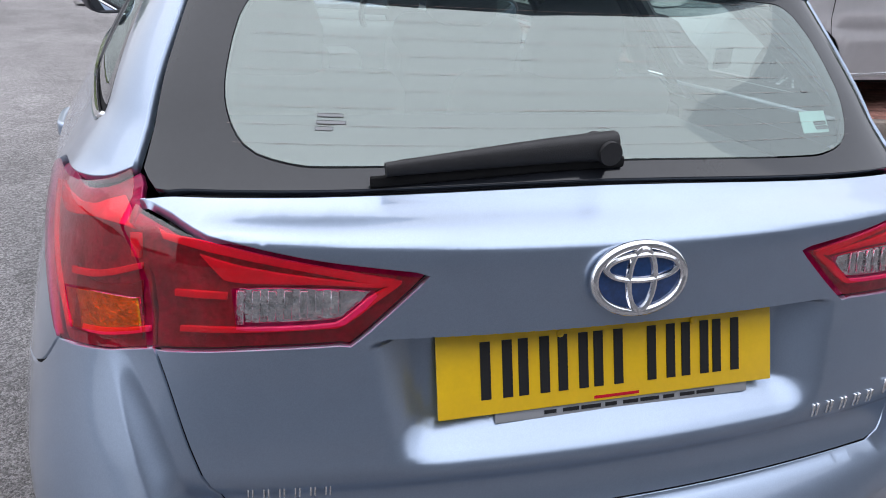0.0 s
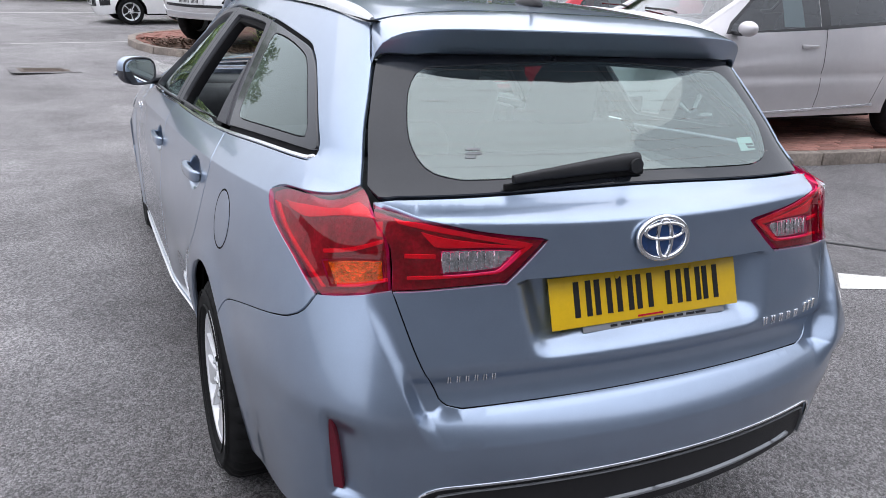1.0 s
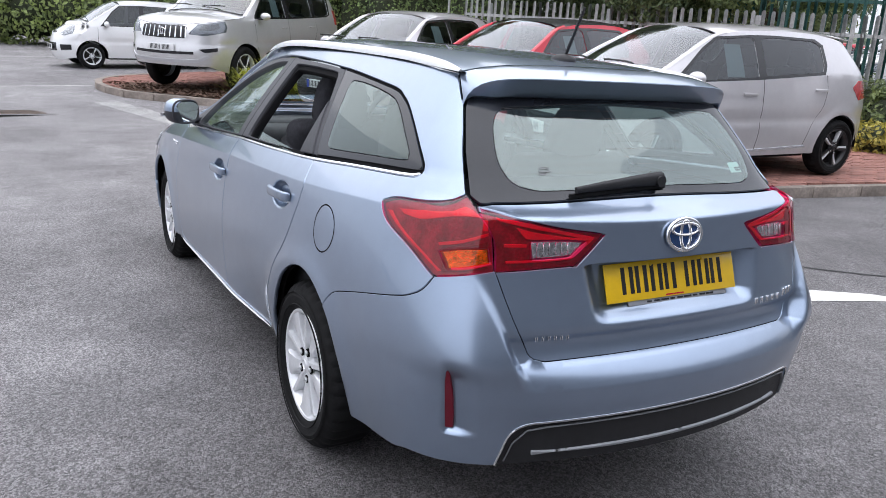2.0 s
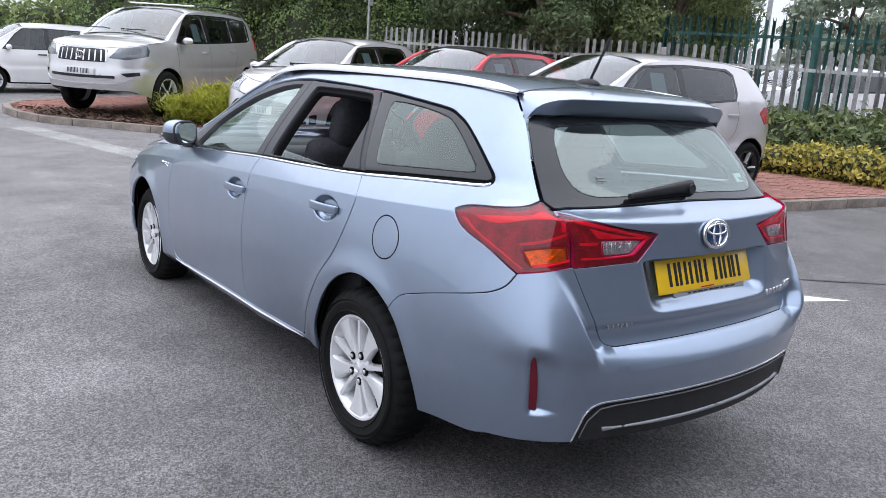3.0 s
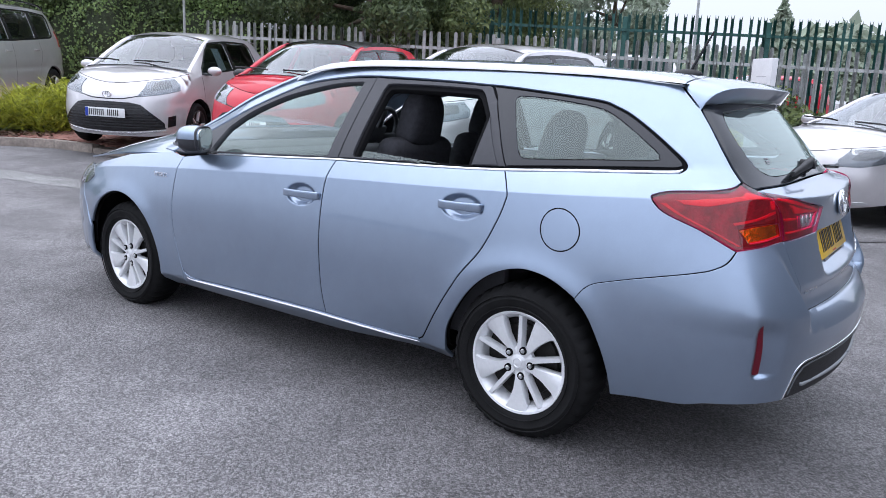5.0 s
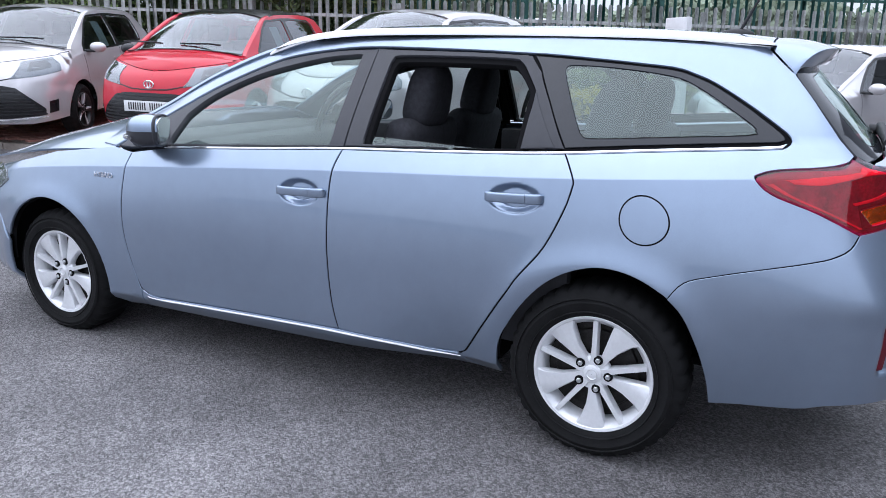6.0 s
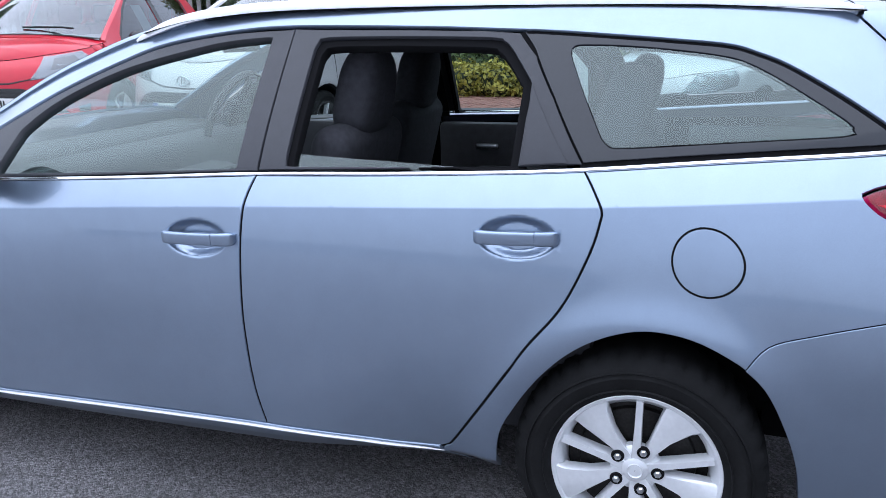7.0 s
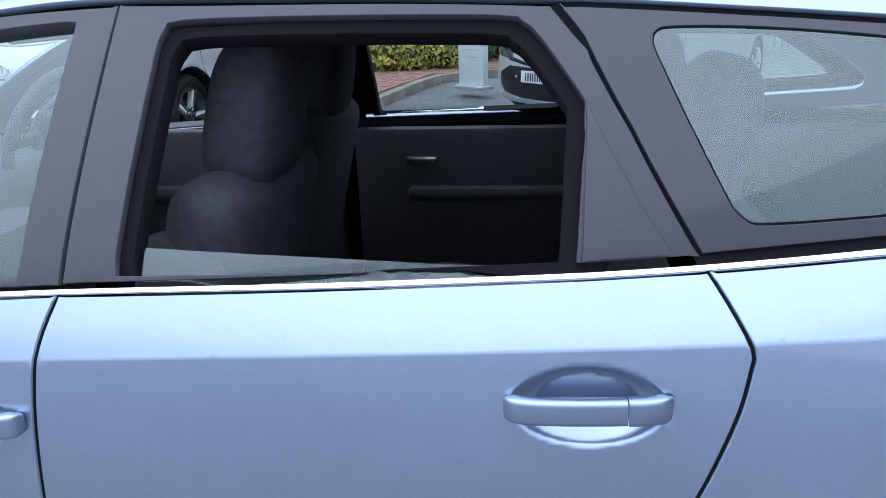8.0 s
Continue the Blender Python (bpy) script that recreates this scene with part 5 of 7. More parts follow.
# ---- the yard ----
def ground_z(x, y):
    """The yard lies level round the estate car and climbs gently beyond it."""
    s = 0.6 * x + 0.8 * y - 2.5
    return 0.02 + 0.045 * (s if s > 6 else math.log1p(math.exp(min(s, 30))) if s > -20 else 0)

# ---- the other parked cars ----
CARBLACK = material("gloss_black_plastic", (0.012, 0.012, 0.014), 0.25, 0, 30, .1)
LAMPGLASS = glass_material("headlamp_lens", (0.86, 0.89, 0.9), 0.0, 0.06, 1.1)
BRONZE = material("black_machined_alloy", (0.03, 0.03, 0.032), 0.35, 0.4)
LAMPGREY = material("grey_lamp_bowl", (.15, .155, .17), .22, .5, 30, .4, .004, 60)
TAILRED = material("tail_lamp_red", (0.42, 0.012, 0.02), 0.12, 0.0, 30, .2, coat=1.0)
PAPER = material("pale_blue_price_card", (.62, .74, .78), .8)
DASHGREY = material("cabin_grey", (.06, .06, .065), .8, 0, 12, .3)


SKINS = {}      # one skin for each make of car


def parked_car(name, label, at, turn, paint, spec, category="car"):
    """A car built from a few measures: local y ahead, origin on the ground under its middle."""
    x0, y0 = at
    car_ob = thing(name, label, category, "cars parked in the bays", at=(x0, y0, spec.get("base", .115) + ground_z(x0, y0)), turn=turn)
    lean = Vector((-.027, -.036, 1)) if x0 + y0 > 6 else Vector((0, 0, 1))
    car_ob.matrix_basis = Matrix.Translation(car_ob.location) @ Vector((0, 0, 1)).rotation_difference(lean).to_matrix().to_4x4() @ Matrix.Rotation(radians(turn), 4, "Z") @ Matrix.Scale(spec.get("scale", 1.0), 4)
    W, wb, tyre = spec["width"] / 2, spec["wheelbase"], spec["tyre"]
    rear, ahead = -wb / 2 - spec["tail"], wb / 2 + spec["nose"]
    belt, top, cant_z, cant_x = curve(spec["belt"]), curve(spec["top"]), curve(spec["edge"]), curve(spec["edge_x"])
    plan = curve([(rear, .86), (rear + .5, .955), (-.3, 1.0), (.6, 1.0), (ahead - .8, .98), (ahead - .3, .93), (ahead, .84)])
    nose_k, tail_k = curve(spec["nose_line"]), curve(spec["tail_line"])
    hubs = (-wb / 2, wb / 2)
    arch = tyre + .055
    mid_z = spec.get("mid", .62)

    def hw(y, z):
        y, z = np.broadcast_arrays(np.asarray(y, float), np.asarray(z, float))
        w = W * plan(y)
        b = np.minimum(belt(y), cant_z(y) + 0.0)
        a = np.clip((z - mid_z) / np.maximum(b - mid_z, .05), 0, 1)
        lo = np.clip((mid_z - z) / .42, 0, 2)
        x = np.where(z > mid_z, w * (1 - .055 * a ** 2.2), w * (1 - .045 * lo ** 2))
        x = x - .012 * np.exp(-((z - mid_z - .02) / .05) ** 2)
        v = np.clip((z - b) / np.maximum(cant_z(y) - b, .03), 0, 1.2)
        x = np.where(z > b, w * .945 - (w * .945 - np.minimum(cant_x(y), w * .94)) * v ** 1.15, x)
        for h in hubs:
            r = np.hypot(y - h, z - tyre)
            x = x + .018 * np.exp(-((r - arch) / .06) ** 2) * step01((b - z) / .1)
        return x

    bow = spec.get("bow", .30)
    tp, fp = -wb / 2 + .35, max(wb / 2 - .1, spec["cowl"] + .02)     # where the flank turns into tail and nose
    key = (id(spec["belt"]), spec["width"], spec["wheelbase"])
    sk = SKINS.get(key) or make_skin(hw, lambda x, z: rear + tail_k(z) + .22 * np.asarray(x) ** 2, lambda x, z: ahead - nose_k(z) - bow * np.asarray(x) ** 2,
                   curve([(.2, 8.), (1.0, 9.)]), tp, fp)
    SKINS[key] = sk
    tm, nm = tp - math.pi / 2, fp + math.pi / 2

    def ang(d):
        """Turn from the nose's middle to a point d metres to its side."""
        c = min(d, .7)
        return math.atan2(c, ahead - .05 - fp - bow * c * c) + max(0, d - .7) * 1.25

    def along(y):
        return y if tp <= y <= fp else fp + math.atan((y - fp) / (W * .97)) if y > fp else tp - math.atan((tp - y) / (W * .97))

    def hood(u):
        """Height of the bonnet's edge along the skin."""
        u = np.atleast_1d(np.asarray(u, float))
        z = np.full(u.shape, float(cant_z(fp)))
        for _ in range(30):
            z = .6 * z + .4 * np.maximum(cant_z(sk(u, z)[..., 1]), spec["nose_top"])
        return z

    def put(nm_, outline, mat, lab="", **kw):
        kw.setdefault("step", .07)
        for mir in (False, True):
            ob = skin_panel(nm_, sk, outline, mat, car_ob, lab, mirrored=mir, **kw)
        return ob

    def centre(nm_, half, mat, lab="", **kw):
        """half: outline in (distance from the nose's middle, z), closed by its mirror image."""
        kw.setdefault("step", .05)
        pts = [(nm - ang(d), z) for d, z in half]
        pts = pts + [(nm + ang(d), z) for d, z in half[::-1] if d > 1e-6]
        return skin_panel(nm_, sk, pts, mat, car_ob, lab, **kw)

    def arch_line(h, n=16):
        return [(along(h - arch * math.cos(t)), tyre + arch * math.sin(t)) for t in np.linspace(-.12, math.pi + .12, n)]

    low = spec.get("low", .2)
    cowl, header = spec["cowl"], spec["header"]
    tail_top = spec["tail_top"]
    lower = [(tm, low + .08), (tm + .8, low + .04), *arch_line(hubs[0]), *arch_line(hubs[1]), (nm - .7, low), (nm, low)]
    hood_u = np.linspace(along(cowl), nm - .004, 34)
    hood_z = hood(hood_u)
    upper = [*[(float(u), float(z)) for u, z in zip(hood_u[::-1], hood_z[::-1])], *[(u, float(belt(u))) for u in np.linspace(cowl - .01, -wb / 2, 24)], (tm + .7, tail_top), (tm, tail_top)]
    put("body_side", lower + upper, paint, step=.06, gap=0, depth=.01)
    # side windows in the cabin's flank
    wins = spec["windows"]
    cabin = [(tm, tail_top), (tm + .7, tail_top), *[(u, float(belt(u))) for u in np.linspace(-wb / 2, cowl, 16)], (cowl + .02, float(cant_z(cowl)))]
    cabin += [(u, float(cant_z(u))) for u in np.linspace(cowl, rear + .55, 20)] + [(tm + .75, spec["tail_roof"]), (tm, spec["tail_roof"] + .02)]
    put("cabin_side", cabin, paint, gap=0, holes=wins, depth=.012)
    for w in wins:
        put("side_window", w, DARKGLASS, "tinted side window", out=-.006, gap=-.004, depth=0)
    rim_w = spec["surround"]
    put("window_surround", rim_w, CARBLACK, "black window surround", holes=wins, out=.0015, gap=0, depth=.006)

    def sheet(nm_, a, b, n, mat, crown, lab="", lift=0.0, inset=0.0, bend=0.0):
        bm = bmesh.new()
        rows = []
        for j in range(n + 1):
            row = []
            for i in range(25):
                s = -1 + i / 12
                y = a + (b - a) * j / n
                zc = float(cant_z(y))
                xe = float(hw(y, zc)) - inset
                row.append(bm.verts.new((s * xe, y + bend * (1 - s * s), zc + (float(top(y)) - zc) * (1 - abs(s) ** crown) + lift)))
            rows.append(row)
        for p, q in zip(rows, rows[1:]):
            for i in range(24):
                bm.faces.new((p[i], p[i + 1], q[i + 1], q[i]))
        bmesh.ops.recalc_face_normals(bm, faces=bm.faces)
        if mat is not LAMPGLASS:
            bmesh.ops.solidify(bm, geom=bm.faces[:], thickness=.008)
        return part(nm_, bm, mat, car_ob, lab)

    sheet("roof", rear + .42, header, 14, spec.get("roof_paint", paint), 3.4)
    sheet("windscreen", header + .01, cowl - .02, 8, LAMPGLASS, 2.4, "clear windscreen", inset=.045, bend=.06).visible_shadow = False
    bm = bmesh.new()
    rows = []
    rim_line = []
    for u, z in zip(hood_u, hood_z):
        p = sk(u, z)
        xe, y = max(-float(p[0]) - .003, .004), float(p[1])
        rise = max(float(top(y)) - z, 0) * min(1, xe / .35)
        rim_line.append((xe, y, float(z)))
        rows.append([bm.verts.new((s * xe, y + .03 * (1 - s * s) * (z > hood_z[4]), z + .002 + rise * (1 - abs(s) ** 2.4))) for s in np.linspace(-1, 1, 25)])
    for p, q in zip(rows, rows[1:]):
        for i in range(24):
            bm.faces.new((p[i], p[i + 1], q[i + 1], q[i]))
    bmesh.ops.recalc_face_normals(bm, faces=bm.faces)
    part("bonnet", bm, paint, car_ob)
    for sx in (-1, 1):
        bm = bmesh.new()
        sweep(bm, [(sx * (x + .002), y, z + .001) for x, y, z in rim_line[1:-1]], oval(.0035, .003, 6))
        part("bonnet_gap", bm, SHUT, car_ob)
    bm = bmesh.new()
    sweep(bm, [(x, cowl + .03 * (1 - (x / W) ** 2), float(cant_z(cowl)) + (float(top(cowl)) - float(cant_z(cowl))) * (1 - abs(x / W) ** 2.4) + .001) for x in np.linspace(-W * .82, W * .82, 15)], oval(.03, .006, 8))
    part("cowl_strip", bm, CARBLACK, car_ob)
    for sx in (-1, 1):
        bm = bmesh.new()
        pts = [(sx * (float(hw(y, float(cant_z(y)))) - .025), y, float(cant_z(y)) + .004) for y in np.linspace(header - .1, cowl + .02, 10)]
        sweep(bm, pts, oval(.032, .016, 8))
        part("screen_pillar", bm, paint, car_ob)
        mirror = new("door_mirror")
        mirror.parent = car_ob
        bm = bmesh.new()
        bmesh.ops.create_uvsphere(bm, u_segments=16, v_segments=10, radius=1, matrix=Matrix.Translation((sx * (W + .07), cowl - .34, float(belt(cowl - .4)) + .075)) @ Matrix.Diagonal((.10, .058, .062, 1)))
        part("mirror_shell", bm, spec.get("mirror_paint", paint), mirror)
        bm = bmesh.new()
        box(bm, (.13, .08, .03), (sx * (W - .02), cowl - .34, float(belt(cowl - .4)) + .03), .01)
        part("mirror_foot", bm, CARBLACK, mirror)
        for u, z in spec["handles"]:
            p = sk(u, z)
            bm = bmesh.new()
            sweep(bm, smooth_path([(sx * (-p[0] + o), u + d, z) for d, o in ((.09, .004), (.06, .022), (-.06, .022), (-.09, .004))], .03), oval(.009, .014, 8, 3))
            part("door_handle", bm, spec.get("handle_paint", paint), car_ob)
    for u_line in spec["seams"]:
        put("door_seam", [(u - .003, z) for u, z in u_line] + [(u + .003, z) for u, z in u_line[::-1]], SHUT, out=.0015, gap=0, depth=0)
    for x, y, flip in ((-W + .115, -wb / 2, 0), (-W + .115, wb / 2, 0), (W - .115, -wb / 2, 1), (W - .115, wb / 2, 1)):
        wheel_on(car_ob, lambda w: wheel_parts(w, spec.get("alloy", ALLOY), tyre, tyre * .67, .195, spec.get("spokes", "twist"), spec.get("second_spoke", BRONZE)), x, y, tyre, flip)
    bm = bmesh.new()
    box(bm, (W * 1.72, wb - 2 * arch, .16), (0, 0, low + .10), .02)
    box(bm, (W * 1.1, wb + 1.1, .2), (0, 0, low + .18), .02)
    part("floor_pan", bm, SHUT, car_ob)
    for h in hubs:
        for sx in (-1, 1):
            bm = bmesh.new()
            rows = [[bm.verts.new((sx * w, h + (arch - .012) * math.cos(t), tyre + (arch - .012) * math.sin(t))) for w in (W * .6, W * .95)] for t in np.linspace(0, math.pi, 13)]
            for p, q in zip(rows, rows[1:]):
                bm.faces.new((p[0], p[1], q[1], q[0]))
            part("wheel_arch_liner", bm, SHUT, car_ob)
    # cabin: dashboard and seats
    bz = float(belt(0))
    bm = bmesh.new()
    box(bm, (W * 1.6, .5, .22), (0, cowl - .3, bz - .07), .06)
    part("dashboard", bm, DASHGREY, car_ob)
    for sx in (-1, 1):
        for y in (header - .55, header - 1.35):
            seat = new("seat")
            seat.parent = car_ob
            cushion("backrest", .46, .14, .58, pose(sx * W * .42, y, bz - .17, 14, 0, 0), seat)
            cushion("headrest", .26, .10, .2, pose(sx * W * .42, y - .11, bz + .21, 12, 0, 0), seat, round_=.045)
    # wipers
    for sx in (-.45, .25):
        bm = bmesh.new()
        zc = float(top(cowl - .1))
        sweep(bm, [(sx, cowl + .02, zc + .01), (sx + .15, cowl - .02, zc + .02), (sx + .52, cowl - .04, zc + .015)], oval(.008, .01, 6))
        part("wiper", bm, CARBLACK, car_ob)
    # front plate with bars
    pz = spec["plate_z"]
    py = float(sk(nm, pz)[1]) + .012
    plate = new("number_plate")
    plate.parent = car_ob
    bm = bmesh.new()
    box(bm, (.52, .01, .111), (0, py, pz), .002)
    part("plate_face", bm, PLATEWHITE, plate, "white plate")
    for xk in (-.19, -.138, -.086, -.034, .052, .104, .156):
        bm = bmesh.new()
        for off in (-.013, .013):
            box(bm, (.013, .002, .075), (-xk + off, py + .0062, pz))
        part("dark_bar", bm, INK, plate, smooth=False)
    if spec.get("blue_band"):
        bm = bmesh.new()
        box(bm, (.04, .002, .105), (.237, py + .006, pz))
        part("blue_bar", bm, material("blue_band", (.02, .05, .35), .4), plate, smooth=False)
    for half, mat, lab, out_ in spec["face"]:
        centre("grille" if mat is CARBLACK else "bumper_trim", half, mat, lab, out=out_, depth=.008, gap=0)
    for d0, zin, d1, zout, zmid in spec["lamps"]:
        ds = np.linspace(d0 + .3 * (d1 - d0), d1, 9)
        tops = hood([nm - ang(d) for d in ds]) - .014
        poly = [(d0, zin)] + [(float(d), float(z)) for d, z in zip(ds, tops)] + [(d1 + .03, float(tops[-1] + zout) / 2), (d1, zout), ((d0 + d1) / 2, zmid)]
        q = [(nm - ang(d), z) for d, z in poly]
        put("headlamp", q, LAMPGREY, "grey headlamp with bright inner reflector", out=.002, depth=.006, gap=0, step=.05)
        inner = [(nm - ang(d * .5 + .5 * sum(p[0] for p in poly) / len(poly)), z * .5 + .5 * sum(p[1] for p in poly) / len(poly)) for d, z in poly]
        put("headlamp_bezel", inner, CARBLACK, out=.004, depth=.002, gap=0, step=.05)
        put("headlamp_lens", q, LAMPGLASS, out=.010, depth=.004, gap=0, step=.05)
    for poly in spec.get("fogs", ()):
        put("fog_lamp", [(nm - ang(d), z) for d, z in poly], CARBLACK, "black fog lamp recess", out=.004, depth=.006, gap=0, step=.05)
    bm = bmesh.new()
    bz_, bw = spec["badge"]
    by = float(sk(nm, bz_)[1]) + .012
    sweep(bm, [(bw * math.cos(t), by, bz_ + bw * .68 * math.sin(t)) for t in np.linspace(0, 2 * math.pi, 25)[:-1]], oval(.008, .008, 6), closed=True, up=(0, 1, 0))
    sweep(bm, [(bw * .3 * math.cos(t), by, bz_ + bw * .6 * math.sin(t)) for t in np.linspace(0, 2 * math.pi, 21)[:-1]], oval(.006, .006, 6), closed=True, up=(0, 1, 0))
    part("front_badge", bm, CHROME, car_ob, "chrome oval badge")
    put("tail_lamp", [(tm + d, z) for d, z in spec["tail_lamps"]], TAILRED, "red tail lamp", out=.004, depth=.01, gap=0)
    for z in spec.get("slats", ()):
        w = .37 + (.58 - z) * 1.12
        centre("grille_bar", [(0, z), (w, z), (w + .006, z - .013), (0, z - .013)], PLASTIC, out=.009, depth=.006, gap=0)
    if spec.get("sill"):
        put("sill_strip", [(-.78, .325), (.84, .285), (.84, .30), (-.76, .345)], CHROME, "bright sill strip", out=.006, depth=.006, gap=0)
    # price card behind a side window
    if spec.get("card"):
        (u, z) = spec["card"]
        skin_panel("price_card", sk, [(u - .11, z - .15), (u + .11, z - .15), (u + .09, z + .15), (u - .11, z + .15)], PAPER, car_ob, "pale blue price card", out=-.02, depth=.002, gap=0)
    return car_ob, sk, put, centre


for sx in (False, True):
    lamp = [(2.95, .745), (3.0, .785), (3.2, .80), (3.45, .765), (3.75, .70), (3.6, .665), (3.25, .675), (3.02, .70)]
    skin_panel("headlamp", S, lamp, LAMPGREY, car, "grey headlamp under a clear lens", out=.002, depth=.004, gap=0, mirrored=sx)
    skin_panel("headlamp_lens", S, lamp, LAMPGLASS, car, out=.008, depth=.004, gap=0, mirrored=sx)


HATCH = dict(
    width=1.695, wheelbase=2.51, tyre=.298, tail=.72, nose=.83, mid=.60, low=.19,
    belt=[(-1.8, 1.08), (-1.2, 1.05), (0, .985), (.9, .93), (1.4, .90), (2.1, .78)],
    top=[(-1.86, 1.40), (-1.4, 1.465), (-.6, 1.51), (.1, 1.50), (.42, 1.46), (.8, 1.29), (1.22, 1.06), (1.28, 1.035), (1.6, .985), (1.9, .90), (2.1, .80)],
    edge=[(-1.86, 1.36), (-1.4, 1.41), (-.6, 1.455), (.1, 1.44), (.42, 1.39), (.8, 1.22), (1.22, 1.0), (1.28, .975), (1.6, .915), (1.9, .83), (2.1, .72)],
    edge_x=[(-1.86, .50), (-1.2, .56), (.1, .585), (.42, .60), (.8, .66), (1.22, .72), (1.28, .74), (1.6, .75), (2.1, .60)],
    nose_line=[(.15, .10), (.3, .03), (.45, .0), (.62, .03), (.75, .09), (.9, .30)],
    tail_line=[(.2, .06), (.45, .0), (.7, .02), (.95, .10), (1.15, .24), (1.45, .50)],
    cowl=1.27, header=.42, nose_top=.765, tail_top=1.02, tail_roof=1.36, bow=.40,
    windows=[[(.98, .965), (.95, 1.02), (.62, 1.27), (.45, 1.355), (.02, 1.385), (-.02, 1.36), (.0, 1.02)],
             [(-.10, 1.03), (-.11, 1.37), (-.3, 1.39), (-.85, 1.375), (-1.0, 1.33), (-.97, 1.16), (-.93, 1.09), (-.88, 1.075)]],
    surround=[(1.02, .955), (.96, 1.04), (.66, 1.27), (.47, 1.375), (.0, 1.405), (-.3, 1.41), (-.9, 1.395), (-1.06, 1.34), (-1.02, 1.14), (-.95, 1.055), (0, .995)],
    handles=[(.13, .86), (-.88, .90)],
    seams=[[(-.06, 1.0), (-.05, .8), (-.05, .45), (-.03, .30)], [(1.05, .93), (1.07, .7), (1.02, .4), (.98, .30)], [(-.98, 1.05), (-1.0, .9), (-.95, .75), (-.80, .55), (-.72, .32)]],
    plate_z=.48, blue_band=True, badge=(.70, .055), slats=(.59, .555, .52, .485, .45, .415, .38, .345, .31),
    face=[([(0, .615), (.28, .61), (.40, .585), (.66, .36), (.66, .29), (.3, .255), (0, .25)], CARBLACK, "black mesh grille", .004),
          ([(0, .235), (.3, .24), (.66, .275), (.70, .265), (.3, .212), (0, .207)], CHROME, "bright bumper strip", .006),
          ([(0, .652), (.2, .658), (.42, .70), (.42, .694), (.2, .648), (0, .642)], CARBLACK, "dark nose joint", .003)],
    lamps=[(.36, .678, .90, .765, .712)],
    fogs=[[(.70, .44), (.80, .46), (.80, .33), (.70, .31)]],
    tail_lamps=[(.70, .98), (.92, 1.0), (1.02, .93), (.92, .80), (.74, .82)],
)
SUV = dict(
    width=1.885, wheelbase=2.79, tyre=.385, tail=.95, nose=1.02, mid=.80, low=.45,
    belt=[(-2.3, 1.27), (-1.2, 1.24), (0, 1.215), (.9, 1.195), (1.5, 1.17), (2.4, 1.08)],
    top=[(-2.3, 1.74), (-1.9, 1.80), (-.8, 1.845), (.1, 1.84), (.42, 1.80), (.8, 1.62), (1.22, 1.36), (1.28, 1.33), (1.8, 1.27), (2.2, 1.20), (2.45, 1.10)],
    edge=[(-2.3, 1.69), (-1.9, 1.745), (-.8, 1.785), (.1, 1.78), (.42, 1.735), (.8, 1.56), (1.22, 1.28), (1.28, 1.25), (1.8, 1.19), (2.2, 1.12), (2.45, 1.00)],
    edge_x=[(-2.3, .63), (-1.2, .68), (.1, .69), (.42, .70), (.8, .76), (1.22, .83), (1.28, .85), (1.8, .86), (2.45, .74)],
    nose_line=[(.35, .10), (.5, .03), (.65, .0), (.85, .04), (1.0, .06), (1.1, .12)],
    tail_line=[(.4, .05), (.6, .0), (1.0, .03), (1.2, .06), (1.5, .18), (1.75, .30)],
    cowl=1.27, header=.42, nose_top=1.06, tail_top=1.22, tail_roof=1.68, bow=.24,
    windows=[[(1.02, 1.235), (1.0, 1.27), (.66, 1.58), (.48, 1.69), (.10, 1.715), (.06, 1.69), (.08, 1.26)],
             [(-.04, 1.265), (-.06, 1.70), (-.2, 1.72), (-.85, 1.715), (-.9, 1.69), (-.86, 1.29)],
             [(-1.0, 1.30), (-1.02, 1.70), (-1.15, 1.715), (-1.7, 1.68), (-1.72, 1.62), (-1.6, 1.34), (-1.5, 1.315)]],
    surround=[(1.06, 1.225), (1.03, 1.28), (.69, 1.59), (.5, 1.705), (.1, 1.735), (-.8, 1.74), (-1.2, 1.73), (-1.75, 1.70), (-1.78, 1.62), (-1.64, 1.33), (-1.5, 1.29), (0, 1.235)],
    handles=[(.20, 1.08), (-.80, 1.10)],
    seams=[[(.02, 1.22), (.02, .9), (.02, .48)], [(1.08, 1.18), (1.08, .8), (1.0, .48)], [(-.96, 1.22), (-1.0, 1.05), (-.85, .75), (-.80, .48)]],
    plate_z=.735, badge=(.98, .075), base=.115,
    face=[([(0, 1.075), (.38, 1.075), (.45, 1.06), (.41, .885), (0, .875)], CARBLACK, "black grille with bright bars", .006),
          ([(0, .67), (.55, .68), (.55, .64), (0, .63)], CARBLACK, "black lower intake", .006),
          ([(0, .545), (.6, .56), (.75, .64), (.77, .60), (.62, .51), (0, .50)], SATIN, "silver skid strip", .006)],
    lamps=[(.47, .95, .98, 1.0, .935)],
    fogs=[[(.64, .72), (.86, .75), (.86, .70), (.72, .67)]],
    tail_lamps=[(.74, 1.42), (.82, 1.42), (.86, 1.15), (.74, 1.13)], card=(.35, 1.42),
)
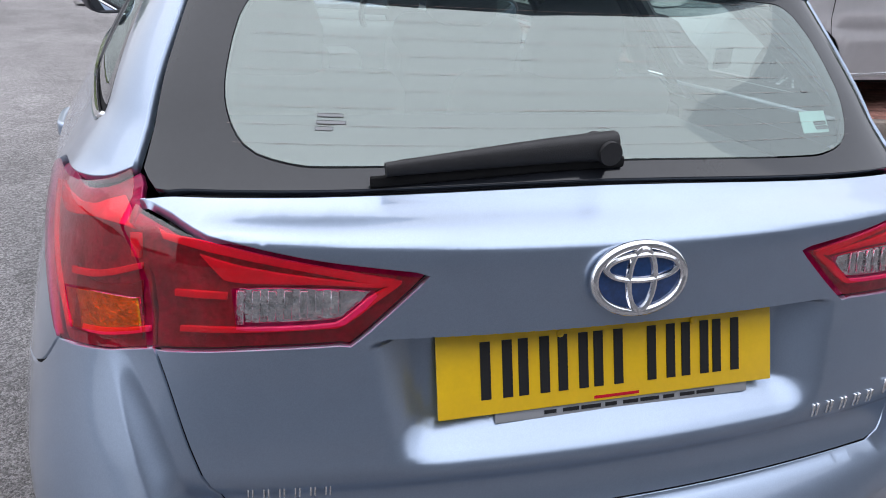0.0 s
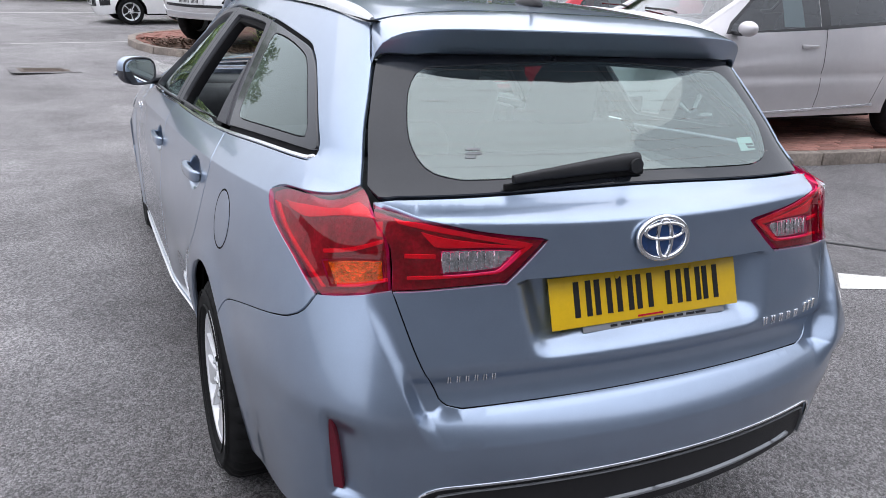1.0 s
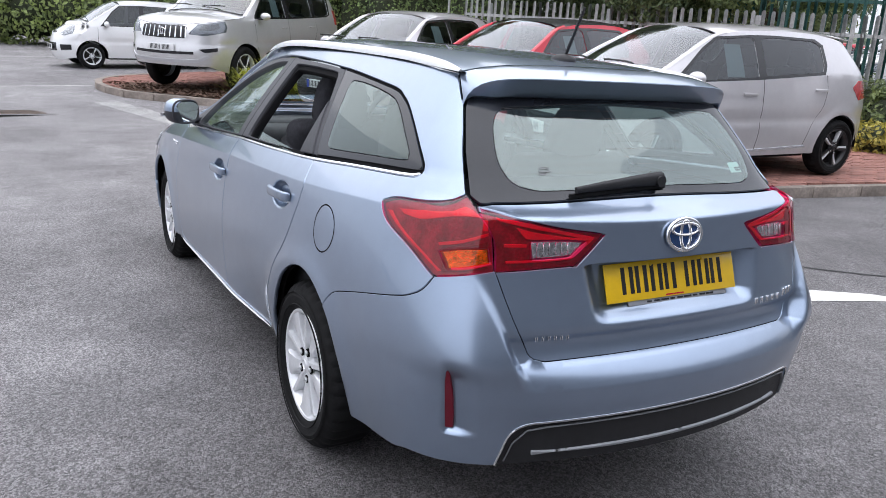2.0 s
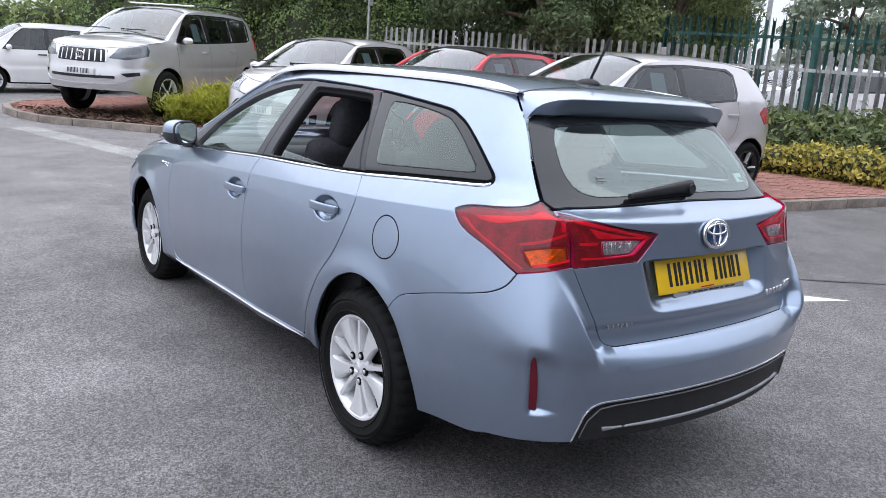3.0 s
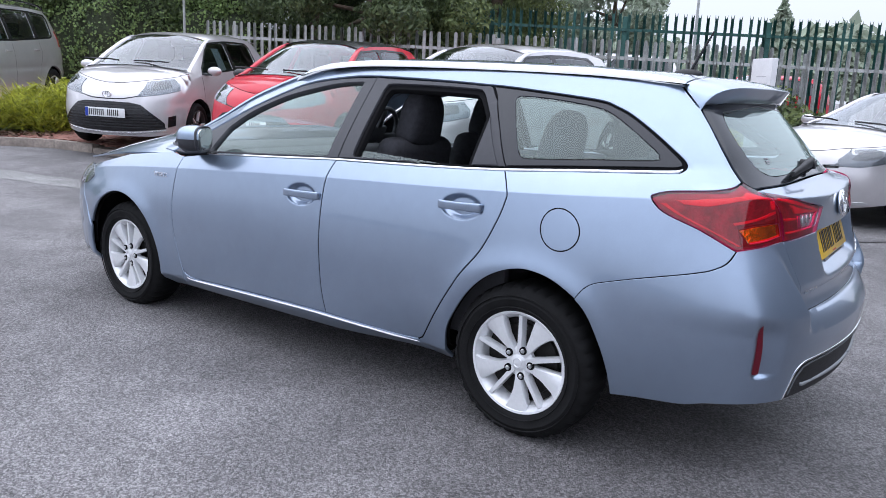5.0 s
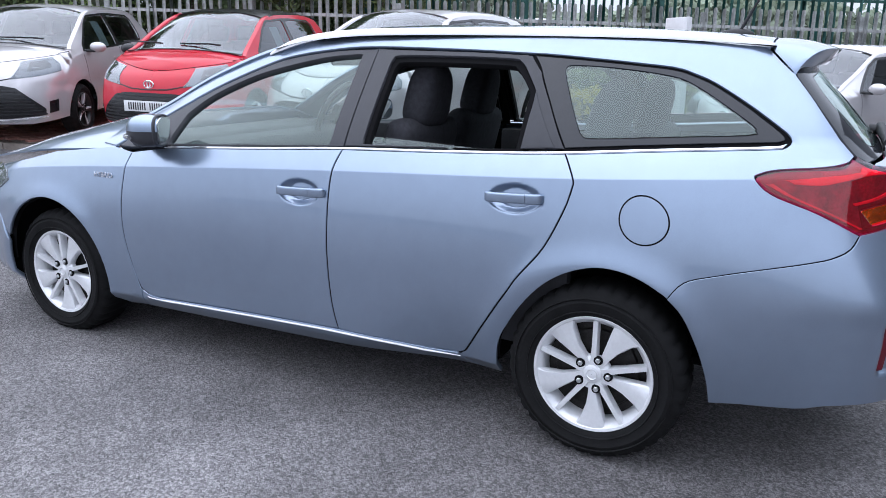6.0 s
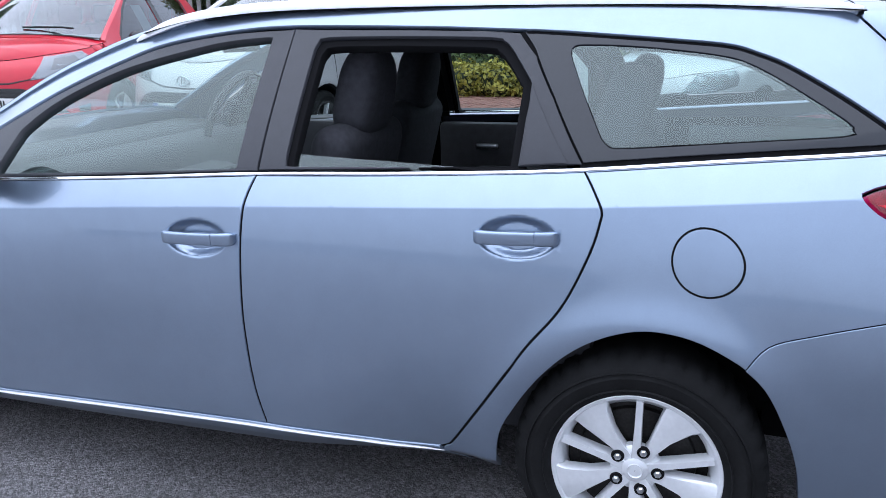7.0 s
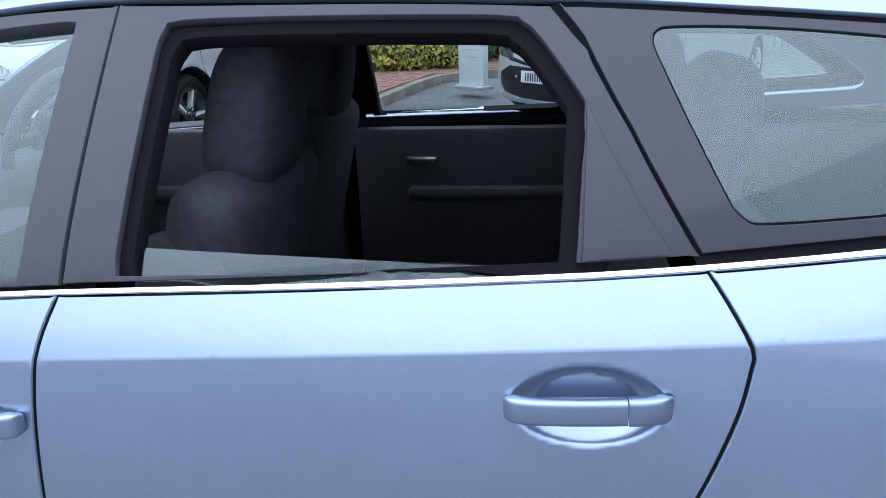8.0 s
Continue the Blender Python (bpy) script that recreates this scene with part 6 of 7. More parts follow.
SALOON = dict(HATCH, slats=(), width=1.79, wheelbase=2.64, tyre=.315, tail=.75, nose=.93, mid=.58, base=.03,
    belt=[(-2.0, 1.03), (-1.2, 1.0), (0, .95), (.9, .91), (1.4, .875), (2.3, .76)],
    top=[(-2.0, 1.28), (-1.5, 1.37), (-.6, 1.43), (.1, 1.425), (.45, 1.385), (.85, 1.20), (1.28, 1.0), (1.34, .98), (1.7, .925), (2.05, .84), (2.28, .745)],
    edge=[(-2.0, 1.24), (-1.5, 1.32), (-.6, 1.375), (.1, 1.365), (.45, 1.31), (.85, 1.13), (1.28, .945), (1.34, .925), (1.7, .86), (2.05, .785), (2.28, .67)],
    cowl=1.33, header=.45, nose_top=.72, plate_z=.47, badge=(.655, .055), blue_band=False, bow=.40,
    windows=[[(1.0, .94), (.66, 1.20), (.48, 1.275), (.04, 1.305), (0, 1.28), (.02, .985)], [(-.10, .99), (-.11, 1.29), (-.3, 1.31), (-.85, 1.29), (-1.05, 1.24), (-1.0, 1.1), (-.93, 1.04)]],
    surround=[(1.06, .93), (.68, 1.21), (.5, 1.295), (0, 1.325), (-.3, 1.33), (-.9, 1.31), (-1.11, 1.25), (-1.04, 1.09), (-.95, 1.02), (0, .965)],
    face=[([(0, .55), (.45, .55), (.60, .47), (.62, .34), (.56, .28), (.3, .25), (0, .25)], CARBLACK, "black lower grille", .004),
          ([(0, .235), (.35, .24), (.74, .27), (.80, .25), (.35, .20), (0, .195)], SATIN, "bright bumper strip", .006),
          ([(0, .585), (.2, .59), (.48, .635), (.48, .60), (.2, .565), (0, .565)], CARBLACK, "black upper grille", .004)],
    lamps=[(.40, .61, .93, .70, .625)], fogs=[])
CITY = dict(HATCH, slats=(), width=1.64, wheelbase=2.30, tyre=.29, tail=.62, nose=.72, base=0.0,
    belt=[(-1.7, .99), (-1.0, .97), (0, .95), (.8, .93), (1.2, .92), (1.9, .82)],
    top=[(-1.75, 1.48), (-1.3, 1.53), (-.5, 1.55), (.1, 1.54), (.42, 1.50), (.75, 1.33), (1.1, 1.10), (1.16, 1.07), (1.4, 1.03), (1.65, .97), (1.85, .86)],
    edge=[(-1.75, 1.43), (-1.3, 1.47), (-.5, 1.495), (.1, 1.48), (.42, 1.43), (.75, 1.26), (1.1, 1.04), (1.16, 1.01), (1.4, .96), (1.65, .90), (1.85, .78)],
    cowl=1.15, header=.42, nose_top=.82, tail_top=1.0, tail_roof=1.42, plate_z=.46, badge=(.75, .05), blue_band=False,
    windows=[[(.88, .965), (.6, 1.27), (.44, 1.39), (.06, 1.415), (.02, 1.39), (.04, .985)], [(-.06, .99), (-.07, 1.40), (-.25, 1.42), (-.8, 1.40), (-.86, 1.36), (-.84, 1.0)], [(-.94, 1.01), (-.96, 1.38), (-1.1, 1.39), (-1.35, 1.34), (-1.3, 1.1), (-1.22, 1.03)]],
    surround=[(.92, .955), (.63, 1.28), (.46, 1.41), (0, 1.435), (-.8, 1.42), (-1.2, 1.405), (-1.41, 1.36), (-1.35, 1.09), (-1.25, 1.0), (0, .965)],
    handles=[(.12, .86), (-.82, .87)], seams=[[(-.01, .96), (-.01, .3)], [(.98, .93), (1.0, .6), (.92, .3)], [(-.88, .96), (-.9, .75), (-.68, .45), (-.66, .3)]],
    face=[([(0, .55), (.34, .55), (.36, .38), (0, .36)], CARBLACK, "black lower grille", .004), ([(0, .80), (.2, .80), (.2, .765), (0, .76)], CARBLACK, "black upper grille", .004)],
    lamps=[(.40, .74, .80, .78, .72)], fogs=[[(.48, .52), (.76, .53), (.76, .42), (.5, .40)]],
    tail_lamps=[(.70, 1.36), (.84, 1.38), (.86, 1.02), (.72, 1.0)], mirror_paint=WHITE, handle_paint=CARBLACK)

suv, suv_skin, _, suv_face = parked_car("off_roader", "silver off-road vehicle with bright grille bars, parked on a kerbed bay", (2.50, 13.0), 130, SILVER, dict(SUV, scale=1.035))
for d in (.06, .15, .24, .33, .40):
    for s in (-1, 1):
        p0, p1 = suv_skin(1.295 + math.pi / 2 - s * d, .895), suv_skin(1.295 + math.pi / 2 - s * d, 1.06)
        bm = bmesh.new()
        rod(bm, Vector(p0) + Vector((0, .012, 0)), Vector(p1) + Vector((0, .012, 0)), .014, .014, 8)
        part("grille_bar", bm, CHROME, suv, "chrome grille bar")
for sx in (-1, 1):
    bm = bmesh.new()
    sweep(bm, smooth_path([(sx * .62, y, z) for y, z in ((-1.75, 1.79), (-1.6, 1.85), (-.9, 1.89), (-.2, 1.885), (-.05, 1.85))], .1), oval(.022, .016, 8))
    part("roof_rail", bm, CARBLACK, suv, "black roof rail")
bm = bmesh.new()
sweep(bm, [(x, .1, 1.88) for x in np.linspace(-.66, .66, 5)], oval(.03, .014, 8))
part("roof_bar", bm, SATIN, suv, "silver roof bar")
parked_car("hatchback", "pale silver hatchback with black grille, parked nose out on brick paving", (4.06, 9.0), 119, PEARL, dict(HATCH, card=(.30, 1.16), scale=1.035, alloy=BRONZE, second_spoke=ALLOY))
parked_car("hatchback", "red hatchback with a black roof, parked nose out on brick paving", (4.90, 6.55), 105.5, RED, dict(HATCH, scale=1.035, card=(.30, 1.16), roof_paint=CARBLACK, mirror_paint=CARBLACK, blue_band=False))
parked_car("hatchback", "pale silver hatchback with dark alloys, beside the clipped shrubs", (5.2, 3.9), 87, PEARL, dict(HATCH, card=(.28, 1.17), sill=True, scale=1.07, alloy=BRONZE, second_spoke=ALLOY))
parked_car("family_hatchback", "pale silver family hatchback facing out beside an information board", (7.67, -.66), 60, PEARL, SALOON)
parked_car("city_car", "white city car with upright red tail lamps on the roadway", (1.05, 18.0), 97, WHITE, CITY)

parked_car("off_roader", "white van-like vehicle standing behind the fences", (16.0, 7.4), 70, WHITE, dict(SUV, base=0.0))
far_red = parked_car("hatchback", "red hatchback parked beyond the fences", (18.3, 3.9), 62, RED, dict(HATCH, base=0.0))[0]
copy_thing(far_red, pose(16.6, 10.9, ground_z(16.6, 10.9), 0, 0, 62))

bm = bmesh.new()
xs = [-400, -120, -40, -15, *np.linspace(-8, 20, 57), 40, 120, 400]
ys = [-400, -120, -40, -15, *np.linspace(-8, 34, 85), 60, 140, 400]
vs = [[bm.verts.new((x, y, ground_z(min(max(x, -15), 25), min(max(y, -15), 40)))) for x in xs] for y in ys]
for a, b in zip(vs, vs[1:]):
    for i in range(len(xs) - 1):
        bm.faces.new((a[i], a[i + 1], b[i + 1], b[i]))
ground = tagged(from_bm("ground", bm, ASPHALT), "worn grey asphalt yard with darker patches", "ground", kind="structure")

CONCRETE = material("weathered_kerb_stone", (0.235, 0.198, 0.17), 0.85, 0, 6, .28, .002, 90, spread=.12)
BRICK = material("red_brown_block_paving", (0.30, 0.145, 0.115), 0.85, 0, 9, .22, .0015, 120, spread=.25)
MORTAR = material("sandy_joint", (0.16, 0.13, 0.11), 0.95, 0, 20, .3, .002, 200)
LINE = material("worn_white_road_paint", (0.62, 0.61, 0.58), 0.75, 0, 14, .18, .001, 150)
IRON = material("rusty_cast_iron", (0.10, 0.075, 0.06), 0.6, .5, 14, .4, .002, 120)
GALV = material("weathered_galvanised_steel", (0.40, 0.415, 0.41), 0.6, .3, 5, .22, .0006, 120, spread=.14)
GREENSTEEL = material("dark_green_coated_steel", (0.035, 0.115, 0.10), 0.5, .1, 6, .2, 0, 0, spread=.15)
BARK = material("brown_bark", (0.10, 0.075, 0.055), 0.9, 0, 12, .35, .008, 40)
CHIPS = material("bark_chippings", (0.14, 0.085, 0.06), 0.9, 0, 25, .45)


def leaf_material(name, color, spread=.35, hue=(1, 1, 1)):
    """Leaves that differ from one to the next in brightness and a little in hue; some light passes through."""
    m = bpy.data.materials.new(name)
    m.use_nodes = True
    nt = m.node_tree
    b = nt.nodes["Principled BSDF"]
    b.inputs["Roughness"].default_value = .55
    b.inputs["Subsurface Weight"].default_value = 0
    geo = nt.nodes.new("ShaderNodeNewGeometry")
    mix = nt.nodes.new("ShaderNodeMix")
    mix.data_type = "RGBA"
    mix.inputs[6].default_value = (*[c * (1 - spread) for c in color], 1)
    mix.inputs[7].default_value = (*[c * (1 + spread) * h for c, h in zip(color, hue)], 1)
    nt.links.new(geo.outputs["Random Per Island"], mix.inputs["Factor"])
    nt.links.new(mix.outputs[2], b.inputs["Base Color"])
    tr = nt.nodes.new("ShaderNodeBsdfTranslucent")
    nt.links.new(mix.outputs[2], tr.inputs[0])
    add = nt.nodes.new("ShaderNodeMixShader")
    add.inputs[0].default_value = .3
    nt.links.new(b.outputs[0], add.inputs[1])
    nt.links.new(tr.outputs[0], add.inputs[2])
    nt.links.new(add.outputs[0], nt.nodes["Material Output"].inputs[0])
    return m


LEAF_DARK = leaf_material("dark_evergreen_leaf", (0.095, 0.14, 0.068), .5, (1.2, 1.1, .95))
LEAF_IVY = leaf_material("ivy_leaf", (0.17, 0.26, 0.105), .5, (1.2, 1.1, .9))
LEAF_HEDGE = leaf_material("clipped_hedge_leaf", (0.20, 0.27, 0.10), .4, (1.2, 1.1, .9))
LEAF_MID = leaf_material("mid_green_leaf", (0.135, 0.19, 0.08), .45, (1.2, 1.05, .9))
LEAF_GOLD = leaf_material("golden_variegated_leaf", (0.33, 0.31, 0.07), .5, (1.25, 1.15, 1.0))
LEAF_LIME = leaf_material("yellow_green_juniper", (0.34, 0.38, 0.06), .4, (1.2, 1.1, .8))
# distance haze is mixed into this leaf colour, paler and greyer than nearby leaves
LEAF_FAR_HAZE = leaf_material("hazy_far_leaf", (0.31, 0.36, 0.27), .35)


def leaves(name, blobs, n, size, mat, parent=None, label="", long=1.8, seed=1, droop=0.0, shell=.55):
    """A cloud of n small bent leaves in the outer part of ellipsoid blobs (centre, radii)."""
    rng = np.random.default_rng(seed)
    vol = np.array([r[0] * r[1] * r[2] for _, r in blobs]) ** .67
    pick = rng.choice(len(blobs), n, p=vol / vol.sum())
    c = np.array([b[0] for b in blobs], float)[pick]
    r = np.array([b[1] for b in blobs], float)[pick]
    d = rng.normal(size=(n, 3))
    d /= np.linalg.norm(d, axis=1, keepdims=True)
    q = shell + (1 - shell) * rng.random(n) ** .6
    lump = 1 + .16 * np.sin(d[:, 0] * 7 + pick * 2.1) * np.sin(d[:, 1] * 6 + pick) + .10 * np.sin(d[:, 2] * 11 + pick * .7)
    p = c + d * r * (q * lump)[:, None]
    keep = np.array([x[2] > ground_z(x[0], x[1]) + .02 for x in p])
    p, d = p[keep], d[keep]
    n = len(p)
    nor = d + rng.normal(size=(n, 3)) * .7
    nor /= np.linalg.norm(nor, axis=1, keepdims=True)
    ax = np.cross(nor, rng.normal(size=(n, 3)))
    ax[:, 2] -= droop
    ax /= np.linalg.norm(ax, axis=1, keepdims=True) + 1e-9
    side = np.cross(nor, ax)
    s = size * (.6 + .8 * rng.random(n))[:, None]
    v = np.stack([p - ax * s * .5 * long, p + side * s * .5 + nor * s * .12, p + ax * s * .5 * long, p - side * s * .5 + nor * s * .12], 1).reshape(-1, 3)
    f = np.arange(4 * n).reshape(-1, 4)
    me = bpy.data.meshes.new(name)
    me.from_pydata(v.tolist(), [], f.tolist())
    me.materials.append(mat)
    ob = new(name, me)
    if parent:
        ob.parent = parent
    if label:
        tagged(ob, label)
    return ob


def blob_wall(a, b, height, depth, n, seed, base=0.0):
    """Overlapping blobs along a line, for a hedge."""
    rng = random.Random(seed)
    out = []
    for k in range(n):
        q = (k + rng.uniform(-.2, .2)) / max(1, n - 1)
        x, y = a[0] + (b[0] - a[0]) * q, a[1] + (b[1] - a[1]) * q
        h = height * rng.uniform(.85, 1.1)
        out.append(((x + rng.uniform(-.1, .1), y + rng.uniform(-.1, .1), ground_z(x, y) + base + h * .45), (depth * rng.uniform(.8, 1.15), depth * rng.uniform(.8, 1.15), h * .55)))
    return out


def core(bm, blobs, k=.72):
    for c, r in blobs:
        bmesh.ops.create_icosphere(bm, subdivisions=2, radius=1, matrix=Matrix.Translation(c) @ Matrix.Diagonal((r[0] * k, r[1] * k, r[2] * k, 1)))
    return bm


# dark colour of the solid cores: carries the shade inside the foliage
TWIG_SHADE = material("shaded_twigs", (0.04, 0.05, 0.026), .95, 0, 8, .4, .02, 20)


def hedge(name, label, blobs, n, size, mat, seed, category="hedge", long=1.8, shell=.55):
    ob = thing(name, label, category)
    leaves("foliage", blobs, n, size, mat, ob, seed=seed, long=long, shell=shell)
    part("inner_growth", core(bmesh.new(), blobs), TWIG_SHADE, ob)
    return ob


# kerb: separate stones along a smooth line
KERB = [tuple(p) for p in smooth_path([(1.6, 15.3), (.6, 14.7), (-.05, 14.05), (-.27, 13.2), (-.15, 12.2), (.14, 11.5), (.79, 10.85), (1.51, 10.08), (2.1, 9.5), (2.38, 8.6), (2.75, 7.0), (3.2, 5.2), (3.6, 3.9),
                                       (4.1, 3.05), (4.8, 2.76), (5.8, 2.6), (7.0, 2.35), (8.2, 2.15), (8.9, 1.95), (9.6, 1.2), (11.0, -1.2)], .1)]
kerb = tagged(new("kerb"), "weathered pale concrete kerb stones", "kerb", kind="structure")
run_len, last = 0.0, 0
for i in range(1, len(KERB)):
    run_len += math.dist(KERB[i], KERB[i - 1])
    if run_len > .6 or i == len(KERB) - 1:
        a, b = KERB[last], KERB[i]
        bm = bmesh.new()
        L = math.dist(a, b)
        low_ = .075 if 2.3 < a[0] < 3.4 and a[1] < 9 else .115
        box(bm, (L - .008, .13, low_ + .1), (0, 0, low_ / 2 - .05), .012)
        mx, my = (a[0] + b[0]) / 2, (a[1] + b[1]) / 2
        ob = part("kerb_stone", bm, CONCRETE, kerb)
        tilt = math.atan2(ground_z(*b) - ground_z(*a), L)
        ob.matrix_basis = Matrix.Translation((mx, my, ground_z(mx, my))) @ Matrix.Rotation(math.atan2(b[1] - a[1], b[0] - a[0]), 4, "Z") @ Matrix.Rotation(-tilt, 4, "Y")
        run_len, last = 0.0, i

# raised bay: bed of jointing sand, block paving on it
FENCE_A, FENCE_B = Vector((4.6, 17.8)), Vector((14.2, -4.65))
inner = [p for p in KERB]
bay = np.array(inner + [(13.0, -2.0), (11.4, 2.2), (9.2, 7.3), (7.2, 12.0), (5.2, 16.5)])
bm = bmesh.new()
gx, gy = np.meshgrid(np.arange(-.4, 13, .4), np.arange(-2, 17, .4))
pts = np.stack([gx, gy], -1).reshape(-1, 2)
pts = pts[inside(bay, pts)]
from mathutils.geometry import delaunay_2d_cdt
allp = np.concatenate([bay, pts])
res = delaunay_2d_cdt([Vector(p) for p in allp], [(i, (i + 1) % len(bay)) for i in range(len(bay))], [], 1, 1e-6)
vv = [bm.verts.new((p[0], p[1], ground_z(p[0], p[1]) + .085)) for p in res[0]]
for f in res[2]:
    bm.faces.new([vv[i] for i in f])
bmesh.ops.recalc_face_normals(bm, faces=bm.faces)
paving = tagged(from_bm("pavement", bm, MORTAR), "raised bay of red-brown block paving", "pavement", kind="structure")

# island planting: chippings, juniper, shrubs along the fence
bed_c = np.array([(.35, 12.6), (.9, 11.6), (1.5, 10.9), (2.1, 10.3)])
rng = np.random.default_rng(5)
n = 5200
q = rng.random(n) * (len(bed_c) - 1)
k = q.astype(int)
ctr = bed_c[k] + (bed_c[np.minimum(k + 1, 3)] - bed_c[k]) * (q - k)[:, None] + rng.normal(size=(n, 2)) * .38
ctr = ctr[inside(np.array(KERB + [(5, 14)]), ctr)]
ctr = np.array([c for c in ctr if min((c[0] - p[0]) ** 2 + (c[1] - p[1]) ** 2 for p in KERB[::2]) > .02])
vlist, flist = [], []
for cx, cy in ctr:
    a = rng.random() * 6.28
    l, w = .018 + .03 * rng.random(), .008 + .012 * rng.random()
    z = ground_z(cx, cy) + .105 + .03 * rng.random()
    t = rng.normal(size=2) * .3
    for sx, sy in ((-1, -1), (1, -1), (1, 1), (-1, 1)):
        dx, dy = sx * l * math.cos(a) - sy * w * math.sin(a), sx * l * math.sin(a) + sy * w * math.cos(a)
        vlist.append((cx + dx, cy + dy, z + t[0] * dx + t[1] * dy))
    flist.append(tuple(range(len(vlist) - 4, len(vlist))))
me = bpy.data.meshes.new("bark_chippings")
me.from_pydata(vlist, [], flist)
me.materials.append(CHIPS)
tagged(new("bark_chippings", me), "brown bark chippings in the planted bed", "mulch", kind="stuff")

bush = thing("juniper_bush", "low spreading yellow-green juniper bush beside the kerb", "bush")
blobs = [((cx, cy, ground_z(cx, cy) + h), (a, b, c)) for cx, cy, h, a, b, c in ((2.33 + (d_[0] - 2.33) * 1.3 + .38, 10.85 + (d_[1] - 10.85) * 1.1 - .12, d_[2] * .86, d_[3] * .86, d_[4] * .84, d_[5] * .84) for d_ in ((1.85, 10.85, .34, .40, .40, .30), (2.2, 10.75, .42, .42, .42, .34), (2.6, 10.75, .50, .42, .42, .38), (2.85, 11.1, .58, .42, .45, .42), (2.35, 11.2, .48, .45, .45, .38), (2.25, 10.5, .26, .42, .25, .24)))]
leaves("needles", blobs, 9000, .035, LEAF_LIME, bush, long=4.5, seed=3, shell=.35)
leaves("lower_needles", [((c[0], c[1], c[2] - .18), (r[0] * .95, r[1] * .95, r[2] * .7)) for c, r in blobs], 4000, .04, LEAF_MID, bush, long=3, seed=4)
vlist, flist = [], []
for k in range(3600):
    (c, r) = blobs[k % len(blobs)]
    a, up_ = rng.random() * 6.28, .05 + .6 * rng.random()
    base = np.array(c) + np.array((math.cos(a) * r[0], math.sin(a) * r[1], 0)) * .55 + np.array((0, 0, r[2] * .3))
    d = np.array((math.cos(a), math.sin(a), up_ * .9))
    d /= np.linalg.norm(d)
    s = np.array((-math.sin(a), math.cos(a), 0)) * .006
    base = base + rng.normal(size=3) * np.array((.16, .16, .08))
    tip = base + d * (.20 + .26 * rng.random()) - np.array((0, 0, .03))
    midp = base + d * .16 + np.array((0, 0, .02))
    i0 = len(vlist)
    vlist += [base - s, base + s, midp + s, midp - s, tip]
    flist += [(i0, i0 + 1, i0 + 2, i0 + 3), (i0 + 3, i0 + 2, i0 + 4)]
me = bpy.data.meshes.new("sprays")
me.from_pydata([tuple(v) for v in vlist], [], flist)
me.materials.append(LEAF_LIME)
new("sprays", me).parent = bush
part("inner_growth", core(bmesh.new(), blobs, .6), TWIG_SHADE, bush)

hedge("green_shrubs", "leafy green shrubs growing along the steel fence", blob_wall((10.2, 4.9), (11.3, 1.5), 1.15, .62, 8, 11) + blob_wall((9.9, 4.5), (10.8, 1.7), .95, .5, 7, 12), 17000, .052, LEAF_MID, 21, "shrub", 2.5)
hedge("golden_shrubs", "golden variegated low shrubs edging the paving", blob_wall((8.95, 4.5), (9.75, 2.1), .62, .42, 7, 13), 8000, .045, LEAF_GOLD, 22, "shrub", 1.6)
hedge("ivy_hedge", "tall dense ivy-clad hedge behind the parked vehicles", blob_wall((3.0, 19.4), (8.6, 13.2), 3.1, .95, 10, 14) + blob_wall((3.4, 19.8), (9.0, 13.6), 2.0, .9, 9, 15, base=1.9), 76000, .05, LEAF_IVY, 23, long=1.3, shell=.7)
hedge("clipped_hedge", "broad rounded green hedge beyond the roadway", blob_wall((-8.0, 29.5), (6.5, 23.0), 2.5, 1.5, 15, 16), 26000, .09, LEAF_HEDGE, 24, shell=.75)

# palisade fences
def pale(bm, h, w, tips):
    """One pressed steel pale with a ridge down its middle and a split or rounded head."""
    prof = ((-w / 2, 0), (-w * .18, .012), (w * .18, .012), (w / 2, 0))
    rows = [[bm.verts.new((x, y * s, z)) for x, y in prof] for z, s in ((.06, 1), (h - (.16 if tips else .035), 1))]
    head = [bm.verts.new((x * (1.0 if tips else .72), y, h - ((.0 if i in (0, 3) else .07) if tips else (.012 if i in (0, 3) else 0)))) for i, (x, y) in enumerate(prof)]
    rows.append(head)
    for a, b in zip(rows, rows[1:]):
        for i in range(3):
            bm.faces.new((a[i], a[i + 1], b[i + 1], b[i]))
    bmesh.ops.solidify(bm, geom=bm.faces[:], thickness=.004)
    return bm


def palisade(name, label, a, b, height, pitch, mat, rails, tips, w=.068):
    ob = thing(name, label, "fence", kind="structure")
    d = (b - a)
    L = d.length
    d = d / L
    ang = math.atan2(d.y, d.x)
    bm = pale(bmesh.new(), height, w, tips)
    first = part("pale", bm, mat, ob, smooth=False)
    rng = random.Random(8)
    n = int(L / pitch)
    for k in range(n):
        p = a + d * (k * pitch)
        o = first if k == 0 else new("pale", first.data)
        o.parent = ob
        o.matrix_basis = pose(p.x, p.y, ground_z(p.x, p.y) + rng.uniform(-.01, .01), 0, rng.uniform(-.6, .6), math.degrees(ang))
    for h in rails:
        bm = bmesh.new()
        pts = [(a + d * s) for s in np.linspace(0, L, 14)]
        sweep(bm, [(p.x + .03 * d.y * -1, p.y + .03 * d.x, ground_z(p.x, p.y) + h) for p in pts], [(-.02, -.028), (.02, -.028), (.02, .028), (-.02, .028)])
        part("rail", bm, mat, ob, smooth=False)
    for s in np.arange(.6, L, 2.75):
        p = a + d * s
        bm = bmesh.new()
        box(bm, (.10, .055, height * .96), (0, .07, height * .48), .004)
        o = part("post", bm, mat, ob, smooth=False)
        o.matrix_basis = pose(p.x, p.y, ground_z(p.x, p.y), 0, 0, math.degrees(ang))
    return ob


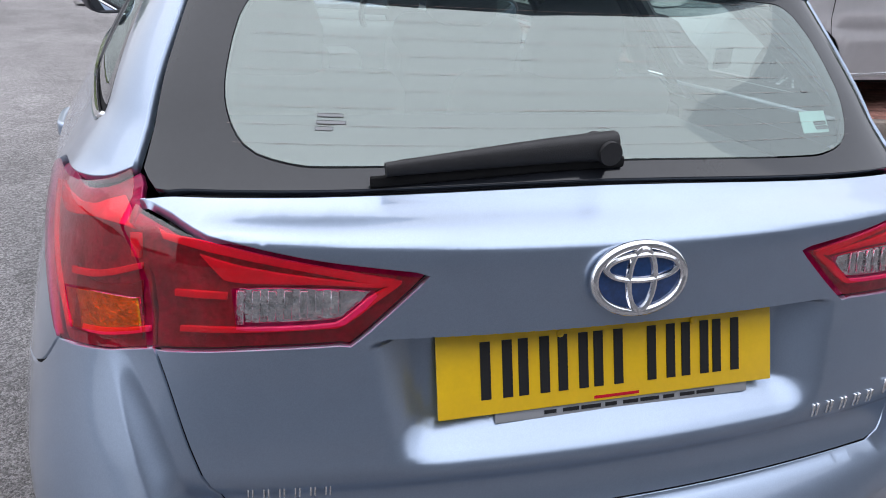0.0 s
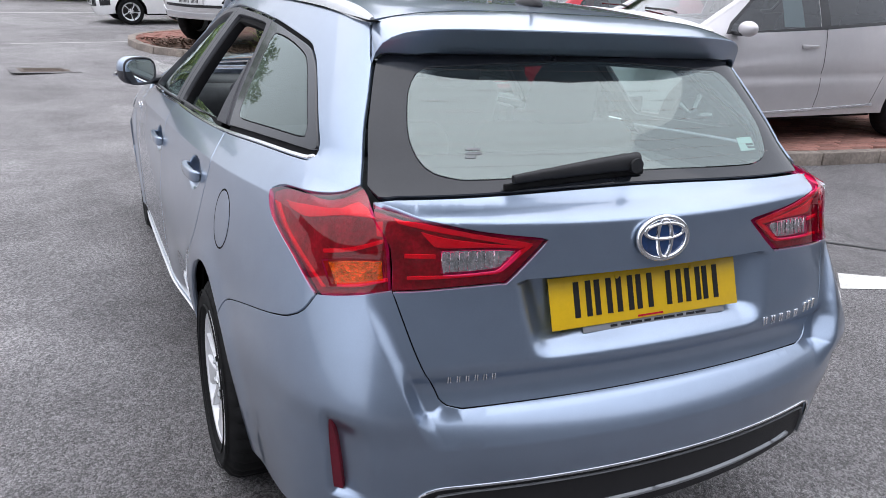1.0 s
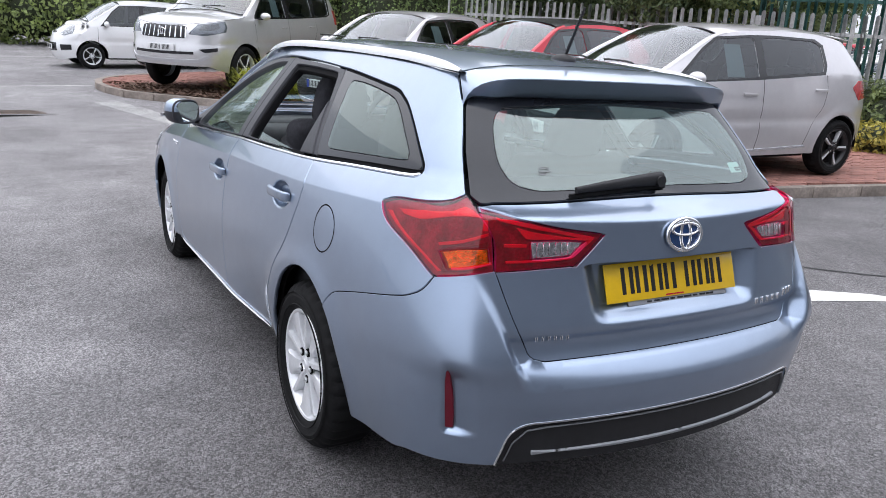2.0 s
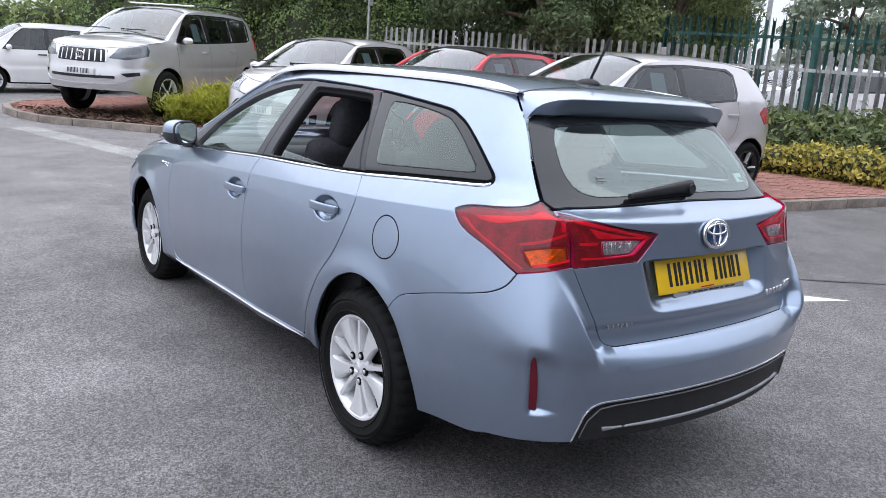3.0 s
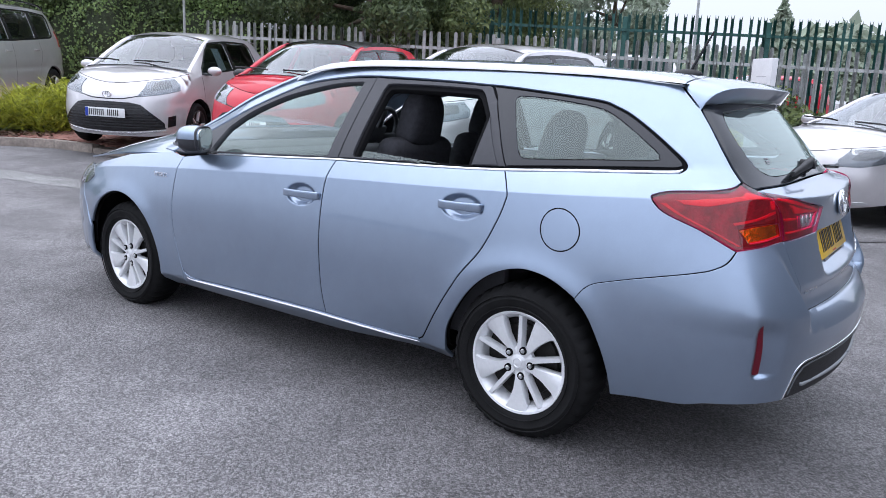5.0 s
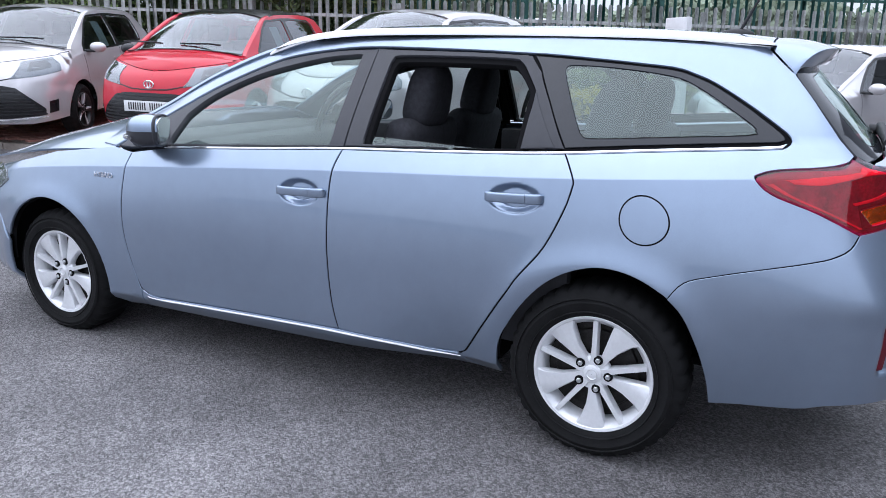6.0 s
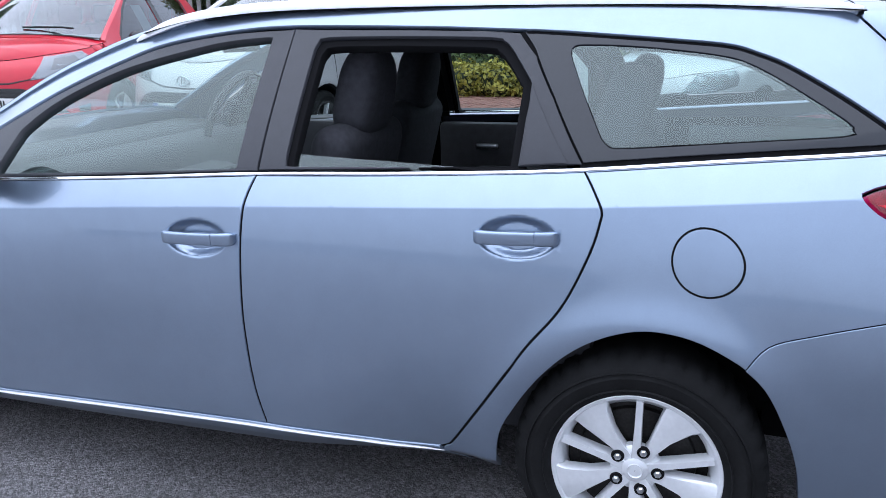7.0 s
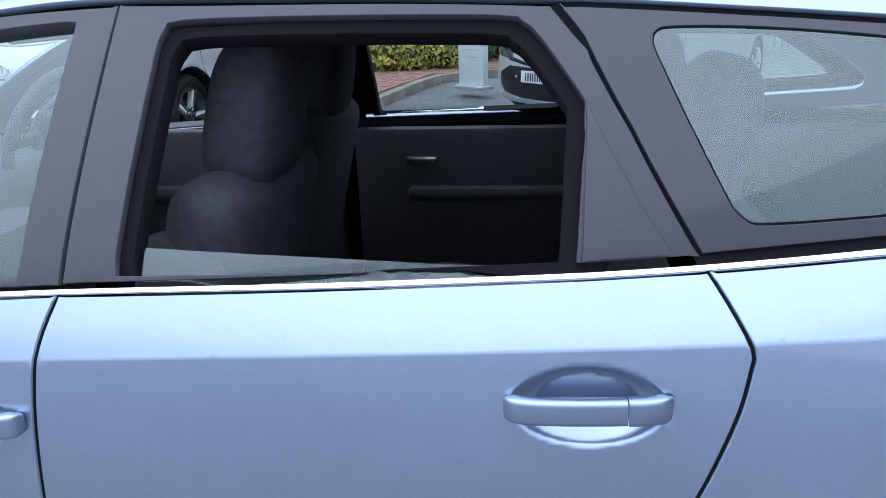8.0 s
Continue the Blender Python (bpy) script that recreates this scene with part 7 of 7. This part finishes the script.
palisade("steel_fence", "weathered galvanised steel palisade fence behind the bays", Vector((6.97, 12.25)), FENCE_B, 2.0, .155, GALV, (.42, 1.68), False)
off = Vector((.92, .39)) * 1.6
palisade("green_fence", "taller dark green palisade fence behind the grey one", Vector((9.0, 7.6)) + off, FENCE_B + off, 2.62, .155, GREENSTEEL, (.5, 2.25), True, .06)


# trees
def tree(name, label, x, y, h, spread, mat, n, size, seed, trunk=.16, low=.35, droop=0.0, z0=0.0, long=1.9):
    ob = thing(name, label, "tree", at=(0, 0, 0))
    rng = random.Random(seed)
    g = ground_z(min(x, 25), min(y, 40)) + z0
    bm = bmesh.new()
    pts = [(x + rng.uniform(-.1, .1) * k, y + rng.uniform(-.1, .1) * k, g - .1 + h * .16 * k) for k in range(5)]
    for k in range(4):
        rod(bm, pts[k], pts[k + 1], trunk * (1 - .17 * k), trunk * (1 - .17 * (k + 1)), 10)
    blobs = []
    for k in range(22):
        a = 6.283 * k * .381966
        q = (k + .5) / 22
        rad = spread * (.35 + .65 * math.sin(math.pi * min(1, q * .9 + .1))) * rng.uniform(.45, .95)
        c = (x + math.cos(a) * rad, y + math.sin(a) * rad, g + h * (low + (1 - low) * q * .93))
        r = spread * rng.uniform(.24, .42)
        blobs.append((c, (r, r, r * .75)))
        if k % 3 == 0:
            s = pts[2 + (k // 6) % 3]
            rod(bm, s, c, trunk * .4, trunk * .1, 7)
    part("trunk", bm, BARK, ob)
    leaves("crown", blobs, n, size, mat, ob, seed=seed, droop=droop, shell=.3, long=long)
    return ob


for k, (x, y, h, s, m_, n_) in enumerate(((10.2, 12.4, 7.5, 2.6, LEAF_DARK, 16000), (12.2, 8.6, 7.0, 2.4, LEAF_MID, 14000), (7.6, 16.2, 8.0, 2.8, LEAF_DARK, 16000), (13.0, 13.0, 8.5, 3.0, LEAF_DARK, 14000), (4.5, 21.5, 8.5, 3.0, LEAF_DARK, 13000), (9.4, 9.9, 5.0, 1.7, LEAF_DARK, 12000))):
    tree("tree", "dark leafy tree overhanging the fence" if m_ is LEAF_DARK else "olive-green tree rising behind the fence", x, y, h, s, m_, int(n_ * 4.4), .043, 40 + k, low=.16, droop=.5, long=2.6)
for k, (x, y, h, s) in enumerate(((27, 19, 8.5, 3.2), (33, 15, 8.5, 3.0), (24, 25, 10, 3.6), (19, 31, 11, 4.2), (8, 38, 11, 4.5), (0, 42, 10, 4.5), (-9, 46, 10, 4.5))):
    tree("tree", "mid-green tree in the distance", x, y, h, s, LEAF_FAR_HAZE, 8500, .17, 60 + k, trunk=.22, low=.2)


def conifer(x, y, h, r, seed):
    ob = thing("conifer", "pointed dark conifer in the distance", "tree")
    bm = bmesh.new()
    g = ground_z(25, 10)
    rod(bm, (x, y, g), (x, y, g + h * .95), .2, .03, 8)
    part("trunk", bm, BARK, ob)
    blobs = [((x, y, g + h * (.18 + .8 * q)), (r * (1 - q) + .15, r * (1 - q) + .15, h * .09)) for q in np.linspace(0, 1, 9)]
    leaves("crown", blobs, 4000, .28, LEAF_FAR_HAZE, ob, seed=seed, shell=.3)


conifer(48, 10.5, 6.6, 1.9, 81)
conifer(52, 22, 7.2, 1.7, 82)
conifer(60, 8.0, 5.6, 2.4, 83)
blobs = [((70 + 4 * math.sin(k), -22 + 6.5 * k, 3.4 + 1.2 * math.sin(k * 1.7)), (5, 5, 3.2)) for k in range(11)]
ob = tagged(leaves("far_woods", blobs, 16000, .7, LEAF_FAR_HAZE, seed=90, shell=.5), "hazy line of woods on the horizon", "woods", kind="stuff")

# signs, posts, board
WHITEBOARD = material("white_sign_panel", (0.72, 0.72, 0.73), .4, 0, 8, .05)
GREYINK = material("grey_print", (.48, .48, .50), .6)
board = thing("information_board", "white upright information board with grey print", "sign", at=(7.75, 1.35, ground_z(7.75, 1.35) + .1), turn=48)
bm = bmesh.new()
box(bm, (.45, .09, 1.62), (0, 0, .83), .012)
part("panel", bm, WHITEBOARD, board)
bm = bmesh.new()
box(bm, (.50, .22, .04), (0, 0, .02), .01)
part("foot_plate", bm, GALV, board)
for side in (1, -1):
    for k in range(13):
        bm = bmesh.new()
        box(bm, (.22 + .05 * ((k * 7) % 3), .003, .010), (-.02, side * .046, 1.40 - .085 * k))
        part("grey_bar", bm, GREYINK, board, smooth=False)
sign = thing("parking_sign", "small white and yellow sign on a slim grey post", "sign", at=(7.1, 13.2, ground_z(7.1, 13.2)), turn=35)
bm = bmesh.new()
rod(bm, (0, 0, 0), (0, 0, 3.3), .028, sides=14)
part("post", bm, GALV, sign)
bm = bmesh.new()
box(bm, (.22, .012, .55), (0, -.04, 2.72), .004)
part("plate", bm, WHITEBOARD, sign)
for k in range(4):
    bm = bmesh.new()
    box(bm, (.15, .003, .03), (0, -.048, 2.55 + .09 * k))
    part("grey_bar", bm, GREYINK, sign, smooth=False)
bm = bmesh.new()
box(bm, (.2, .004, .12), (0, -.049, 2.90))
part("yellow_field", bm, YELLOW, sign, smooth=False)
for k, (x, y, h) in enumerate(((24, 13.5, 9.0), (38, 20.5, 10.0), (44, 14.5, 10.5))):
    post = thing("lamp_post", "tall grey street lamp post", "street lamp", at=(x, y, ground_z(20, 10)))
    bm = bmesh.new()
    rod(bm, (0, 0, -.5), (0, 0, h), .11, .06, 12)
    part("post", bm, GALV, post)
    bm = bmesh.new()
    sweep(bm, [(0, 0, h), (-.3, .2, h + .1), (-.9, .5, h + .12)], oval(.04, .04, 8))
    part("arm", bm, GALV, post)
    bm = bmesh.new()
    box(bm, (.6, .25, .12), (-1.1, .6, h + .12), .04)
    part("lantern", bm, GALV, post)

# marks on the ground
bm = bmesh.new()
bm.faces.new([bm.verts.new((x, y, ground_z(x, y) + .004)) for x, y in ((2.735, .62), (2.535, .44), (3.047, .245), (3.42, .09), (3.188, .34))])
for px, py, l, w, a in ((-1.25, 13.4, 1.9, .05, 8), (-4.3, 20.0, 7.5, .10, 12)):
    for k in range(8):
        s0, s1 = l * (k / 8 - .5), l * ((k + 1) / 8 - .5)
        c, s = math.cos(radians(a)), math.sin(radians(a))
        quad = [(px + u * c - v * s, py + u * s + v * c) for u, v in ((s0, -w / 2), (s1, -w / 2), (s1, w / 2), (s0, w / 2))]
        bm.faces.new([bm.verts.new((x, y, ground_z(x, y) + .004)) for x, y in quad])
tagged(from_bm("road_marking", bm, LINE, ground, smooth=False), "worn white painted lines")
bm = bmesh.new()
rows = []
for k in range(25):
    q = k / 24
    x, y = -.35 + 1.75 * q, 11.0 - 5.8 * q
    w = .20 + .02 * math.sin(k * 1.9)
    rows.append([bm.verts.new((x + s_ * w * .957, y + s_ * w * .29, ground_z(x + s_ * w * .957, y + s_ * w * .29) + .004)) for s_ in (-1, 1)])
for p, q in zip(rows, rows[1:]):
    bm.faces.new((p[0], p[1], q[1], q[0]))
bmesh.ops.recalc_face_normals(bm, faces=bm.faces)
tagged(from_bm("trench_patch", bm, TRENCH, ground, smooth=False), "pale reinstated strip of asphalt")
bm = bmesh.new()
joint = smooth_path([(2.2, 1.78), (2.9, 1.27), (3.216, 1.005), (3.604, .64), (4.343, .11), (4.612, -.168), (5.3, -.75)], .12)
rows = [[bm.verts.new((x + s_ * .008, y + s_ * .011, ground_z(x, y) + .0045)) for s_ in (-1 - .3 * math.sin(i * 2.3), 1)] for i, (x, y) in enumerate(joint)]
for p, q in zip(rows, rows[1:]):
    bm.faces.new((p[0], p[1], q[1], q[0]))
bmesh.ops.recalc_face_normals(bm, faces=bm.faces)
tagged(from_bm("tar_joint", bm, material("black_tar", (.018, .018, .019), .55, 0, 30, .3), ground, smooth=False), "thin dark tarred joint in the asphalt")
cover = thing("manhole_cover", "worn iron manhole cover in a patched surround", "manhole cover", at=(-1.6, 9.9, ground_z(-1.6, 9.9) + .003), turn=10)
bm = bmesh.new()
box(bm, (.62, .5, .012), (0, 0, .002), .003)
part("lid", bm, IRON, cover)
bm = bmesh.new()
box(bm, (.86, .74, .006), (0, 0, .001), .002)
part("surround", bm, ASPHALT, cover)
for k in range(5):
    bm = bmesh.new()
    box(bm, (.5, .03, .01), (0, -.18 + .09 * k, .008), .002)
    part("ridge", bm, IRON, cover)

# unseen plain walls added behind and beside the camera, to darken the estate car
WALLGREY = material("unseen_wall_grey", (.13, .135, .145), .6, 0, 2, .1)
for nm_, c, size in (("wall_west", (-45, 2, .7), (.3, 80, 2.6)), ("wall_south", (9, -9, 3.6), (36, .3, 7.4))):
    bm = bmesh.new()
    box(bm, size, c)
    tagged(from_bm(nm_, bm, WALLGREY, smooth=False), "unseen plain grey wall added to cut sky light", "wall", kind="structure")

# block paving, laid last: single blocks where the camera passes nearest, the rest as one sheet
bm = bmesh.new()
box(bm, (.196, .096, .05), (0, 0, 0), .004, segments=1)
block = bpy.data.meshes.new("brick")
bm.to_mesh(block)
bm.free()
block.materials.append(BRICK)
rng = np.random.default_rng(9)
verts, faces = [], []
bv = np.array([v.co[:] for v in block.vertices])
bf = [tuple(p.vertices) for p in block.polygons]
ang = radians(-12)
ca, sa = math.cos(ang), math.sin(ang)
kerb_pts = np.array(KERB)
cells = []
for i in range(-70, 90):
    for j in range(-130, 190):
        u, v = i * .2 + (j % 2) * .1, j * .1
        cells.append((5.5 + u * ca - v * sa, 4 + u * sa + v * ca))
cells = np.array(cells)
cells = cells[inside(bay, cells)]
dist = np.min(np.linalg.norm(cells[:, None, :] - kerb_pts[None, ::2, :], axis=2), 1)
cells = cells[(dist > .13) & ((cells[:, 0] - 1.0) ** 2 + (cells[:, 1] - 11.6) ** 2 > 1.0) & (cells[:, 0] * .918 + cells[:, 1] * .392 < 11.0)]
close = np.hypot(cells[:, 0] - 5.9, cells[:, 1] - 3.2)
order = np.argsort(close)
for rank, k in enumerate(order):
    x, y = cells[k]
    z = ground_z(x, y) + .085 + rng.uniform(-.003, .003)
    if rank < 290:
        o = new("brick", block)
        o.parent = paving
        o.matrix_basis = pose(x, y, z, 2.1 + rng.uniform(-.5, .5), -1.5, -12 + rng.uniform(-1, 1))
    else:
        a0 = len(verts)
        verts += [(x + p[0] * ca - p[1] * sa, y + p[0] * sa + p[1] * ca, z + p[2]) for p in bv]
        faces += [tuple(a0 + q for q in f) for f in bf]
me = bpy.data.meshes.new("block_paving")
me.from_pydata(verts, [], faces)
me.materials.append(BRICK)
tagged(new("block_paving", me), "red-brown paving blocks", kind="stuff").parent = paving
